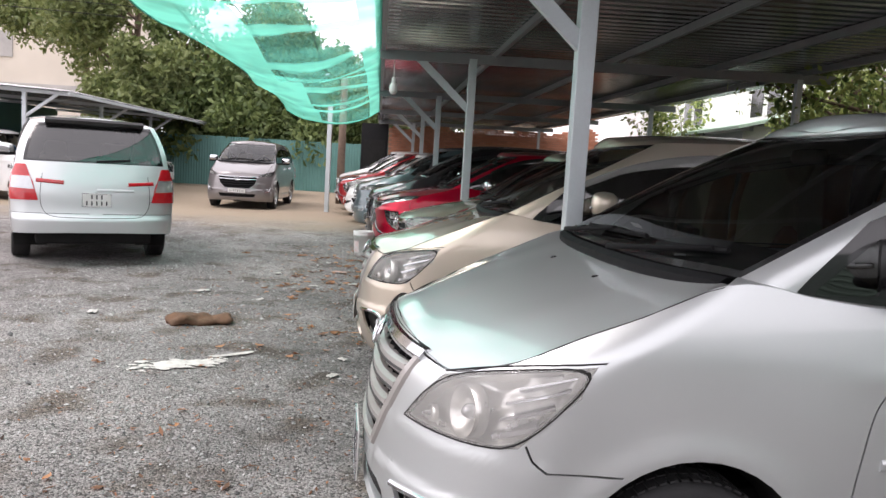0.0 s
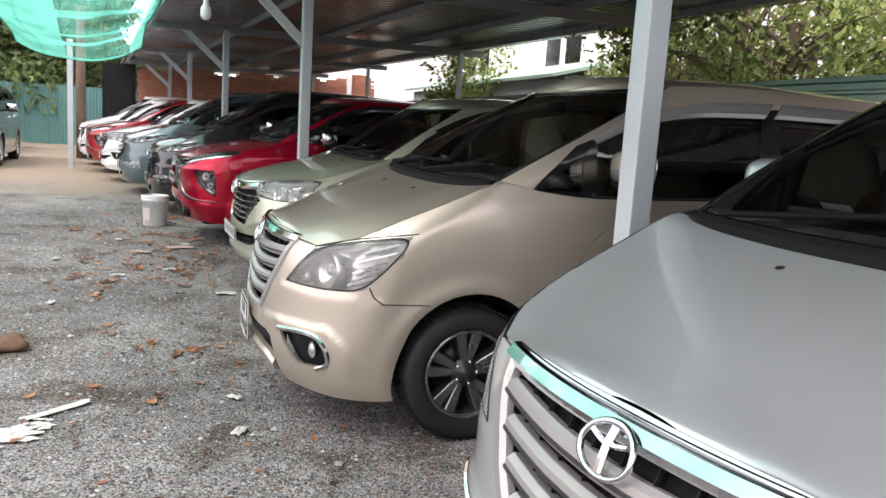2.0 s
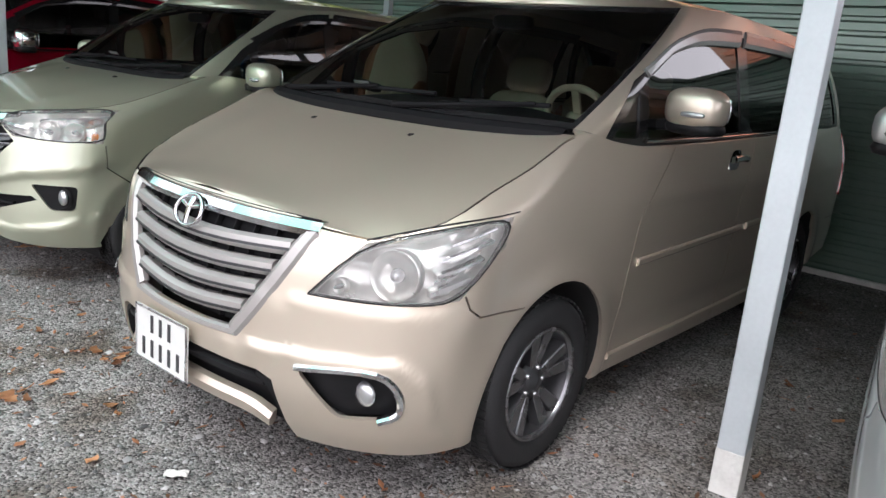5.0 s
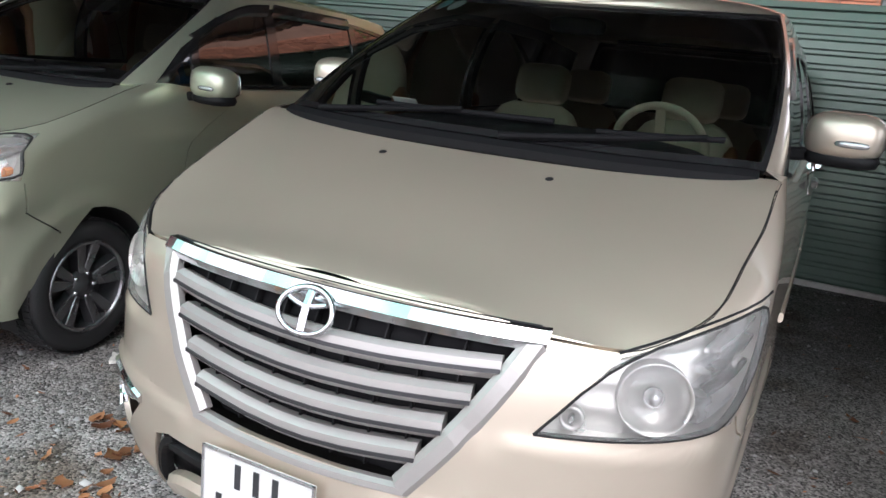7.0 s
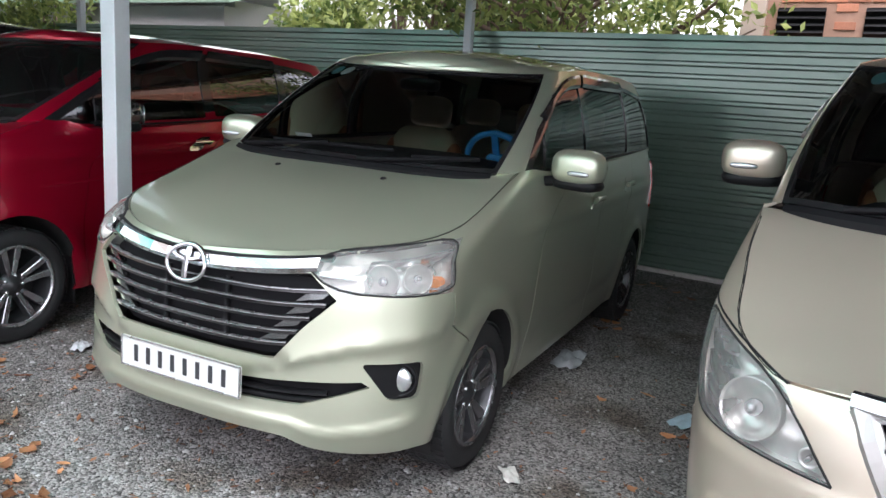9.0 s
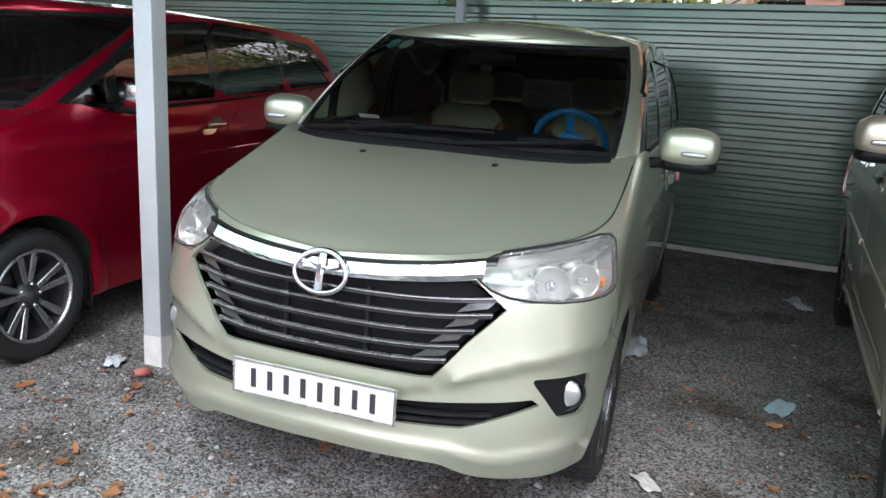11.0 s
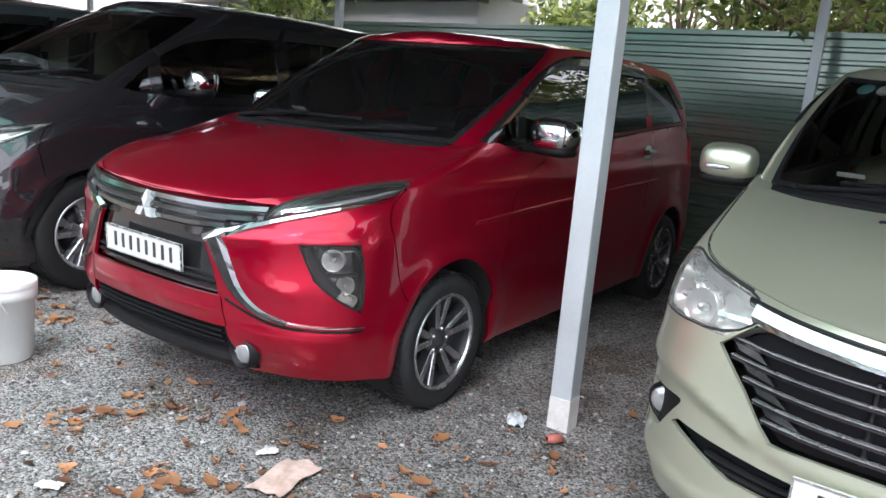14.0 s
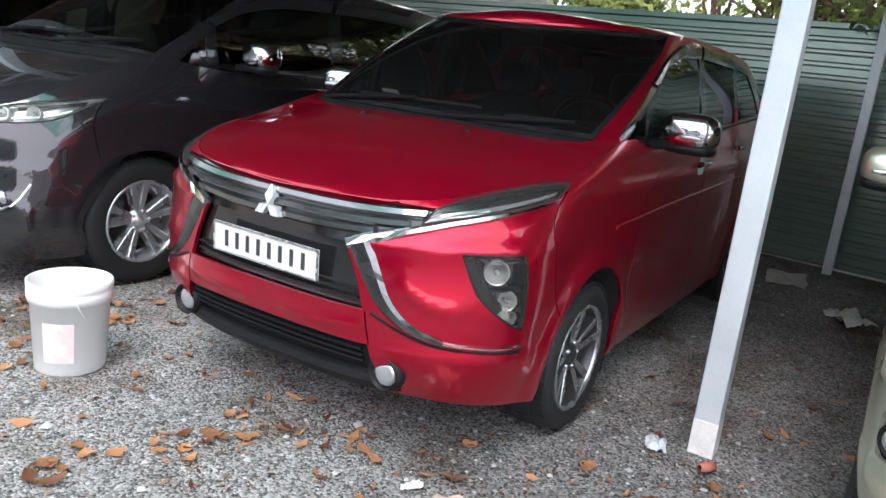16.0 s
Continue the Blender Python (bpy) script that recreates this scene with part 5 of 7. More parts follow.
def compact_face(sh, cb, o, paint, rows, zt):
    g = part("grille", patch(sh, [(-0.54, 0.82), (-0.33, 0.60), (0.33, 0.60), (0.54, 0.82), (0.45, 0.90), (-0.45, 0.90)], -0.05, None), MESHBLACK, o, "black slatted grille with chrome brow")
    for i, z in enumerate((0.835, 0.785, 0.735, 0.685, 0.64)):
        w = min(0.34 + (z - 0.60) * 0.94, 0.53)
        part("slat", bar(sh, [(-w, z + 0.01), (-w * 0.5, z - 0.006), (w * 0.5, z - 0.006), (w, z + 0.01)], 0.016, -0.05, -0.014), BLACKGLOSS, g)
        part("slat_edge", bar(sh, [(-w, z + 0.018), (-w * 0.5, z + 0.002), (w * 0.5, z + 0.002), (w, z + 0.018)], 0.005, -0.03, -0.010), SATIN, g)
    for sd in (1, -1):
        part("upright", bar(sh, [(0.13, 0.62), (0.13, 0.85)], 0.016, -0.05, -0.03, sd), BLACK, g)
        for z, w0 in ((0.815, 0.40), (0.765, 0.36), (0.715, 0.315), (0.665, 0.27)):
            part("grille_fin", patch(sh, [(w0, z - 0.012), (w0 + 0.10, z + 0.004), (w0 + 0.125, z + 0.028), (w0 + 0.04, z + 0.016)], -0.024, -0.05, 0.05, sd), SLATDARK, g)
    part("chrome_brow", bar(sh, [(-0.47, 0.932), (-0.12, 0.898), (0.12, 0.898), (0.47, 0.932)], 0.054, -0.03, 0.014), CHROME, g, "polished chrome brow")
    part("hood_seal", bar(sh, [(-0.50, 0.958), (-0.12, 0.924), (0.12, 0.924), (0.50, 0.958)], 0.013, -0.02, 0.003), BLACK, g)
    oval_badge(sh, g, 0.0, 0.872, 0.078, 0.056, 0.024)
    for sd in (1, -1):
        headlamp(sh, o, COMPACT_LAMP, sd, [(0.70, 0.895, 0.056, 0.04), (0.83, 0.895, 0.05, 0.035)], trim=[([(0.48, 0.91), (0.60, 0.90)], 0.03, CHROME), ([(0.62, 0.955), (0.90, 0.985)], 0.02, SATIN), ([(0.6, 0.845), (0.94, 0.835)], 0.016, CHROME)], amber=[(0.92, 0.865), (0.945, 0.87)])
        f = part("fog_lamp_trim", patch(sh, grow(rounded([(0.645, 0.605), (0.885, 0.60), (0.895, 0.465), (0.765, 0.468)], 0.03)), -0.018, None, 0.03, sd), BLACK, o, "black fog lamp surround")
        p = sh.point(np.array([0.81]), np.array([0.535]), np.array([-0.030]))[0]
        part("fog_lamp", dome(0.022, 0.048, 0.048, Matrix.Translation((p[0], p[1] * sd, p[2])), 18, 8), LENSW, f)
        part("fog_ring", lathe([(0.049, -0.01), (0.055, 0.012), (0.061, 0.012), (0.064, -0.01)], 24, Matrix.Translation((p[0] - 0.004, p[1] * sd, p[2])) @ Matrix.Rotation(radians(90 - 28 * sd), 4, "Z")), BLACK, f)
    part("air_intake", patch(sh, [(-0.71, 0.52), (-0.46, 0.425), (0.46, 0.425), (0.71, 0.52), (0.69, 0.55), (-0.69, 0.55)], -0.04, None), MESHBLACK, o, "dark lower air intake")
    for z in (0.452, 0.475):
        part("intake_bar", bar(sh, [(-0.55, z + 0.01), (-0.3, z), (0.3, z), (0.55, z + 0.01)], 0.018, -0.04, -0.012), BLACK, o)
    p = sh.at(0.0, 0.5)
    plate(o, Matrix.Translation((p[0] - 0.03, 0.0, 0.508)), 0.565, 0.116, rows)
    A = sh.A
    for sd in (1, -1):
        part("tail_light", patch(sh, rounded([(A - 1.0, 0.80), (A - 0.62, 0.78), (A - 0.70, 1.14), (A - 0.9, 1.14)], 0.02), 0.012, -0.01, 0.04, sd), REDLENS, o, "red tail light")
    q = sh.at(A, 0.82)
    plate(o, Matrix.Translation((q[0] + 0.008, 0, 0.80)) @ Matrix.Rotation(math.pi, 4, "Z"), 0.33, 0.165, (3, 5))
    side_trim(cb, o, COMPACT)


COMPACT = dict(
    name="compact_minivan", L=4.19, ax=0.775, wb=2.655, wr=0.311, arch=0.375, tyre_w=0.195, rim=0.212, spokes=10, guard_mat=BLACKGLOSS, spoke_mat=DARKALLOY, spoke_w=(0.012, 0.026), rim_mat=GUNMETAL, hub_mat=GUNMETAL,
    nf=2.35, warp=[(0.0, 0.0), (0.335, 0.37), (0.45, 0.465), (0.815, 0.85), (1.2, 1.235)], nr=3.2, taper=0.035, flare=0.014,
    xf=[(0.18, 0.08), (0.28, -0.01), (0.40, -0.035), (0.55, -0.03), (0.75, -0.025), (0.88, -0.012), (0.94, 0.02), (1.0, 0.14), (1.1, 0.4), (1.25, 0.75)],
    D=[(0.20, 0.42), (0.5, 0.47), (0.8, 0.53), (1.0, 0.57), (1.25, 0.60)],
    w=[(0.18, 0.775), (0.28, 0.805), (0.42, 0.832), (0.60, 0.846), (0.80, 0.85), (0.95, 0.845), (1.06, 0.835), (1.16, 0.815), (1.25, 0.79)],
    xr=[(0.22, 4.12), (0.35, 4.18), (0.55, 4.19), (0.62, 4.16), (0.90, 4.13), (1.25, 4.06)],
    Dr=[(0.2, 0.30), (0.6, 0.32), (1.25, 0.34)],
    relief=[([(0.36, 0.575), (0.62, 0.655), (0.99, 0.70)], 0.018, 0.10, 0.012), ([(0.0, 0.385), (0.42, 0.375), (0.55, 0.345), (0.80, 0.375), (0.96, 0.43)], 0.016, 0.012, 0.06)],
    creases=[(0.97, 0.03, 0.008, 1.0, 4.0), (0.40, 0.05, -0.012, 1.2, 3.1)],
    zt=[(0.0, 0.935), (0.45, 0.972), (0.55, 0.985), (0.76, 1.018), (0.83, 1.05), (0.875, 1.14), (0.92, 1.212), (1.02, 1.222), (1.2, 1.212), (1.6, 1.19), (3.0, 1.195), (4.2, 1.22), (5.41, 1.22)],
    zb=[(0.0, 0.33), (0.38, 0.32), (0.52, 0.28), (0.8, 0.255), (1.1, 0.245), (1.5, 0.23), (3.7, 0.24), (4.3, 0.28), (5.41, 0.28)],
    holes=[[(-0.1, 0.60), (0.335, 0.60), (0.55, 0.82), (0.455, 0.905), (-0.1, 0.905)], COMPACT_LAMP,
           [(-0.1, 0.495), (0.66, 0.54), (0.69, 0.52), (0.46, 0.445), (-0.1, 0.435)], rounded([(0.645, 0.605), (0.885, 0.60), (0.895, 0.465), (0.765, 0.468)], 0.03)],
    gaps=[[(0.0, 0.918), (0.45, 0.945), (0.56, 0.98)], [(0.985, 0.82), (1.02, 0.70), (1.20, 0.595)], [(1.90, 0.20), (1.90, 1.4)], [(2.90, 0.20), (2.90, 1.4)], [(3.70, 1.4), (3.70, 0.95), (3.55, 0.70)], [(4.5, 0.6), (5.5, 0.6)], [(4.72, 0.6), (4.74, 1.4)]],
    doors=(2.30, 3.12), hood_a=0.94, hood_line=0.50, screen=(0.655, 0.745), ridge=0.006,
    hood=[(0.03, 0.935), (0.08, 0.965), (0.18, 1.0), (0.35, 1.05), (0.6, 1.11), (0.85, 1.16), (1.1, 1.20), (1.5, 1.235)],
    base=(0.95, 0.38, 3.6, 0.785, 4.06, 0.28, 3.2), top=(1.64, 0.28, 2.8, 0.65, 3.85, 0.2, 3.0), bulge=0.028,
    belt=[(0.9, 1.20), (1.2, 1.212), (1.6, 1.195), (3.0, 1.195), (4.1, 1.22)], rail=[(1.6, 1.64), (2.0, 1.685), (2.5, 1.71), (3.2, 1.705), (3.9, 1.66)], crown=0.075,
    rear_s=0.60,
    window_band=[(1.18, 1.205), (3.6, 1.225), (3.85, 1.235), (3.7, 1.60), (3.1, 1.65), (2.4, 1.66), (2.05, 1.64), (1.70, 1.56), (1.40, 1.39)],
    windows=[[(1.27, 1.22), (1.46, 1.222), (1.46, 1.385)], [(1.52, 1.222), (2.15, 1.225), (2.15, 1.625), (2.02, 1.612), (1.75, 1.54), (1.52, 1.425)],
             [(2.24, 1.226), (3.12, 1.232), (3.12, 1.628), (2.24, 1.632)], [(3.20, 1.235), (3.80, 1.245), (3.68, 1.575), (3.20, 1.62)]],
    wipers=[(-0.05, -0.58, -0.01, 0.08), (0.55, 0.10, -0.01, 0.09)],
    guards=[[(1.50, 1.445), (1.75, 1.557), (2.02, 1.624), (2.19, 1.638)], [(2.24, 1.645), (3.12, 1.638)]], strip=[(1.5, 1.208), (2.4, 1.212), (3.3, 1.225)], strip_mat=BLACK,
    mirror=(1.39, 0.965, 1.243), mirror_mat=None, handles=[(2.14, 1.0), (2.98, 1.03)], handle_mat=None,
    side_glass=GLASS_SIDE, front_glass=GLASS_FRONT, steering=BLUE, steering_label="steering wheel in a bright blue cover", face=compact_face)
SAGE = car_paint("sage_gold_paint", (0.53, 0.55, 0.425), 0.75, 0.39, ior=1.55)
car(COMPACT, "pale green-gold compact minivan with chrome brow, parked beside a steel post", SAGE, pose(-0.518, 8.548, -0.027, 0.7, 0, 4.85), (CREAM, BROWN), plate_rows=(8,))


BADGEM = mat("bright_badge", (0.72, 0.73, 0.74), rough=0.3, metal=0.5, var=0.05, scale=5)
CROSS_LAMP = [(0.60, 0.926), (0.826, 0.985), (0.988, 1.027), (0.968, 1.073), (0.83, 1.058), (0.715, 1.013), (0.63, 0.978)]
CROSS_LOW = [(0.745, 0.843), (0.80, 0.71), (0.888, 0.630), (0.996, 0.568), (0.975, 0.71), (0.935, 0.847)]


def crossover_face(sh, cb, o, paint, rows, zt):
    g = part("grille", patch(sh, [(-0.34, 0.83), (-0.40, 0.70), (-0.43, 0.605), (0.43, 0.605), (0.40, 0.70), (0.34, 0.83)], -0.03, None), BLACKGLOSS, o, "gloss black grille panel")
    part("upper_grille", patch(sh, [(-0.61, 0.925), (-0.34, 0.82), (0.34, 0.82), (0.61, 0.925), (0.64, 0.98), (-0.64, 0.98)], -0.025, None), BLACKGLOSS, g)
    for z, w in ((0.948, 0.605), (0.908, 0.55), (0.868, 0.43)):
        part("slat", bar(sh, [(-w, z + 0.012), (-w * 0.5, z - 0.004), (w * 0.5, z - 0.004), (w, z + 0.012)], 0.033, -0.025, 0.0), SLATDARK, g)
    for z in (0.64, 0.665):
        part("lower_slat", bar(sh, [(-0.40, z), (0.40, z)], 0.008, -0.03, -0.012), BLACK, g)
    # three plain lozenges in place of the maker's mark
    bd = None
    for k in range(3):
        t = radians(90 + 120 * k)
        c = (0.0 + 0.033 * math.cos(t), 0.885 + 0.033 * math.sin(t))
        u, v = (math.cos(t) * 0.033, math.sin(t) * 0.033), (-math.sin(t) * 0.019, math.cos(t) * 0.019)
        poly = [(c[0] - u[0], c[1] - u[1]), (c[0] + v[0], c[1] + v[1]), (c[0] + u[0], c[1] + u[1]), (c[0] - v[0], c[1] - v[1])]
        b = patch(sh, poly, 0.022, -0.01, 0.03)
        if bd is None:
            bd = part("badge", b, BADGEM, g, "plain chrome lozenge badge")
        else:
            part("badge_lozenge", b, BADGEM, bd)
    for sd in (1, -1):
        headlamp(sh, o, CROSS_LAMP, sd, [], depth=0.03, clear=LENS_CLEAR, back_mat=BLACKGLOSS, trim=[([(0.655, 0.965), (0.80, 1.01), (0.95, 1.05)], 0.016, LENSW), ([(0.70, 0.965), (0.86, 1.005)], 0.008, CHROME)])
        part("chrome_blade", bar(sh, [(0.345, 0.826), (0.46, 0.866), (0.60, 0.908), (0.826, 0.971), (0.985, 1.015)], 0.042, -0.015, 0.012, sd, w2=0.012), CHROME, o, "bright chrome blade under the lamp")
        part("chrome_arm", bar(sh, [(0.395, 0.83), (0.45, 0.73), (0.50, 0.64), (0.60, 0.57), (0.73, 0.535)], 0.085, -0.015, 0.012, sd, w2=0.022), DARKCHROME, o, "chrome arm beside the grille")
        part("chrome_line", bar(sh, [(0.60, 0.572), (0.73, 0.532), (1.006, 0.517)], 0.012, -0.01, 0.010, sd), CHROME, o)
        part("black_edge", bar(sh, [(0.46, 0.60), (0.60, 0.545), (0.73, 0.515), (1.0, 0.499)], 0.016, -0.012, 0.003, sd), BLACK, o)
        h = headlamp(sh, o, CROSS_LOW, sd, [(0.868, 0.785, 0.042, 0.035), (0.925, 0.685, 0.034, 0.03)], depth=0.06, clear=LENS_CLEAR, back_mat=BLACKGLOSS, trim=[([(0.80, 0.722), (0.965, 0.718)], 0.012, BLACK), ([(0.895, 0.645), (0.970, 0.610)], 0.05, LAMPBACK), ([(0.825, 0.815), (0.925, 0.818)], 0.012, SATIN)])
        part("lamp_mask", bar(sh, [(0.765, 0.83), (0.815, 0.725), (0.89, 0.65)], 0.045, -0.05, -0.012, sd), BLACK, h)
        p = sh.point(np.array([0.52]), np.array([0.385]), np.array([0.0]))[0]
        f = part("fog_lamp", dome(0.018, 0.048, 0.048, Matrix.Translation((p[0] - 0.006, p[1] * sd, p[2])), 18, 8), LENSW, o, "round clear spot lamp")
        part("fog_ring", lathe([(0.049, -0.03), (0.055, 0.014), (0.062, 0.014), (0.068, -0.03)], 24, Matrix.Translation((p[0] - 0.01, p[1] * sd, p[2])) @ Matrix.Rotation(radians(90), 4, "Z")), BLACK, f)
        part("mud_flap", box(sh.spec["ax"] + 0.36, sd * 0.79 - 0.07, 0.14, sh.spec["ax"] + 0.38, sd * 0.79 + 0.06, 0.42, 0.006), BLACK, o)
        part("wing_fin", bar(sh, [(sh.a_of_x(1.05), 0.86), (sh.a_of_x(1.9), 0.90), (sh.a_of_x(3.4), 0.93)], 0.02, -0.004, 0.0025, sd), paint, o)
    part("skid_bar", patch(sh, [(-0.52, 0.32), (0.52, 0.32), (0.465, 0.50), (-0.465, 0.50)], -0.02, None), BLACK, o, "black lower bumper insert")
    for z in (0.455, 0.43, 0.405):
        part("mesh_rib", bar(sh, [(-0.43, z), (0.43, z)], 0.010, -0.02, -0.004), MESHBLACK, o)
    part("skid_lip", bar(sh, [(-0.56, 0.345), (-0.45, 0.325), (0.45, 0.325), (0.56, 0.345)], 0.06, -0.02, 0.022), BLACK, o)
    p = sh.at(0.0, 0.72)
    plate(o, Matrix.Translation((p[0] - 0.012, 0.0, 0.725)) @ Matrix.Rotation(radians(-3), 4, "Y"), 0.515, 0.112, rows)
    A = sh.A
    for sd in (1, -1):
        part("tail_light", patch(sh, rounded([(A - 1.1, 1.0), (A - 0.62, 0.98), (A - 0.66, 1.12), (A - 0.8, 1.25), (A - 0.95, 1.2)], 0.02), 0.012, -0.01, 0.04, sd), REDLENS, o, "red tail light")
    side_trim(cb, o, CROSSOVER)


CROSSOVER = dict(
    name="crossover_minivan", L=4.475, ax=0.93, wb=2.775, wr=0.32, arch=0.395, tyre_w=0.21, rim=0.228, guard_mat=BLACKGLOSS, spokes=10, spoke_mat=MIDALLOY, spoke_w=(0.011, 0.019), rim_mat=GUNMETAL, hub_mat=GUNMETAL,
    nf=2.6, warp=[(0.0, 0.0), (0.52, 0.522), (0.695, 0.68), (0.935, 0.965), (0.985, 1.02), (1.24, 1.28)], nr=3.2, taper=0.035, flare=0.018,
    xf=[(0.25, 0.12), (0.35, 0.05), (0.45, 0.0), (0.6, -0.02), (0.8, -0.01), (0.93, 0.0), (0.98, 0.03), (1.03, 0.12), (1.12, 0.4), (1.27, 0.8)],
    D=[(0.20, 0.45), (0.5, 0.50), (0.8, 0.56), (1.0, 0.60), (1.27, 0.62)],
    w=[(0.20, 0.85), (0.30, 0.88), (0.45, 0.898), (0.65, 0.906), (0.85, 0.903), (1.0, 0.893), (1.10, 0.876), (1.20, 0.85), (1.30, 0.825)],
    xr=[(0.22, 4.40), (0.35, 4.46), (0.55, 4.475), (0.62, 4.44), (0.95, 4.40), (1.3, 4.30)],
    Dr=[(0.2, 0.32), (0.6, 0.34), (1.3, 0.36)],
    relief=[([(0.38, 0.845), (0.60, 0.855), (0.96, 0.88)], 0.018, 0.010, 0.09), ([(0.52, 0.72), (0.66, 0.655), (0.80, 0.63)], 0.012, 0.05, 0.012), ([(0.46, 0.50), (0.72, 0.485), (1.0, 0.49)], 0.012, 0.01, 0.09),
            ([(0.05, 0.535), (0.30, 0.535), (0.46, 0.545)], 0.010, 0.02, 0.02)],
    creases=[(1.02, 0.03, 0.012, 0.8, 4.2), (0.55, 0.12, -0.014, 1.3, 3.2)],
    zt=[(0.0, 0.968), (0.43, 0.982), (0.66, 1.012), (0.83, 1.066), (0.94, 1.085), (0.98, 1.14), (1.03, 1.205), (1.15, 1.215), (1.3, 1.20), (1.6, 1.165), (2.6, 1.195), (3.6, 1.25), (4.6, 1.29), (5.76, 1.29)],
    zb=[(0.0, 0.27), (0.55, 0.29), (0.95, 0.27), (1.2, 0.24), (1.6, 0.23), (4.0, 0.24), (4.5, 0.30), (5.76, 0.30)],
    holes=[[(-0.1, 0.605), (0.43, 0.605), (0.40, 0.70), (0.34, 0.83), (-0.1, 0.83)], [(-0.1, 0.82), (0.34, 0.82), (0.60, 0.922), (0.63, 0.979), (0.47, 0.979), (-0.1, 0.962)], CROSS_LAMP, CROSS_LOW,
           [(-0.1, 0.2), (0.50, 0.2), (0.50, 0.33), (0.455, 0.485), (-0.1, 0.485)]],
    gaps=[[(0.0, 0.955), (0.43, 0.972), (0.49, 0.98)], [(0.935, 1.06), (1.0, 1.04), (1.05, 0.92), (1.16, 0.70), (1.24, 0.58)], [(0.44, 0.60), (0.46, 0.485)], [(1.98, 0.20), (1.98, 1.4)], [(2.98, 0.20), (2.98, 1.4)], [(3.85, 1.4), (3.85, 1.0), (3.72, 0.72)], [(4.8, 0.62), (5.8, 0.62)], [(5.0, 0.62), (5.02, 1.4)]],
    doors=(2.5, 3.4), hood_a=1.05, hood_line=0.66, screen=(0.69, 0.855), ridge=0.010,
    hood=[(0.01, 0.965), (0.06, 0.995), (0.15, 1.03), (0.35, 1.085), (0.6, 1.14), (0.88, 1.19), (1.2, 1.23), (1.5, 1.25)],
    base=(0.955, 0.40, 3.8, 0.815, 4.30, 0.30, 3.2), top=(1.78, 0.30, 2.8, 0.69, 4.05, 0.22, 3.0), bulge=0.03,
    belt=[(0.86, 1.21), (1.15, 1.20), (1.5, 1.17), (2.4, 1.195), (3.4, 1.25), (4.3, 1.29)], rail=[(1.5, 1.66), (1.9, 1.695), (2.4, 1.715), (3.2, 1.705), (4.2, 1.64)], crown=0.06,
    rear_s=0.60,
    window_band=[(1.14, 1.19), (1.6, 1.19), (3.3, 1.262), (4.12, 1.315), (3.75, 1.61), (3.2, 1.648), (2.5, 1.665), (2.14, 1.645), (1.80, 1.56), (1.44, 1.37)],
    windows=[[(1.24, 1.20), (1.52, 1.20), (1.52, 1.36)], [(1.60, 1.205), (2.44, 1.23), (2.44, 1.635), (2.16, 1.62), (1.84, 1.55), (1.60, 1.425)],
             [(2.53, 1.238), (3.26, 1.276), (3.26, 1.618), (2.53, 1.637)], [(3.34, 1.282), (3.97, 1.322), (3.68, 1.58), (3.34, 1.61)]],
    wipers=[(-0.05, -0.60, -0.01, 0.08), (0.58, 0.10, -0.01, 0.09)],
    guards=[[(1.60, 1.445), (1.84, 1.562), (2.16, 1.632), (2.48, 1.65)], [(2.53, 1.652), (3.26, 1.632)]], strip=[(1.5, 1.185), (2.4, 1.208), (3.3, 1.258), (3.95, 1.30)], strip_mat=BLACK,
    mirror=(1.55, 1.0, 1.268), mirror_mat=CHROME, handles=[(2.18, 1.06), (3.12, 1.12)], handle_mat=CHROME,
    side_glass=GLASS_SIDE, front_glass=GLASS_DUST_SHEEN, steering=BLACK, steering_label="dark steering wheel", face=crossover_face)
RED = car_paint("red_paint", (0.45, 0.002, 0.026), 0.75, 0.33, dust=0.10, ior=1.45)
car(CROSSOVER, "deep red crossover minivan with chrome-armed black grille, under the carport", RED, pose(-1.041, 11.266, -0.01, 0, 0, 4.8), (BLACK, BLACK), plate_rows=(8,))


# ---- a larger minivan, built once for the dark one and copied for the farther ones ----
LARGE_LAMP = [(0.54, 0.90), (0.80, 0.897), (0.98, 0.927), (1.12, 1.045), (1.10, 1.06), (0.75, 0.99)]


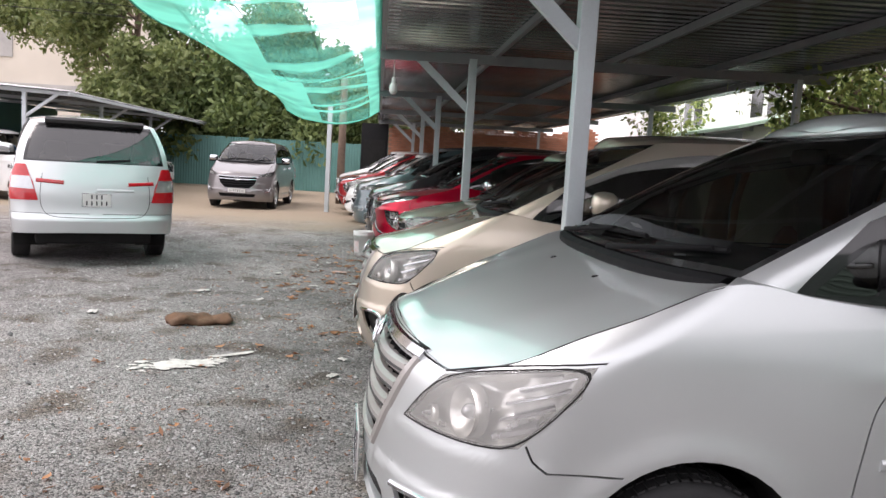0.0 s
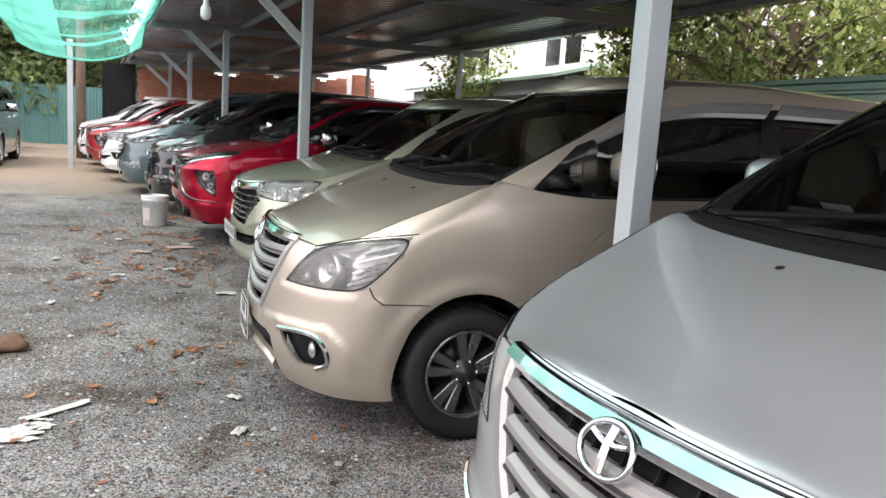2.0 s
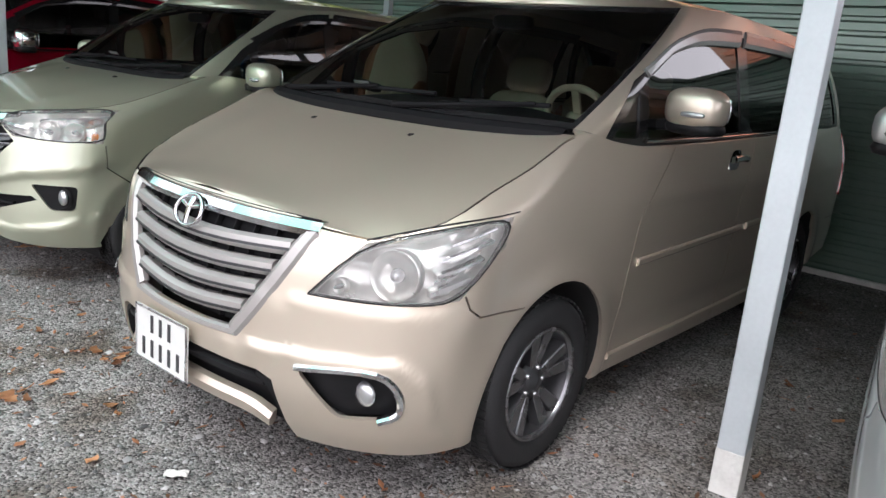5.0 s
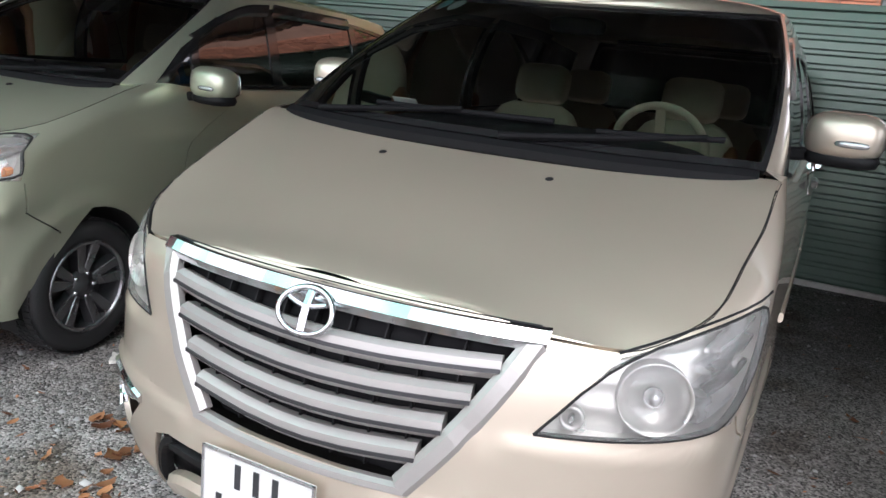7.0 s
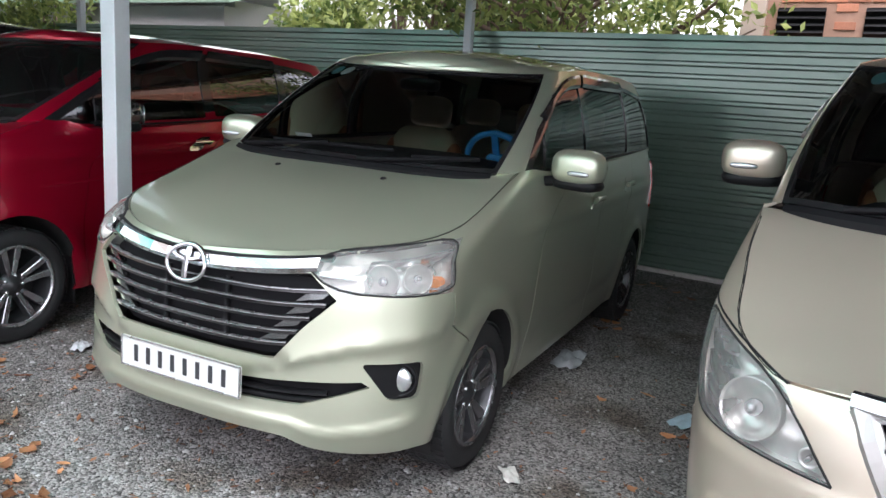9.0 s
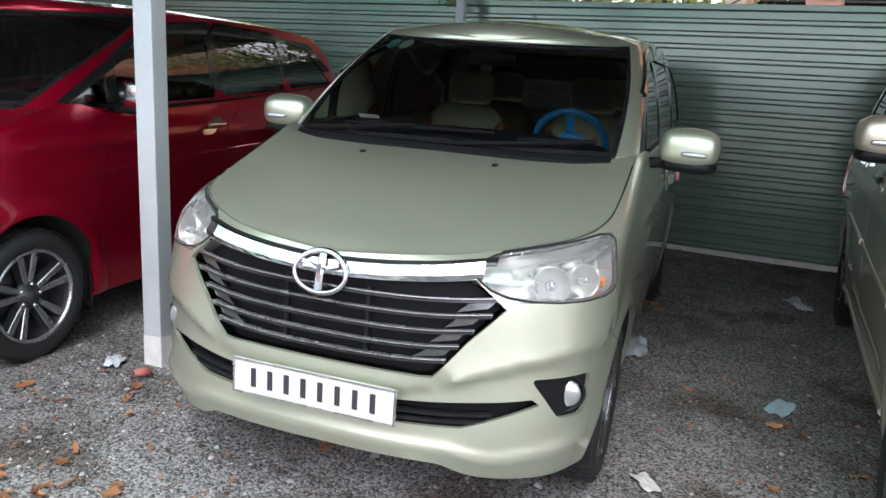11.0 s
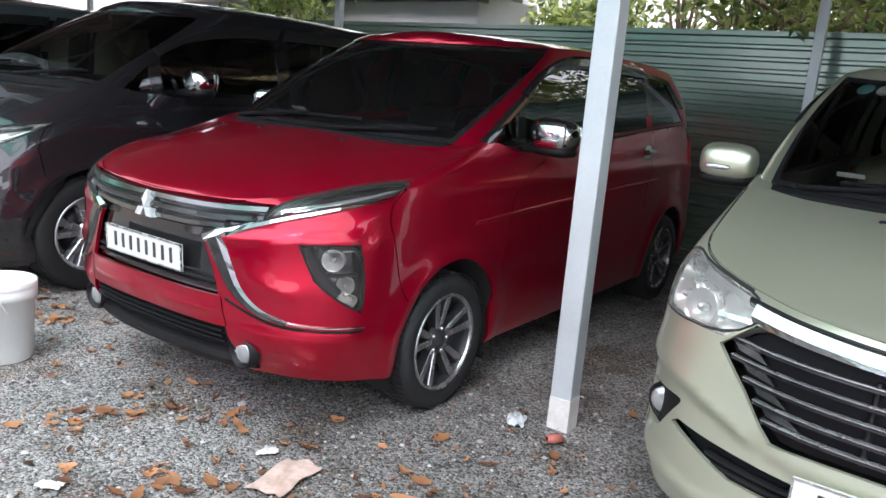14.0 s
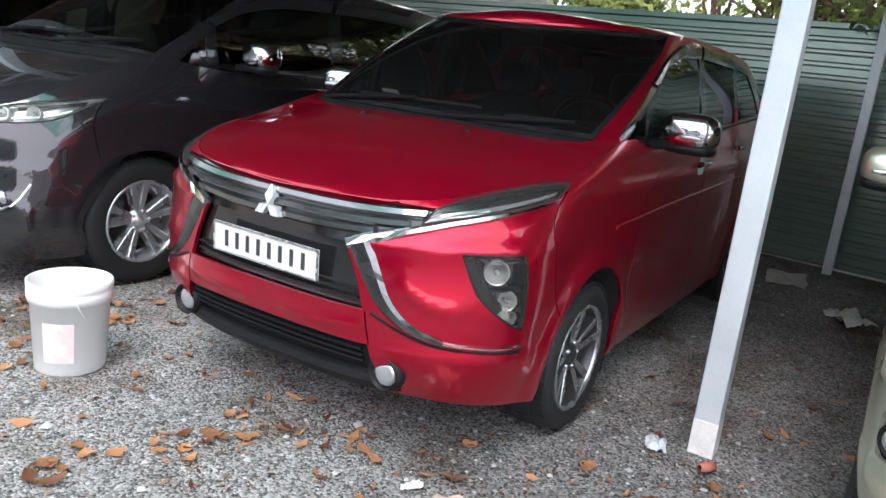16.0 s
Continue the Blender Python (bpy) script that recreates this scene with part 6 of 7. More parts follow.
def large_face(sh, cb, o, paint, rows, zt):
    g = part("grille", patch(sh, [(-0.52, 0.86), (-0.47, 0.70), (-0.33, 0.57), (0.33, 0.57), (0.47, 0.70), (0.52, 0.86)], -0.04, None), MESHBLACK, o, "wide black grille with bright bars")
    for z, w, th in ((0.87, 0.54, 0.03), (0.80, 0.50, 0.035), (0.72, 0.44, 0.02), (0.66, 0.40, 0.018)):
        part("slat", bar(sh, [(-w, z + 0.01), (0, z), (w, z + 0.01)], th, -0.035, 0.008), CHROME if z > 0.75 else BLACK, g)
    oval_badge(sh, g, 0.0, 0.83, 0.075, 0.052, 0.02)
    for sd in (1, -1):
        headlamp(sh, o, LARGE_LAMP, sd, [(0.74, 0.94, 0.04, 0.03), (0.87, 0.955, 0.036, 0.03)], depth=0.05, clear=LENS_CLEAR, trim=[([(0.62, 0.915), (0.95, 0.94), (1.08, 1.03)], 0.018, CHROME), ([(0.78, 0.98), (1.04, 1.025)], 0.016, BLACK)])
        f = part("fog_lamp_trim", patch(sh, rounded([(0.70, 0.50), (0.90, 0.48), (0.94, 0.60), (0.74, 0.60)], 0.02), -0.004, 0.006, 0.03, sd), BLACK, o, "fog lamp pod with chrome edge")
        p = sh.point(np.array([0.83]), np.array([0.545]), np.array([-0.02]))[0]
        part("fog_lamp", dome(0.02, 0.042, 0.042, Matrix.Translation((p[0], p[1] * sd, p[2])), 16, 8), LENSW, f)
        part("chrome_edge", bar(sh, [(0.69, 0.49), (0.90, 0.47), (0.95, 0.61)], 0.018, -0.01, 0.008, sd), CHROME, f)
        part("mud_flap", box(sh.spec["ax"] + 0.39, sd * 0.82 - 0.07, 0.16, sh.spec["ax"] + 0.41, sd * 0.82 + 0.06, 0.44, 0.006), BLACK, o)
    part("air_intake", patch(sh, [(-0.52, 0.42), (-0.46, 0.33), (0.46, 0.33), (0.52, 0.42)], -0.04, None), MESHBLACK, o, "dark lower air intake")
    p = sh.at(0.0, 0.5)
    plate(o, Matrix.Translation((p[0] - 0.014, 0.0, 0.50)), 0.47, 0.11, rows)
    A = sh.A
    for sd in (1, -1):
        part("tail_light", patch(sh, rounded([(A - 1.0, 0.80), (A - 0.55, 0.84), (A - 0.62, 1.12), (A - 0.9, 1.14)], 0.02), 0.012, -0.01, 0.04, sd), REDLENS, o, "red tail light")
    side_trim(cb, o, LARGE)


DULLGUARD = mat("dull_black_guard", (0.012, 0.012, 0.013), rough=0.5, var=0.2, scale=8, spec=0.2)
LARGE = dict(BROAD)
LARGE.update(name="large_minivan", spoke_mat=ALLOY, guard_mat=DULLGUARD, L=4.735, wr=0.362, arch=0.412, rim=0.237, rim_mat=ALLOY, hub_mat=ALLOY, spoke_w=(0.014, 0.021), face=large_face, nf=2.6, flare=0.016,
              ax=0.95, wb=2.75, warp=[(0.0, 0.0), (1.0, 1.0)], screen=(0.76, 0.85), w=[(0.20, 0.868), (0.28, 0.888), (0.42, 0.901), (0.60, 0.916), (0.84, 0.919), (1.0, 0.912), (1.10, 0.892), (1.20, 0.862), (1.28, 0.84)], xr=BROAD["xr"],
              zt=[(a, z + (0.06 if a < 0.75 else 0.055 if a < 0.95 else 0.04)) for a, z in ((0.0, 0.925), (0.35, 0.92), (0.58, 0.902), (0.70, 0.92), (0.80, 0.975), (0.89, 1.10), (1.0, 1.215), (1.08, 1.232), (1.35, 1.20), (1.7, 1.18), (3.5, 1.205), (4.4, 1.235), (5.83, 1.235))], xf=[(z + 0.06 * min(max((z - 0.5) / 0.3, 0), 1), x + NOSE) for z, x in BROAD["xf"]], D=[(0.20, 0.50), (0.42, 0.55), (0.62, 0.66), (0.80, 0.74), (0.95, 0.80), (1.26, 0.80)],
              hood_a=1.06, hood_line=0.74, hood=[(x + max(NOSE - x * 0.2, 0), z + 0.06 - 0.02 * max(1 - 4 * x, 0) - 0.02 * min(x, 1)) for x, z in BROAD["hood"]], belt=[(x, z + 0.04) for x, z in BROAD["belt"]], rail=[(x, z + 0.035) for x, z in BROAD["rail"]],
              base=(0.90, 0.40, 4.2, 0.815, 4.60, 0.30, 3.2), top=(1.74, 0.30, 2.8, 0.65, 4.36, 0.22, 3.0),
              window_band=[(x, z + 0.032) for x, z in BROAD["window_band"]], windows=[[(x, z + 0.032) for x, z in w] for w in BROAD["windows"]],
              guards=[[(x, z + 0.032) for x, z in g] for g in BROAD["guards"]], strip=[(x, z + 0.03) for x, z in BROAD["strip"]],
              holes=[[(-0.1, 0.57), (0.33, 0.57), (0.47, 0.70), (0.52, 0.865), (-0.1, 0.865)], LARGE_LAMP, [(-0.1, 0.42), (0.52, 0.42), (0.46, 0.33), (-0.1, 0.33)]],
              gaps=[[(1.10, 1.03), (1.13, 0.90), (1.24, 0.74)], [(0.0, 0.955), (0.58, 0.95), (0.70, 0.97)]] + BROAD["gaps"][2:],
              mirror=(1.62, 1.03, 1.335), mirror_mat=CHROME, front_glass=GLASS_DARK, steering=BLACK, steering_label="dark steering wheel")
DARK = car_paint("charcoal_paint", (0.020, 0.019, 0.022), 0.3, 0.25)
MAUVE = car_paint("warm_silver_paint", (0.21, 0.195, 0.195), 0.5, 0.35)
SLATE = car_paint("slate_paint", (0.11, 0.145, 0.155), 0.5, 0.32)
WHITECAR = car_paint("white_paint", (0.75, 0.75, 0.74), 0.0, 0.35)
charcoal = car(LARGE, "charcoal large minivan with bright silver wheels, under the carport", DARK, pose(-1.44, 13.86, 0, 0, 0, 4), (CREAM, BLACK), plate_rows=(8,))


def repaint(ob, m, old, fresh, label):
    """A copy of a car in another paint."""
    c = copy_thing(ob, m)
    c["label"] = label
    for p in c.children_recursive:
        if p.type == "MESH" and p.data.materials[0] == old:
            p.data = p.data.copy()
            p.data.materials[0] = fresh
    return c


def find(kind):
    return next(o for o in bpy.data.objects if o.parent is None and o.name == kind)


MAROON = car_paint("maroon_paint", (0.30, 0.01, 0.015), 0.3, 0.3)
repaint(charcoal, pose(-5.62, 20.6, 0, 0, 0, 93), DARK, MAUVE, "warm silver large minivan facing down the yard")
repaint(charcoal, pose(-6.85, 26.4, 0, 0, 0, 92), DARK, SILVER, "silver large minivan behind another at the yard's end")
repaint(charcoal, pose(-2.0, 16.55, 0, 0, 0, 5), DARK, SLATE, "slate grey large minivan in the carport row")
repaint(find("compact_minivan"), pose(-2.45, 18.9, 0, 0, 0, 6), SAGE, WHITECAR, "white compact minivan in the carport row")
repaint(find("crossover_minivan"), pose(-3.0, 21.3, 0, 0, 0, 6), RED, MAROON, "dark red crossover minivan far down the carport row")
repaint(find("compact_minivan"), pose(-3.35, 23.6, 0, 0, 0, 6), SAGE, WHITECAR, "white compact minivan near the row's far end")
repaint(charcoal, pose(-3.7, 26.0, 0, 0, 0, 6), DARK, WHITECAR, "white large minivan at the row's far end")
repaint(charcoal, pose(-10.6, 27.5, 0, 0, 0, 175), DARK, SLATE, "grey large minivan under the opposite shed")
repaint(find("compact_minivan"), pose(-10.9, 30.2, 0, 0, 0, 175), SAGE, SILVER, "silver compact minivan under the opposite shed")
repaint(find("compact_minivan"), pose(-9.6, 19.6, 0, 0, 0, 175), SAGE, WHITECAR, "white compact minivan under the opposite shed")


# ---- what stands round the yard ----
def leaf_cloud(name, centres, radii, count, size, material, parent, seed, droop=0.4):
    """Many small folded leaves in clumps."""
    rng = np.random.RandomState(seed)
    k = rng.randint(0, len(centres), count)
    c = np.array(centres)[k]
    r = np.array(radii)[k]
    d = rng.normal(size=(count, 3))
    d /= np.linalg.norm(d, axis=1, keepdims=True)
    p = c + d * (r * rng.uniform(0.25, 1.0, count) ** 0.6)[:, None]
    ax = rng.normal(size=(count, 3)) + np.array([0, 0, -droop])
    ax /= np.linalg.norm(ax, axis=1, keepdims=True)
    sd = np.cross(ax, rng.normal(size=(count, 3)))
    sd /= np.linalg.norm(sd, axis=1, keepdims=True) + 1e-9
    up = np.cross(ax, sd)
    s = size * rng.uniform(0.6, 1.4, count)[:, None]
    v = np.stack([p, p + ax * s * 0.5 + sd * s * 0.24 + up * s * 0.06, p + ax * s, p + ax * s * 0.5 - sd * s * 0.24 + up * s * 0.06], 1).reshape(-1, 3)
    f = np.arange(count * 4).reshape(-1, 4)
    return raw_mesh(name, v.tolist(), f.tolist(), material, parent)


def limb(bm, a, b, r0, r1, bend=0.15, n=5, sides=7, seed=0):
    rng = random.Random(seed)
    a, b = Vector(a), Vector(b)
    off = Vector((rng.uniform(-1, 1), rng.uniform(-1, 1), rng.uniform(-0.3, 0.6))) * (b - a).length * bend
    rings = []
    for i in range(n + 1):
        t = i / n
        p = a.lerp(b, t) + off * (4 * t * (1 - t))
        r = r0 + (r1 - r0) * t
        q = (b - a).to_track_quat("Z", "X").to_matrix()
        rings.append([bm.verts.new(p + q @ Vector((math.cos(u) * r, math.sin(u) * r, 0))) for u in [2 * math.pi * k / sides for k in range(sides)]])
    for x, y in zip(rings, rings[1:]):
        for k in range(sides):
            bm.faces.new((x[k], x[(k + 1) % sides], y[(k + 1) % sides], y[k])).smooth = True


def tree(label, x, y, h, spread, leaf, count, size, material, seed, trunk=0.2, low=0.35, stems=1):
    rng = random.Random(seed)
    o = thing("tree", label, "tree", pose(x, y, 0), group="trees behind the yard")
    bm = bmesh.new()
    tips = []
    for s in range(stems):
        bx, by = (rng.uniform(-0.5, 0.5), rng.uniform(-0.8, 0.8)) if stems > 1 else (0, 0)
        top = Vector((bx + rng.uniform(-0.4, 0.4), by + rng.uniform(-0.4, 0.4), h * 0.55))
        limb(bm, (bx, by, -0.1), top, trunk, trunk * 0.55, 0.06, 6, 9, seed + s)
        for k in range(9):
            t = rng.uniform(low, 1.0)
            a = Vector((bx, by, 0)).lerp(top, t)
            an = rng.uniform(0, 2 * math.pi)
            b = a + Vector((math.cos(an) * spread[0] * rng.uniform(0.5, 0.95), math.sin(an) * spread[1] * rng.uniform(0.5, 0.95), h * rng.uniform(0.05, 0.42)))
            limb(bm, a, b, trunk * 0.35, trunk * 0.08, 0.12, 5, 6, seed * 7 + k)
            for q in (0.55, 0.8, 1.0):
                tips.append(a.lerp(b, q) + Vector((rng.uniform(-0.4, 0.4), rng.uniform(-0.4, 0.4), rng.uniform(-0.3, 0.3))))
    part("trunk", bm, BARK, o)
    leaf_cloud("crown", [tuple(p) for p in tips], [leaf * rng.uniform(0.6, 1.15) for _ in tips], count, size, material, o, seed)
    return o


# trees at the far end and behind the fence
for i, (x, y, h, sx, mt) in enumerate(((-17, 42, 16, 5.0, LEAFO), (-12.5, 40, 12, 4.6, LEAFD), (-8.6, 38.5, 10.5, 4.2, LEAFD), (-5.2, 37.5, 8.5, 3.6, LEAFD), (-22, 46, 17, 5.0, LEAFO), (-1.5, 40, 8.5, 3.5, LEAFD), (-10.5, 36.8, 6.0, 3.2, LEAFD), (-6.8, 36.3, 5.0, 2.6, LEAFD), (-14, 38, 8.5, 3.4, LEAFO))):
    tree("tall leafy broadleaf tree beyond the far green fence", x, y, h, (sx, sx), sx * 0.36, 15000, 0.34, mt, 11 + i, 0.26, 0.12)
tree("multi-stemmed tree with bright drooping foliage behind the metal fence", 6.6, 10.6, 5.6, (1.9, 3.0), 0.62, 15000, 0.12, LEAF, 5, 0.11, 0.3, stems=5)
tree("small leafy tree behind the metal fence", 5.3, 17.9, 4.2, (0.9, 1.2), 0.45, 3500, 0.12, LEAF, 8, 0.07, 0.55)
tree("bushy yellow-green tree behind the metal fence", 6.3, 13.9, 4.4, (0.7, 0.9), 0.5, 5000, 0.12, LEAF, 9, 0.08, 0.4)
hb = bmesh.new()
rg = random.Random(3)
for k in range(26):                          # hanging dry creepers round the stems
    x, y = 6.1 + rg.uniform(-0.1, 0.5), 11.4 + rg.uniform(-1.1, 1.1)
    limb(hb, (x, y, 1.6), (x + rg.uniform(-0.2, 0.2), y + rg.uniform(-0.4, 0.4), rg.uniform(3.0, 4.4)), 0.025, 0.012, 0.1, 4, 5, k)
tagged(mesh_ob("dry_creeper", hb, BARK), "tangle of dry brown creeper stems on a tree", "creeper", kind="stuff")


def sheet_fence(name, a, b, h, label, material):
    """A plain ribbed sheet fence between two points."""
    a, b = Vector((*a, 0)), Vector((*b, 0))
    d = b - a
    n = int(d.length / 0.12)
    nrm = Vector((-d.y, d.x, 0)).normalized()
    v, f = [], []
    for i in range(n * 2 + 1):
        p = a + d * (i / (n * 2)) + nrm * (0.02 if i % 2 else 0)
        v += [(p.x, p.y, -0.05), (p.x, p.y, h), (p.x - nrm.x * 0.004, p.y - nrm.y * 0.004, h), (p.x - nrm.x * 0.004, p.y - nrm.y * 0.004, -0.05)]
    for i in range(n * 2):
        q, r = 4 * i, 4 * i + 4
        f += [(q, r, r + 1, q + 1), (q + 1, r + 1, r + 2, q + 2), (q + 2, r + 2, r + 3, q + 3)]
    ob = raw_mesh(name, v, f, material)
    return tagged(ob, label, "fence", kind="structure")


TEAL = mat("teal_sheet", (0.10, 0.24, 0.22), rough=0.5, var=0.25, scale=0.6)
sheet_fence("wall_far_fence", (-20, 35.2), (-2.5, 34.0), 2.2, "dull teal ribbed sheet fence at the yard's end", TEAL)


def house(name, label, x0, y0, x1, y1, h, material, windows, base=None):
    """A building block with walls, recessed windows and a flat roof."""
    o = thing(name, label, "building", kind="structure")
    w = 0.22
    part("wall", box(x0, y0, 0, x0 + w, y1, h), material, o)
    part("wall", box(x1 - w, y0, 0, x1, y1, h), material, o)
    part("wall", box(x0 + w, y0, 0, x1 - w, y0 + w, h), material, o)
    part("wall", box(x0 + w, y1 - w, 0, x1 - w, y1, h), material, o)
    part("flat_roof", box(x0 - 0.15, y0 - 0.15, h, x1 + 0.15, y1 + 0.15, h + 0.2, 0.02), GREYWALL, o)
    return o


# white building behind the fence, with dark windows and a low lean-to
wb = house("white_building", "white plastered building with dark windows behind the fence", 7.0, 15.2, 14, 31, 8.5, WHITEWALL, ())
for yy in (16.4, 17.35, 21.5, 22.45):
    fr = part("window", box(6.94, yy, 2.95, 7.0, yy + 0.8, 4.35), WHITEP, wb, "white framed dark window")
    part("pane", box(6.925, yy + 0.07, 3.02, 6.945, yy + 0.73, 4.28), BLACKGLOSS, fr)
lt = thing("lean_to", "low grey lean-to with a pale green sheet roof", "shed", kind="structure")
part("wall", box(5.6, 14.9, 0, 5.8, 24, 2.5), GREYWALL, lt)
part("wall", box(5.8, 14.9, 0, 6.95, 15.1, 2.6), GREYWALL, lt)
MINT = mat("mint_sheet", (0.45, 0.62, 0.50), rough=0.4, metal=0.1, var=0.1, scale=1)
rm_ = bmesh.new()
add_box(rm_, 0, 14.6, -0.03, 1.6, 24.3, 0.03, 0, Matrix.Translation((5.4, 0, 2.55)) @ Matrix.Rotation(radians(-14), 4, "Y"))
part("sheet_roof", rm_, MINT, lt, "pale green sheet roof")
part("drain_pipe", lathe([(0.0, 0), (0.05, 0), (0.05, 4.6), (0.0, 4.6)], 12, Matrix.Translation((6.2, 14.0, 0)) @ Matrix.Rotation(radians(90), 4, "X")), WHITEP, lt)

# far building on the other side
CONC = mat("beige_concrete", (0.62, 0.57, 0.50), rough=0.85, var=0.12, scale=0.25)
fb = house("concrete_building", "tall beige concrete building beyond the trees", -52, 62, -30, 80, 26, CONC, ())
for i in range(4):
    part("floor_band", box(-52.1, 61.85, 5.5 + i * 5.5, -29.9, 62.0, 6.0 + i * 5.5), GREYWALL, fb)
part("corner_pier", box(-40.5, 61.6, 0, -39.5, 62.0, 26), CONC, fb)
for i in range(3):
    for j in range(3):
        part("window", box(-50 + j * 6.5, 61.9, 8 + i * 5.5, -48 + j * 6.5, 62.05, 10 + i * 5.5), GREYWALL, fb)
for i in range(5):                           # overhead cables
    cbm = bmesh.new()
    limb(cbm, (-40, 30, 7.3 + 0.32 * i), (-13, 32, 6.7 + 0.35 * i + 0.1 * (i % 2)), 0.014, 0.014, 0.0, 8, 5)
    tagged(mesh_ob("cable", cbm, BLACK), "thin black overhead cable beyond the shed", "cable", group="overhead cables", kind="structure")


# opposite shed
def build_shed():
    s = thing("opposite_shed", "low open shed with a dark sheet roof on steel posts", "shed", pose(-9.6, 19.5, 0, 0, 0, 5.3), kind="structure")
    prof, y = [], 0.0
    while y < 17:
        prof += [(y, 0), (y + 0.10, 0), (y + 0.125, 0.03), (y + 0.165, 0.03)]
        y += 0.19
    v, f = [], []
    for yy, hh in prof:
        for x, z in ((0, 2.78), (-7, 3.05)):
            v += [(x, yy, z + hh), (x, yy, z + hh + 0.003)]
    for i in range(len(prof) - 1):
        a, b = 4 * i, 4 * i + 4
        f += [(a, b, b + 2, a + 2), (a + 1, a + 3, b + 3, b + 1), (a, a + 1, b + 1, b)]
    raw_mesh("sheet_roof", v, f, ROOFM, s)
    for yy in (0.3, 5.8, 11.3, 16.8):
        part("post", box(-1.25, yy - 0.05, 0, -1.15, yy + 0.05, 2.72, 0.006), GALV, s)
        part("brace", beam((-1.2, yy, 2.1), (-0.4, yy, 2.70), 0.05, 0.08), GALV, s)
        part("rafter", beam((0, yy, 2.72), (-7, yy, 2.98), 0.06, 0.1), GALV, s)
    part("eave_beam", beam((0, 0, 2.72), (0, 17, 2.72), 0.05, 0.08), GALV, s)
    part("rear_wall", box(-7.1, 0, 0, -7.0, 17, 3.0), TEAL, s)


build_shed()


# brick house behind the fence: bricks of their own above the fence line
def build_brick_house():
    o = thing("brick_house", "unplastered hollow red brick house wall with dark louvred vents", "building", kind="structure")
    part("wall", box(7.05, 3.6, 0, 7.25, 8.0, 4.0), MORTAR, o)
    part("corner_column", box(6.98, 8.0, 0, 7.28, 8.25, 4.0, 0.01), mat_pink, o, "pale concrete corner column")
    vents = [(7.40, 7.88, 2.36, 2.66), (5.9, 7.02, 2.36, 2.66)]
    me = box(0, 0, 0, 0.03, 0.205, 0.082, 0.004)
    mesh = bpy.data.meshes.new("brick")
    me.to_mesh(mesh)
    me.free()
    mesh.materials.append(BRICKM)
    rg = random.Random(2)
    n = 0
    for r in range(13):
        z = 2.05 + r * 0.095
        y = 7.98 - (0.11 if r % 2 else 0)
        while y > 3.9 and n < 300:
            y -= 0.22
            if any(a - 0.2 < y < b and c - 0.085 < z < d for a, b, c, d in vents):
                continue
            b_ = new("brick", mesh)
            b_.parent = o
            b_.matrix_basis = pose(7.03 + rg.uniform(-0.004, 0.004), y, z, rg.uniform(-1, 1), 0, rg.uniform(-1, 1))
            n += 1
    for a, b, c, d in vents:
        v = part("vent", box(7.03, a, c, 7.06, b, d), DARKGAP, o, "dark louvred vent")
        for k in range(4):
            part("louvre", box(0, a, -0.012, 0.07, b, 0.012, 0, Matrix.Translation((6.98, 0, c + 0.04 + k * 0.075)) @ Matrix.Rotation(radians(35), 4, "Y")), BLACK, v)


mat_pink = mat("pale_concrete", (0.62, 0.50, 0.42), rough=0.9, var=0.15, scale=3)
build_brick_house()


# end wall of the carport: broken brick top
def build_end_wall():
    o = thing("wall_end", "old red brick end wall with a broken uneven top", "wall", kind="structure")
    part("core", box(-2.2, 28.1, 0, 5.4, 28.3, 2.7), MORTAR, o)
    v, f = [], []
    rg = random.Random(6)
    for r in range(46):
        z = r * 0.078
        x = -2.2 + (0.11 if r % 2 else 0)
        while x < 5.2:
            top = 2.75 + 0.35 * noise.noise(Vector((x * 0.7, 0, 1.3))) + (0.25 if x > 2.2 else 0) + 0.15 * noise.noise(Vector((x * 3, 0, 7)))
            if z < top:
                dy = rg.uniform(-0.008, 0.008)
                b = len(v)
                v += [(x + i * 0.205, 28.06 + dy + j * 0.2, z + k * 0.068) for k in (0, 1) for j in (0, 1) for i in (0, 1)]
                f += [(b, b + 1, b + 5, b + 4), (b + 4, b + 5, b + 7, b + 6), (b, b + 4, b + 6, b + 2), (b + 1, b + 3, b + 7, b + 5), (b + 2, b + 6, b + 7, b + 3)]
            x += 0.22
    tagged(raw_mesh("bricks", v, f, BRICKI, o), kind="stuff")
    part("white_pipe", box(4.4, 27.9, 0, 4.55, 28.05, 3.3, 0.01), WHITEP, o)
    # near-black wall and door: the far end's shade is put into their colour
    d = thing("wall_dark", "grey block wall at the carport's far end, its shade put into a near-black colour", "wall", kind="structure")
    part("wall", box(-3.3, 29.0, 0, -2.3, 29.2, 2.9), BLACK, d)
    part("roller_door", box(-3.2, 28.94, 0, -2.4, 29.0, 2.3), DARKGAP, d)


BRICKI = leaf_mat("brick_mix", (0.50, 0.20, 0.11), (0.62, 0.29, 0.18))
build_end_wall()


# ---- shade net, lamp, bucket ----
HEMM = mat("net_hem", (0.06, 0.45, 0.33), rough=0.8, var=0.2, scale=12)


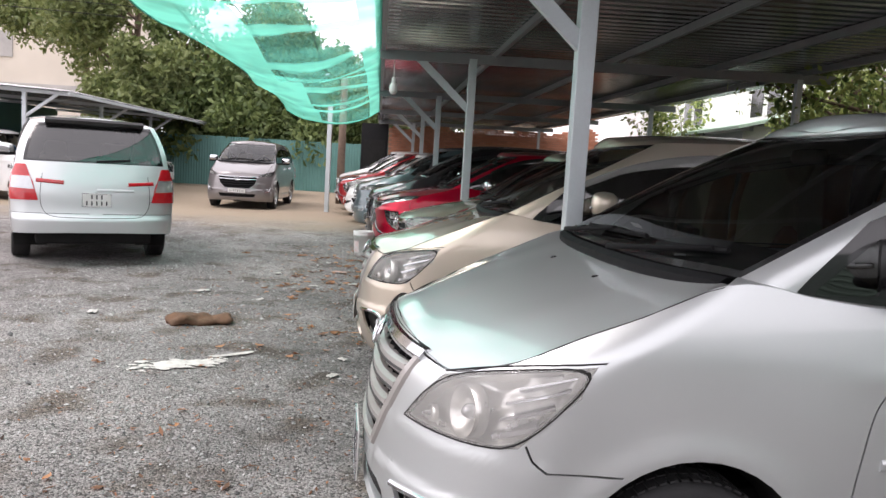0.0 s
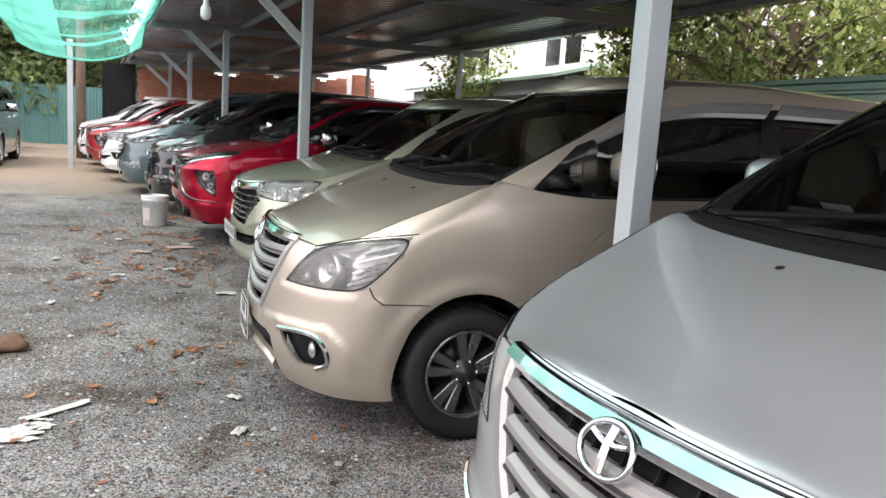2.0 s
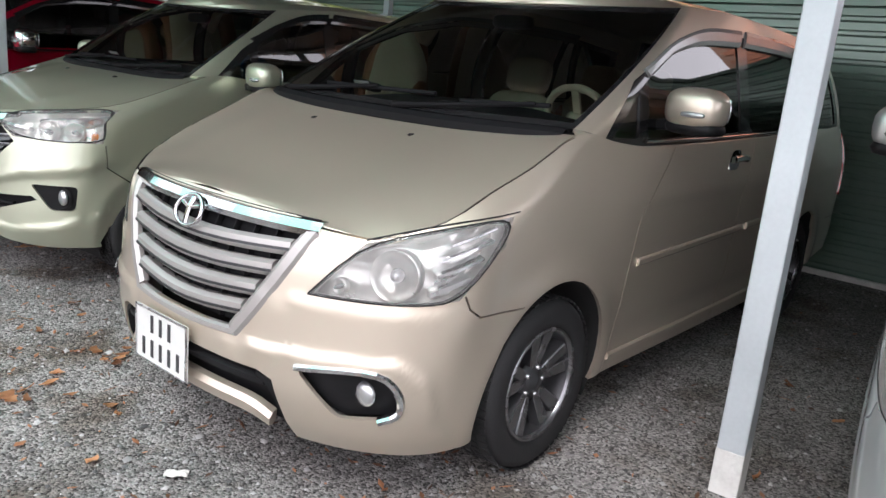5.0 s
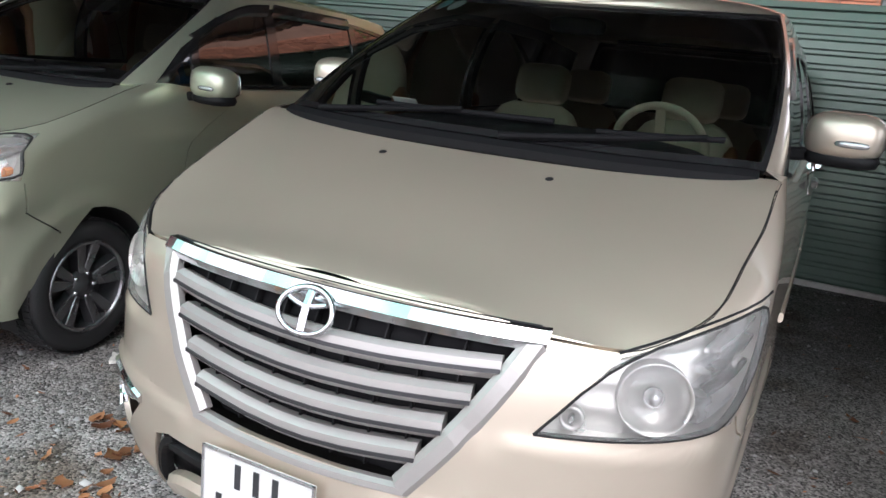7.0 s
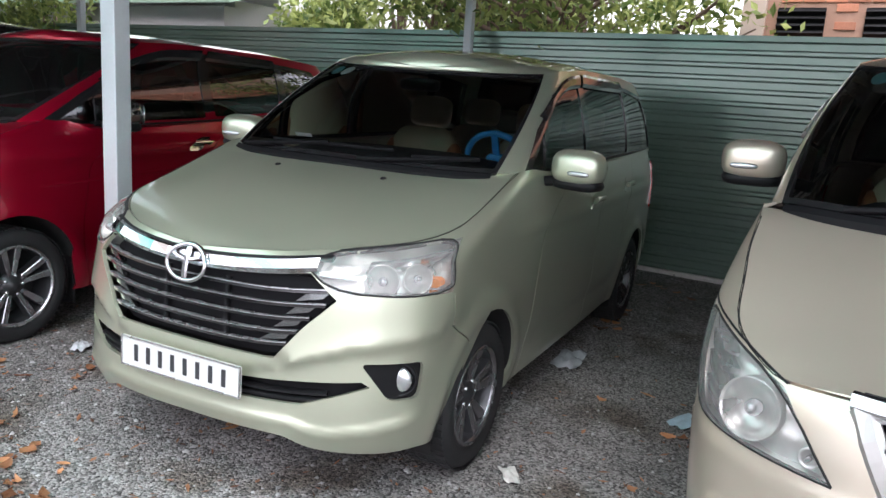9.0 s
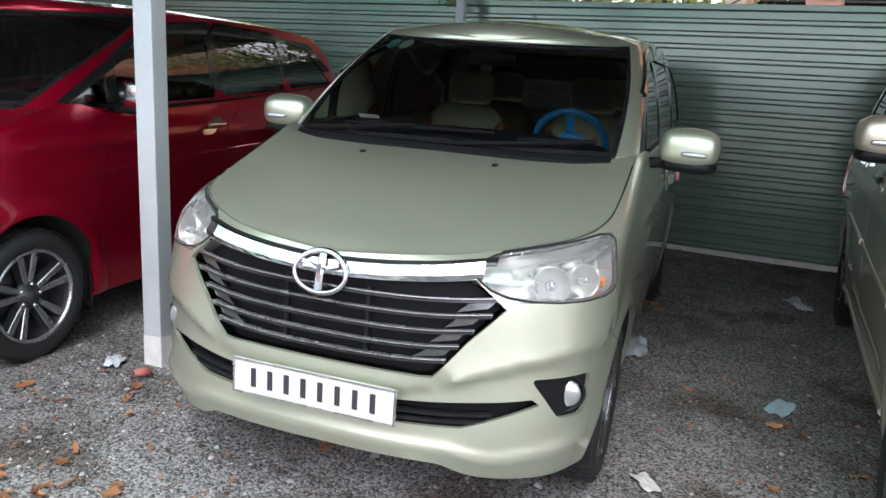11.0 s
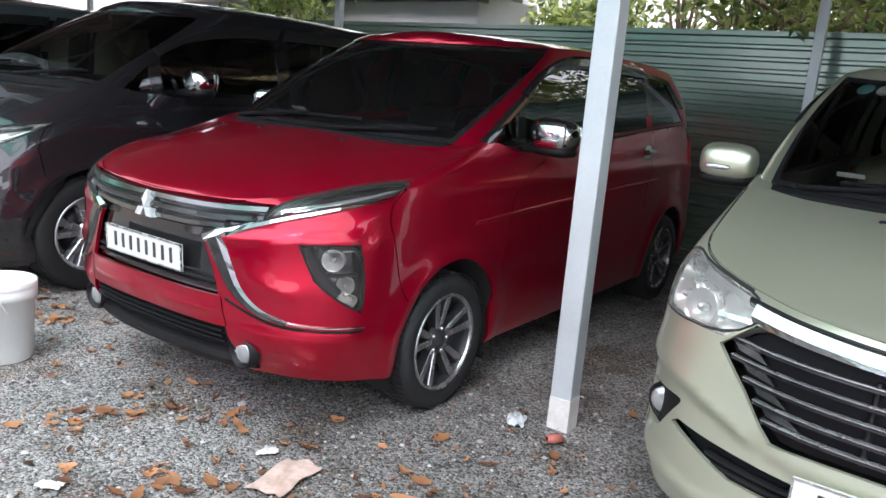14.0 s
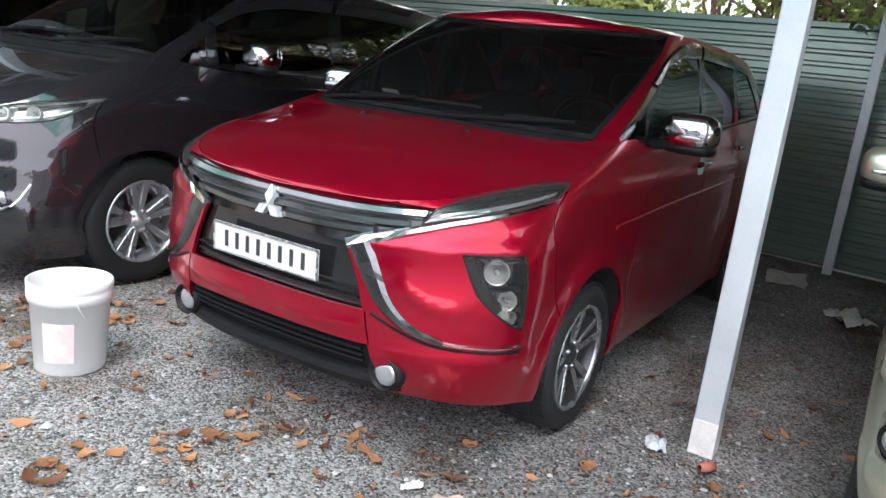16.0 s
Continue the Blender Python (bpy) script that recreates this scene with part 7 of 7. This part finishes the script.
def build_net():
    v, f = [], []
    nx, ny = 40, 90
    for j in range(ny + 1):
        t = j / ny
        y = -7.0 + 15.5 * t
        for i in range(nx + 1):
            u = i / nx
            x = EAVE - 2.25 * u + 0.1 * math.sin(y * 0.9) * u
            sag = 0.34 * 4 * u * (1 - u) * (0.75 + 0.35 * math.sin(y * 1.1 + 1)) + 0.10 * u
            far = max(t - 0.86, 0) / 0.14
            sag += 0.42 * far ** 2 * (0.35 + 0.65 * math.sin(math.pi * (0.15 + 0.7 * u)))
            z = roof_z(EAVE) - 0.03 - sag + 0.022 * noise.noise(Vector((x * 2.2, y * 1.4, 0))) + 0.05 * noise.noise(Vector((x * 0.7, y * 0.5, 5)))
            v.append((x, y, z))
    for j in range(ny):
        for i in range(nx):
            a = j * (nx + 1) + i
            f.append((a, a + 1, a + nx + 2, a + nx + 1))
    ob = thing("shade_net", "sagging translucent green shade net strung along the roof edge", "net", ROW)
    raw_mesh("net_cloth", v, f, NET, ob, smooth=True)
    for name, pick in (("outer_hem", range(nx, len(v), nx + 1)), ("eave_hem", range(0, len(v), nx + 1)), ("end_hem", range(ny * (nx + 1), len(v)))):
        c = bmesh.new()
        prev = None
        for j in pick:
            p = Vector(v[j])
            if prev and (p - prev).length > 0.01:
                limb(c, prev, p, 0.012, 0.012, 0, 1, 5)
            prev = p
        part(name, c, HEMM, ob, "doubled green hem of the net")
    for k, u in enumerate((0.3, 0.55, 0.8)):
        c = bmesh.new()
        prev = None
        for j in range(0, ny + 1, 3):
            p = Vector(v[j * (nx + 1) + int(u * nx)]) + Vector((0, 0, 0.012))
            if prev:
                limb(c, prev, p, 0.005, 0.005, 0, 1, 4)
            prev = p
        w = mesh_ob("net_wire", c, BLACK)
        w.matrix_basis = ROW
        tagged(w, "thin dark wire carrying the green net", "wire", group="net wires")
    p = thing("net_post", "grey steel post at the far end of the net", "post", pose(-3.35, 21.6, 0))
    part("post", box(-0.06, -0.06, -0.1, 0.06, 0.06, 2.95, 0.006), GALV, p)
    q = thing("wooden_pole", "dark weathered wooden pole by the far fence", "pole", pose(-3.6, 26.0, 0))
    part("pole", lathe([(0.0, -0.1), (0.14, -0.1), (0.11, 4.2), (0.0, 4.2)], 12, Matrix.Rotation(radians(90), 4, "X")), BARK, q)


build_net()
lb = thing("hanging_bulb", "white bulb in a lamp holder hanging from a rafter", "lamp", pose(-0.76, 10.02, 2.45))
part("bulb", lathe([(0.0, -0.085), (0.03, -0.08), (0.05, -0.05), (0.052, 0.0), (0.045, 0.04), (0.028, 0.06)], 20, Matrix.Rotation(radians(90), 4, "X")), WHITEP, lb)
part("lamp_holder", lathe([(0.026, 0.055), (0.026, 0.12), (0.012, 0.14), (0.0, 0.14)], 14, Matrix.Rotation(radians(90), 4, "X")), WHITEP, lb)
part("flex", beam((0, 0, 0.13), (0, 0, 0.42), 0.01, 0.01, 0.0), WHITEP, lb)


def build_bucket():
    o = thing("bucket", "white plastic paint bucket standing open on the gravel", "bucket", pose(-1.278, 12.222, -0.005) @ Matrix.Scale(1.05, 4))
    up = Matrix.Rotation(radians(90), 4, "X")
    part("pail", lathe([(0.0, 0.006), (0.128, 0.0), (0.134, 0.006), (0.148, 0.29), (0.158, 0.292), (0.160, 0.33), (0.155, 0.335), (0.160, 0.345), (0.160, 0.368), (0.150, 0.37), (0.146, 0.35), (0.128, 0.02), (0.0, 0.016)], 40, up), WHITEP, o)
    h = bmesh.new()
    for i in range(16):
        t0, t1 = math.pi * i / 16, math.pi * (i + 1) / 16
        limb(h, (0.165 * math.cos(t0), -0.06 * math.sin(t0), 0.31 - 0.13 * math.sin(t0)), (0.165 * math.cos(t1), -0.06 * math.sin(t1), 0.31 - 0.13 * math.sin(t1)), 0.004, 0.004, 0, 1, 6)
    hd = part("bail_handle", h, WHITEP, o)
    hd.matrix_basis = pose(0, 0, 0, 0, 0, 70)
    lab = bmesh.new()
    rows = []
    for i in range(9):
        t = radians(200 + i * 6)
        rows.append([lab.verts.new((math.cos(t) * r, math.sin(t) * r, z)) for r, z in ((0.1385, 0.06), (0.1465, 0.225))])
    for a, b in zip(rows, rows[1:]):
        lab.faces.new((a[0], b[0], b[1], a[1]))
    part("label", lab, mat("faded_label", (0.66, 0.47, 0.42), rough=0.5, var=0.3, scale=20, color2=(0.60, 0.64, 0.66)), o, "faded pinkish paper label")


build_bucket()


# ---- gravel stones, fallen leaves and litter ----
def build_stones():
    rng = np.random.RandomState(4)
    n = 46000
    x = rng.uniform(-4.6, 4.8, n)
    y = 1.0 + 13.5 * rng.uniform(0, 1, n)
    keep = (x < 0.6) | (rng.uniform(0, 1, n) < 0.4)
    x, y = x[keep], y[keep]
    n = len(x)
    s = rng.gamma(2.4, 0.0021, n) + 0.0025
    z = np.array([ground_z(a, b) for a, b in zip(x, y)])
    base = np.array([[1, 0, 0], [-0.9, 0.1, 0], [0.1, 1, 0], [0, -1, 0.1], [0, 0, 0.75], [0, 0, -0.6]])
    jit = rng.uniform(0.65, 1.3, (n, 6, 1))
    an = rng.uniform(0, 2 * np.pi, n)
    b = base[None] * jit * s[:, None, None]
    ca, sa = np.cos(an)[:, None], np.sin(an)[:, None]
    P = np.stack([b[..., 0] * ca - b[..., 1] * sa + x[:, None], b[..., 0] * sa + b[..., 1] * ca + y[:, None], b[..., 2] + z[:, None] + 0.25 * s[:, None]], -1).reshape(-1, 3)
    F = np.array([[0, 2, 4], [2, 1, 4], [1, 3, 4], [3, 0, 4]])
    F = (F[None] + 6 * np.arange(n)[:, None, None]).reshape(-1, 3)
    me = bpy.data.meshes.new("gravel_stones")
    me.vertices.add(len(P))
    me.vertices.foreach_set("co", P.ravel())
    me.loops.add(F.size)
    me.loops.foreach_set("vertex_index", F.ravel().astype(np.int32))
    me.polygons.add(len(F))
    me.polygons.foreach_set("loop_start", np.arange(0, F.size, 3, dtype=np.int32))
    me.update(calc_edges=True)
    me.materials.append(STONEM)
    tagged(new("gravel_stones", me), "loose crushed grey stone scattered over the yard", "gravel", kind="stuff")


def stone_mat():
    m = leaf_mat("crushed_stone", (0.06, 0.06, 0.06), (0.46, 0.45, 0.44))
    n = m.node_tree.nodes
    n["Principled BSDF"].inputs["Roughness"].default_value = 0.85
    next(k for k in n if k.type == "MIX_SHADER").inputs[0].default_value = 0.0
    return m


STONEM = stone_mat()
build_stones()


def build_leaves():
    rng = random.Random(12)
    v, f = [], []
    spots = [(-1.0, 9.9, 0.8, 0.7, 75), (-1.4, 11.2, 0.9, 0.9, 85), (-1.25, 9.0, 0.7, 0.8, 70), (-0.9, 12.6, 0.7, 0.5, 40), (0.9, 9.4, 1.2, 0.7, 55), (0.6, 7.0, 1.6, 0.6, 40), (-0.9, 6.9, 0.8, 0.8, 35), (-1.2, 13.0, 0.8, 0.5, 40), (1.5, 4.3, 1.2, 0.5, 15), (-1.5, 4.5, 1.2, 1.5, 18), (-2.3, 10.5, 0.9, 1.2, 12), (3.4, 8.0, 1.0, 0.8, 15)]
    x, y = -1.0, 9.9
    for cx, cy, sx, sy, n in spots:
        for _ in range(int(n * 1.05)):
            if rng.random() < 0.45:          # many lie in little drifts
                x, y = x + rng.gauss(0, 0.05), y + rng.gauss(0, 0.05)
            else:
                x, y = rng.gauss(cx, sx * 0.55), rng.gauss(cy, sy * 0.55)
            ln, w = rng.uniform(0.028, 0.105), rng.uniform(0.009, 0.032)
            a = rng.uniform(0, 6.28)
            z = ground_z(x, y) + 0.012
            cu, tw = rng.uniform(0.0, 0.010), rng.uniform(-0.006, 0.006)
            b = len(v)
            prof = [(-0.5, 0.1, cu), (-0.25, 0.8, cu * 0.25), (0.05, 1.0, 0.0), (0.3, 0.7, cu * 0.3), (0.5, 0.05, cu * 1.2)]
            for t, ww, hh in prof:
                for s in (-1, 0, 1):
                    lx, ly = (t + rng.uniform(-0.07, 0.07)) * ln, s * ww * w * rng.uniform(0.35, 1.4)
                    v.append((x + lx * math.cos(a) - ly * math.sin(a), y + lx * math.sin(a) + ly * math.cos(a), z + hh + abs(s) * 0.004 + s * tw))
            for i in range(4):
                for j in range(2):
                    q = b + i * 3 + j
                    f.append((q, q + 1, q + 4, q + 3))
    ob = raw_mesh("fallen_leaves", v, f, leaf_mat("dry_leaf", (0.12, 0.045, 0.022), (0.62, 0.30, 0.14)), smooth=True)
    tagged(ob, "curled dry orange-brown leaves lying on the gravel", "leaves", kind="stuff")


build_leaves()


def build_debris():
    """Tiny leaf crumbs, twigs and petals."""
    rng = np.random.RandomState(21)
    n = 3800
    x = np.where(rng.uniform(0, 1, n) < 0.75, rng.normal(-0.9, 1.1, n), rng.uniform(-4, 4.6, n))
    y = rng.uniform(2.5, 13.5, n)
    z = np.array([ground_z(a, b) for a, b in zip(x, y)]) + rng.uniform(0.006, 0.016, n)
    ln, w, an = rng.gamma(2.0, 0.006, n) + 0.006, rng.gamma(2.0, 0.0022, n) + 0.002, rng.uniform(0, 6.28, n)
    c, s_ = np.cos(an), np.sin(an)
    t = rng.uniform(-0.006, 0.006, n)
    v = np.stack([np.stack([x + a * ln * c - b * w * s_, y + a * ln * s_ + b * w * c, z + k * t], 1) for a, b, k in ((-1, 0, 1), (0, 1, 0), (1, 0.1, -1), (0.1, -1, 0.5))], 1).reshape(-1, 3)
    f = np.arange(4 * n).reshape(-1, 4)
    ob = raw_mesh("leaf_crumbs", v.tolist(), f.tolist(), leaf_mat("crumb", (0.05, 0.025, 0.015), (0.45, 0.20, 0.10)))
    tagged(ob, "brown leaf crumbs and bits of twig over the gravel", "debris", kind="stuff")


build_debris()


def scrap(name, label, category, x, y, sx, sy, rot, material, seed, puff=0.02, group=""):
    """A crumpled thin piece lying on the ground."""
    n = 9
    v, f = [], []
    for k in range(2):
        for j in range(n):
            for i in range(n):
                u, w = i / (n - 1) - 0.5, j / (n - 1) - 0.5
                e = 1 + 0.28 * noise.noise(Vector((u * 3, w * 3, seed)))
                px, py = u * sx * e, w * sy * e
                z = 0.012 + puff * (0.5 + noise.noise(Vector((u * 5, w * 5, seed + 9)))) * (1 - 2.2 * max(abs(u), abs(w)) ** 2)
                v.append((px, py, max(z, 0.006) + 0.0015 * k))
    for j in range(n - 1):
        for i in range(n - 1):
            a = j * n + i
            f.append((a, a + n, a + n + 1, a + 1))
            f.append((a + n * n, a + n * n + 1, a + n * n + n + 1, a + n * n + n))
    ob = raw_mesh(name, v, f, material, smooth=True)
    ob.matrix_basis = pose(x, y, ground_z(x, y), 0, 0, rot)
    return tagged(ob, label, category, group)


PAPER = mat("dirty_paper", (0.62, 0.60, 0.56), rough=0.8, var=0.25, scale=14)
PINKP = mat("pink_paper", (0.60, 0.44, 0.40), rough=0.8, var=0.3, scale=22, color2=(0.34, 0.24, 0.18))
BLUEP = mat("blue_packet", (0.42, 0.60, 0.68), rough=0.35, var=0.2, scale=15)
RAGB = mat("brown_rag", (0.15, 0.085, 0.05), rough=0.95, var=0.4, scale=12, bump=0.4)
CLEARP = mat("cloudy_plastic", (0.55, 0.58, 0.60), rough=0.25, var=0.2, scale=10)
REDPL = mat("red_clay_pipe", (0.42, 0.13, 0.10), rough=0.7, var=0.2, scale=12)

rag = dome(0.30, 0.105, 0.055, None, 40, 16, 2.4)
for v_ in rag.verts:
    q_ = v_.co * 9
    v_.co += v_.normal * 0.0 + Vector((v_.co.x * 0.25, v_.co.y * 0.9, v_.co.z * 0.9)) * noise.noise(q_) + Vector((0, 0, 0.012)) * noise.noise(q_ * 2.5)
rg_ = thing("brown_rag", "muddy brown rag lying in a lump on the gravel", "rag", pose(-2.15, 6.75, ground_z(-2.15, 6.75) + 0.035, 0, 0, 20))
part("cloth", rag, RAGB, rg_, smooth=True)


def build_plaster():
    """White crumbs and smears of trodden plaster."""
    rng = random.Random(31)
    v, f = [], []
    for _ in range(150):
        t = rng.gauss(0, 0.16)
        x, y = -1.84 + t * 0.9 + rng.gauss(0, 0.05), 5.38 + t * 0.55 + rng.gauss(0, 0.045)
        r = rng.uniform(0.006, 0.05) * (1.1 - min(abs(t) * 2.2, 0.9))
        z, a0, n_ = ground_z(x, y) + rng.uniform(0.008, 0.013), rng.uniform(0, 6.28), 8
        b = len(v)
        for k in range(n_):
            q = r * rng.uniform(0.45, 1.25)
            v.append((x + q * 1.5 * math.cos(a0 + 6.283 * k / n_), y + q * math.sin(a0 + 6.283 * k / n_), z))
        v.append((x, y, z + 0.004))
        f += [(b + k, b + (k + 1) % n_, b + n_) for k in range(n_)]
    ob = raw_mesh("plaster_crumbs", v, f, PAPER)
    tagged(ob, "trodden white plaster crumbs smeared on the gravel", "debris", kind="stuff")


build_plaster()
scrap("paper_strip", "torn white paper strip by the rag", "litter", -1.55, 5.72, 0.34, 0.05, 40, PAPER, 3, 0.01)
scrap("pink_paper", "crumpled pinkish paper with dirt stains", "litter", -0.99, 10.41, 0.26, 0.15, 15, PINKP, 4, 0.015)
scrap("tissue", "pink and white crumpled tissue packet", "litter", -1.36, 10.13, 0.17, 0.11, -30, PINKP, 5, 0.025)
scrap("blue_packet", "flat pale blue packet under the parked cars", "litter", 1.40, 7.17, 0.22, 0.10, -20, BLUEP, 6, 0.012)
scrap("plastic_bottle", "crushed cloudy plastic bottle by the fence", "litter", 3.36, 7.11, 0.24, 0.09, 30, CLEARP, 7, 0.09)
scrap("plastic_bag", "crumpled clear plastic bag between the cars", "litter", 1.85, 7.97, 0.34, 0.15, 10, CLEARP, 8, 0.05)
scrap("plastic_bag", "crumpled white plastic bag near the rear post", "litter", 3.02, 9.92, 0.26, 0.22, 50, PAPER, 9, 0.13)
scrap("cardboard", "flattened pale cardboard at the fence foot", "litter", 3.9, 10.55, 0.55, 0.3, 12, PAPER, 10, 0.02)
for k, (x, y, s) in enumerate(((-0.62, 8.25, 0.16), (0.33, 7.62, 0.13), (-2.1, 9.74, 0.10), (-1.62, 10.88, 0.09), (-0.92, 10.6, 0.08), (-1.07, 9.25, 0.12), (-0.73, 5.30, 0.10), (-3.18, 6.93, 0.14), (-0.72, 5.76, 0.08), (-1.5, 9.0, 0.1), (-2.6, 8.3, 0.14), (-1.9, 8.0, 0.1))):
    scrap("paper_scrap", "small torn off-white scrap on the gravel", "litter", x, y, s, s * 0.5, 40 * k, PAPER, 20 + k, 0.02, "paper scraps")
pp = thing("clay_pipe", "short broken red clay pipe at a post's foot", "pipe", pose(0.05, 9.90, 0.02, 0, 0, 60))
part("pipe", lathe([(0.012, -0.035), (0.017, -0.035), (0.02, 0.0), (0.016, 0.035), (0.011, 0.035)], 16), REDPL, pp)
scrap("plastic_wrap", "crumpled clear plastic wrap beside a post's foot", "litter", 0.10, 10.13, 0.12, 0.08, 25, CLEARP, 44, 0.04)
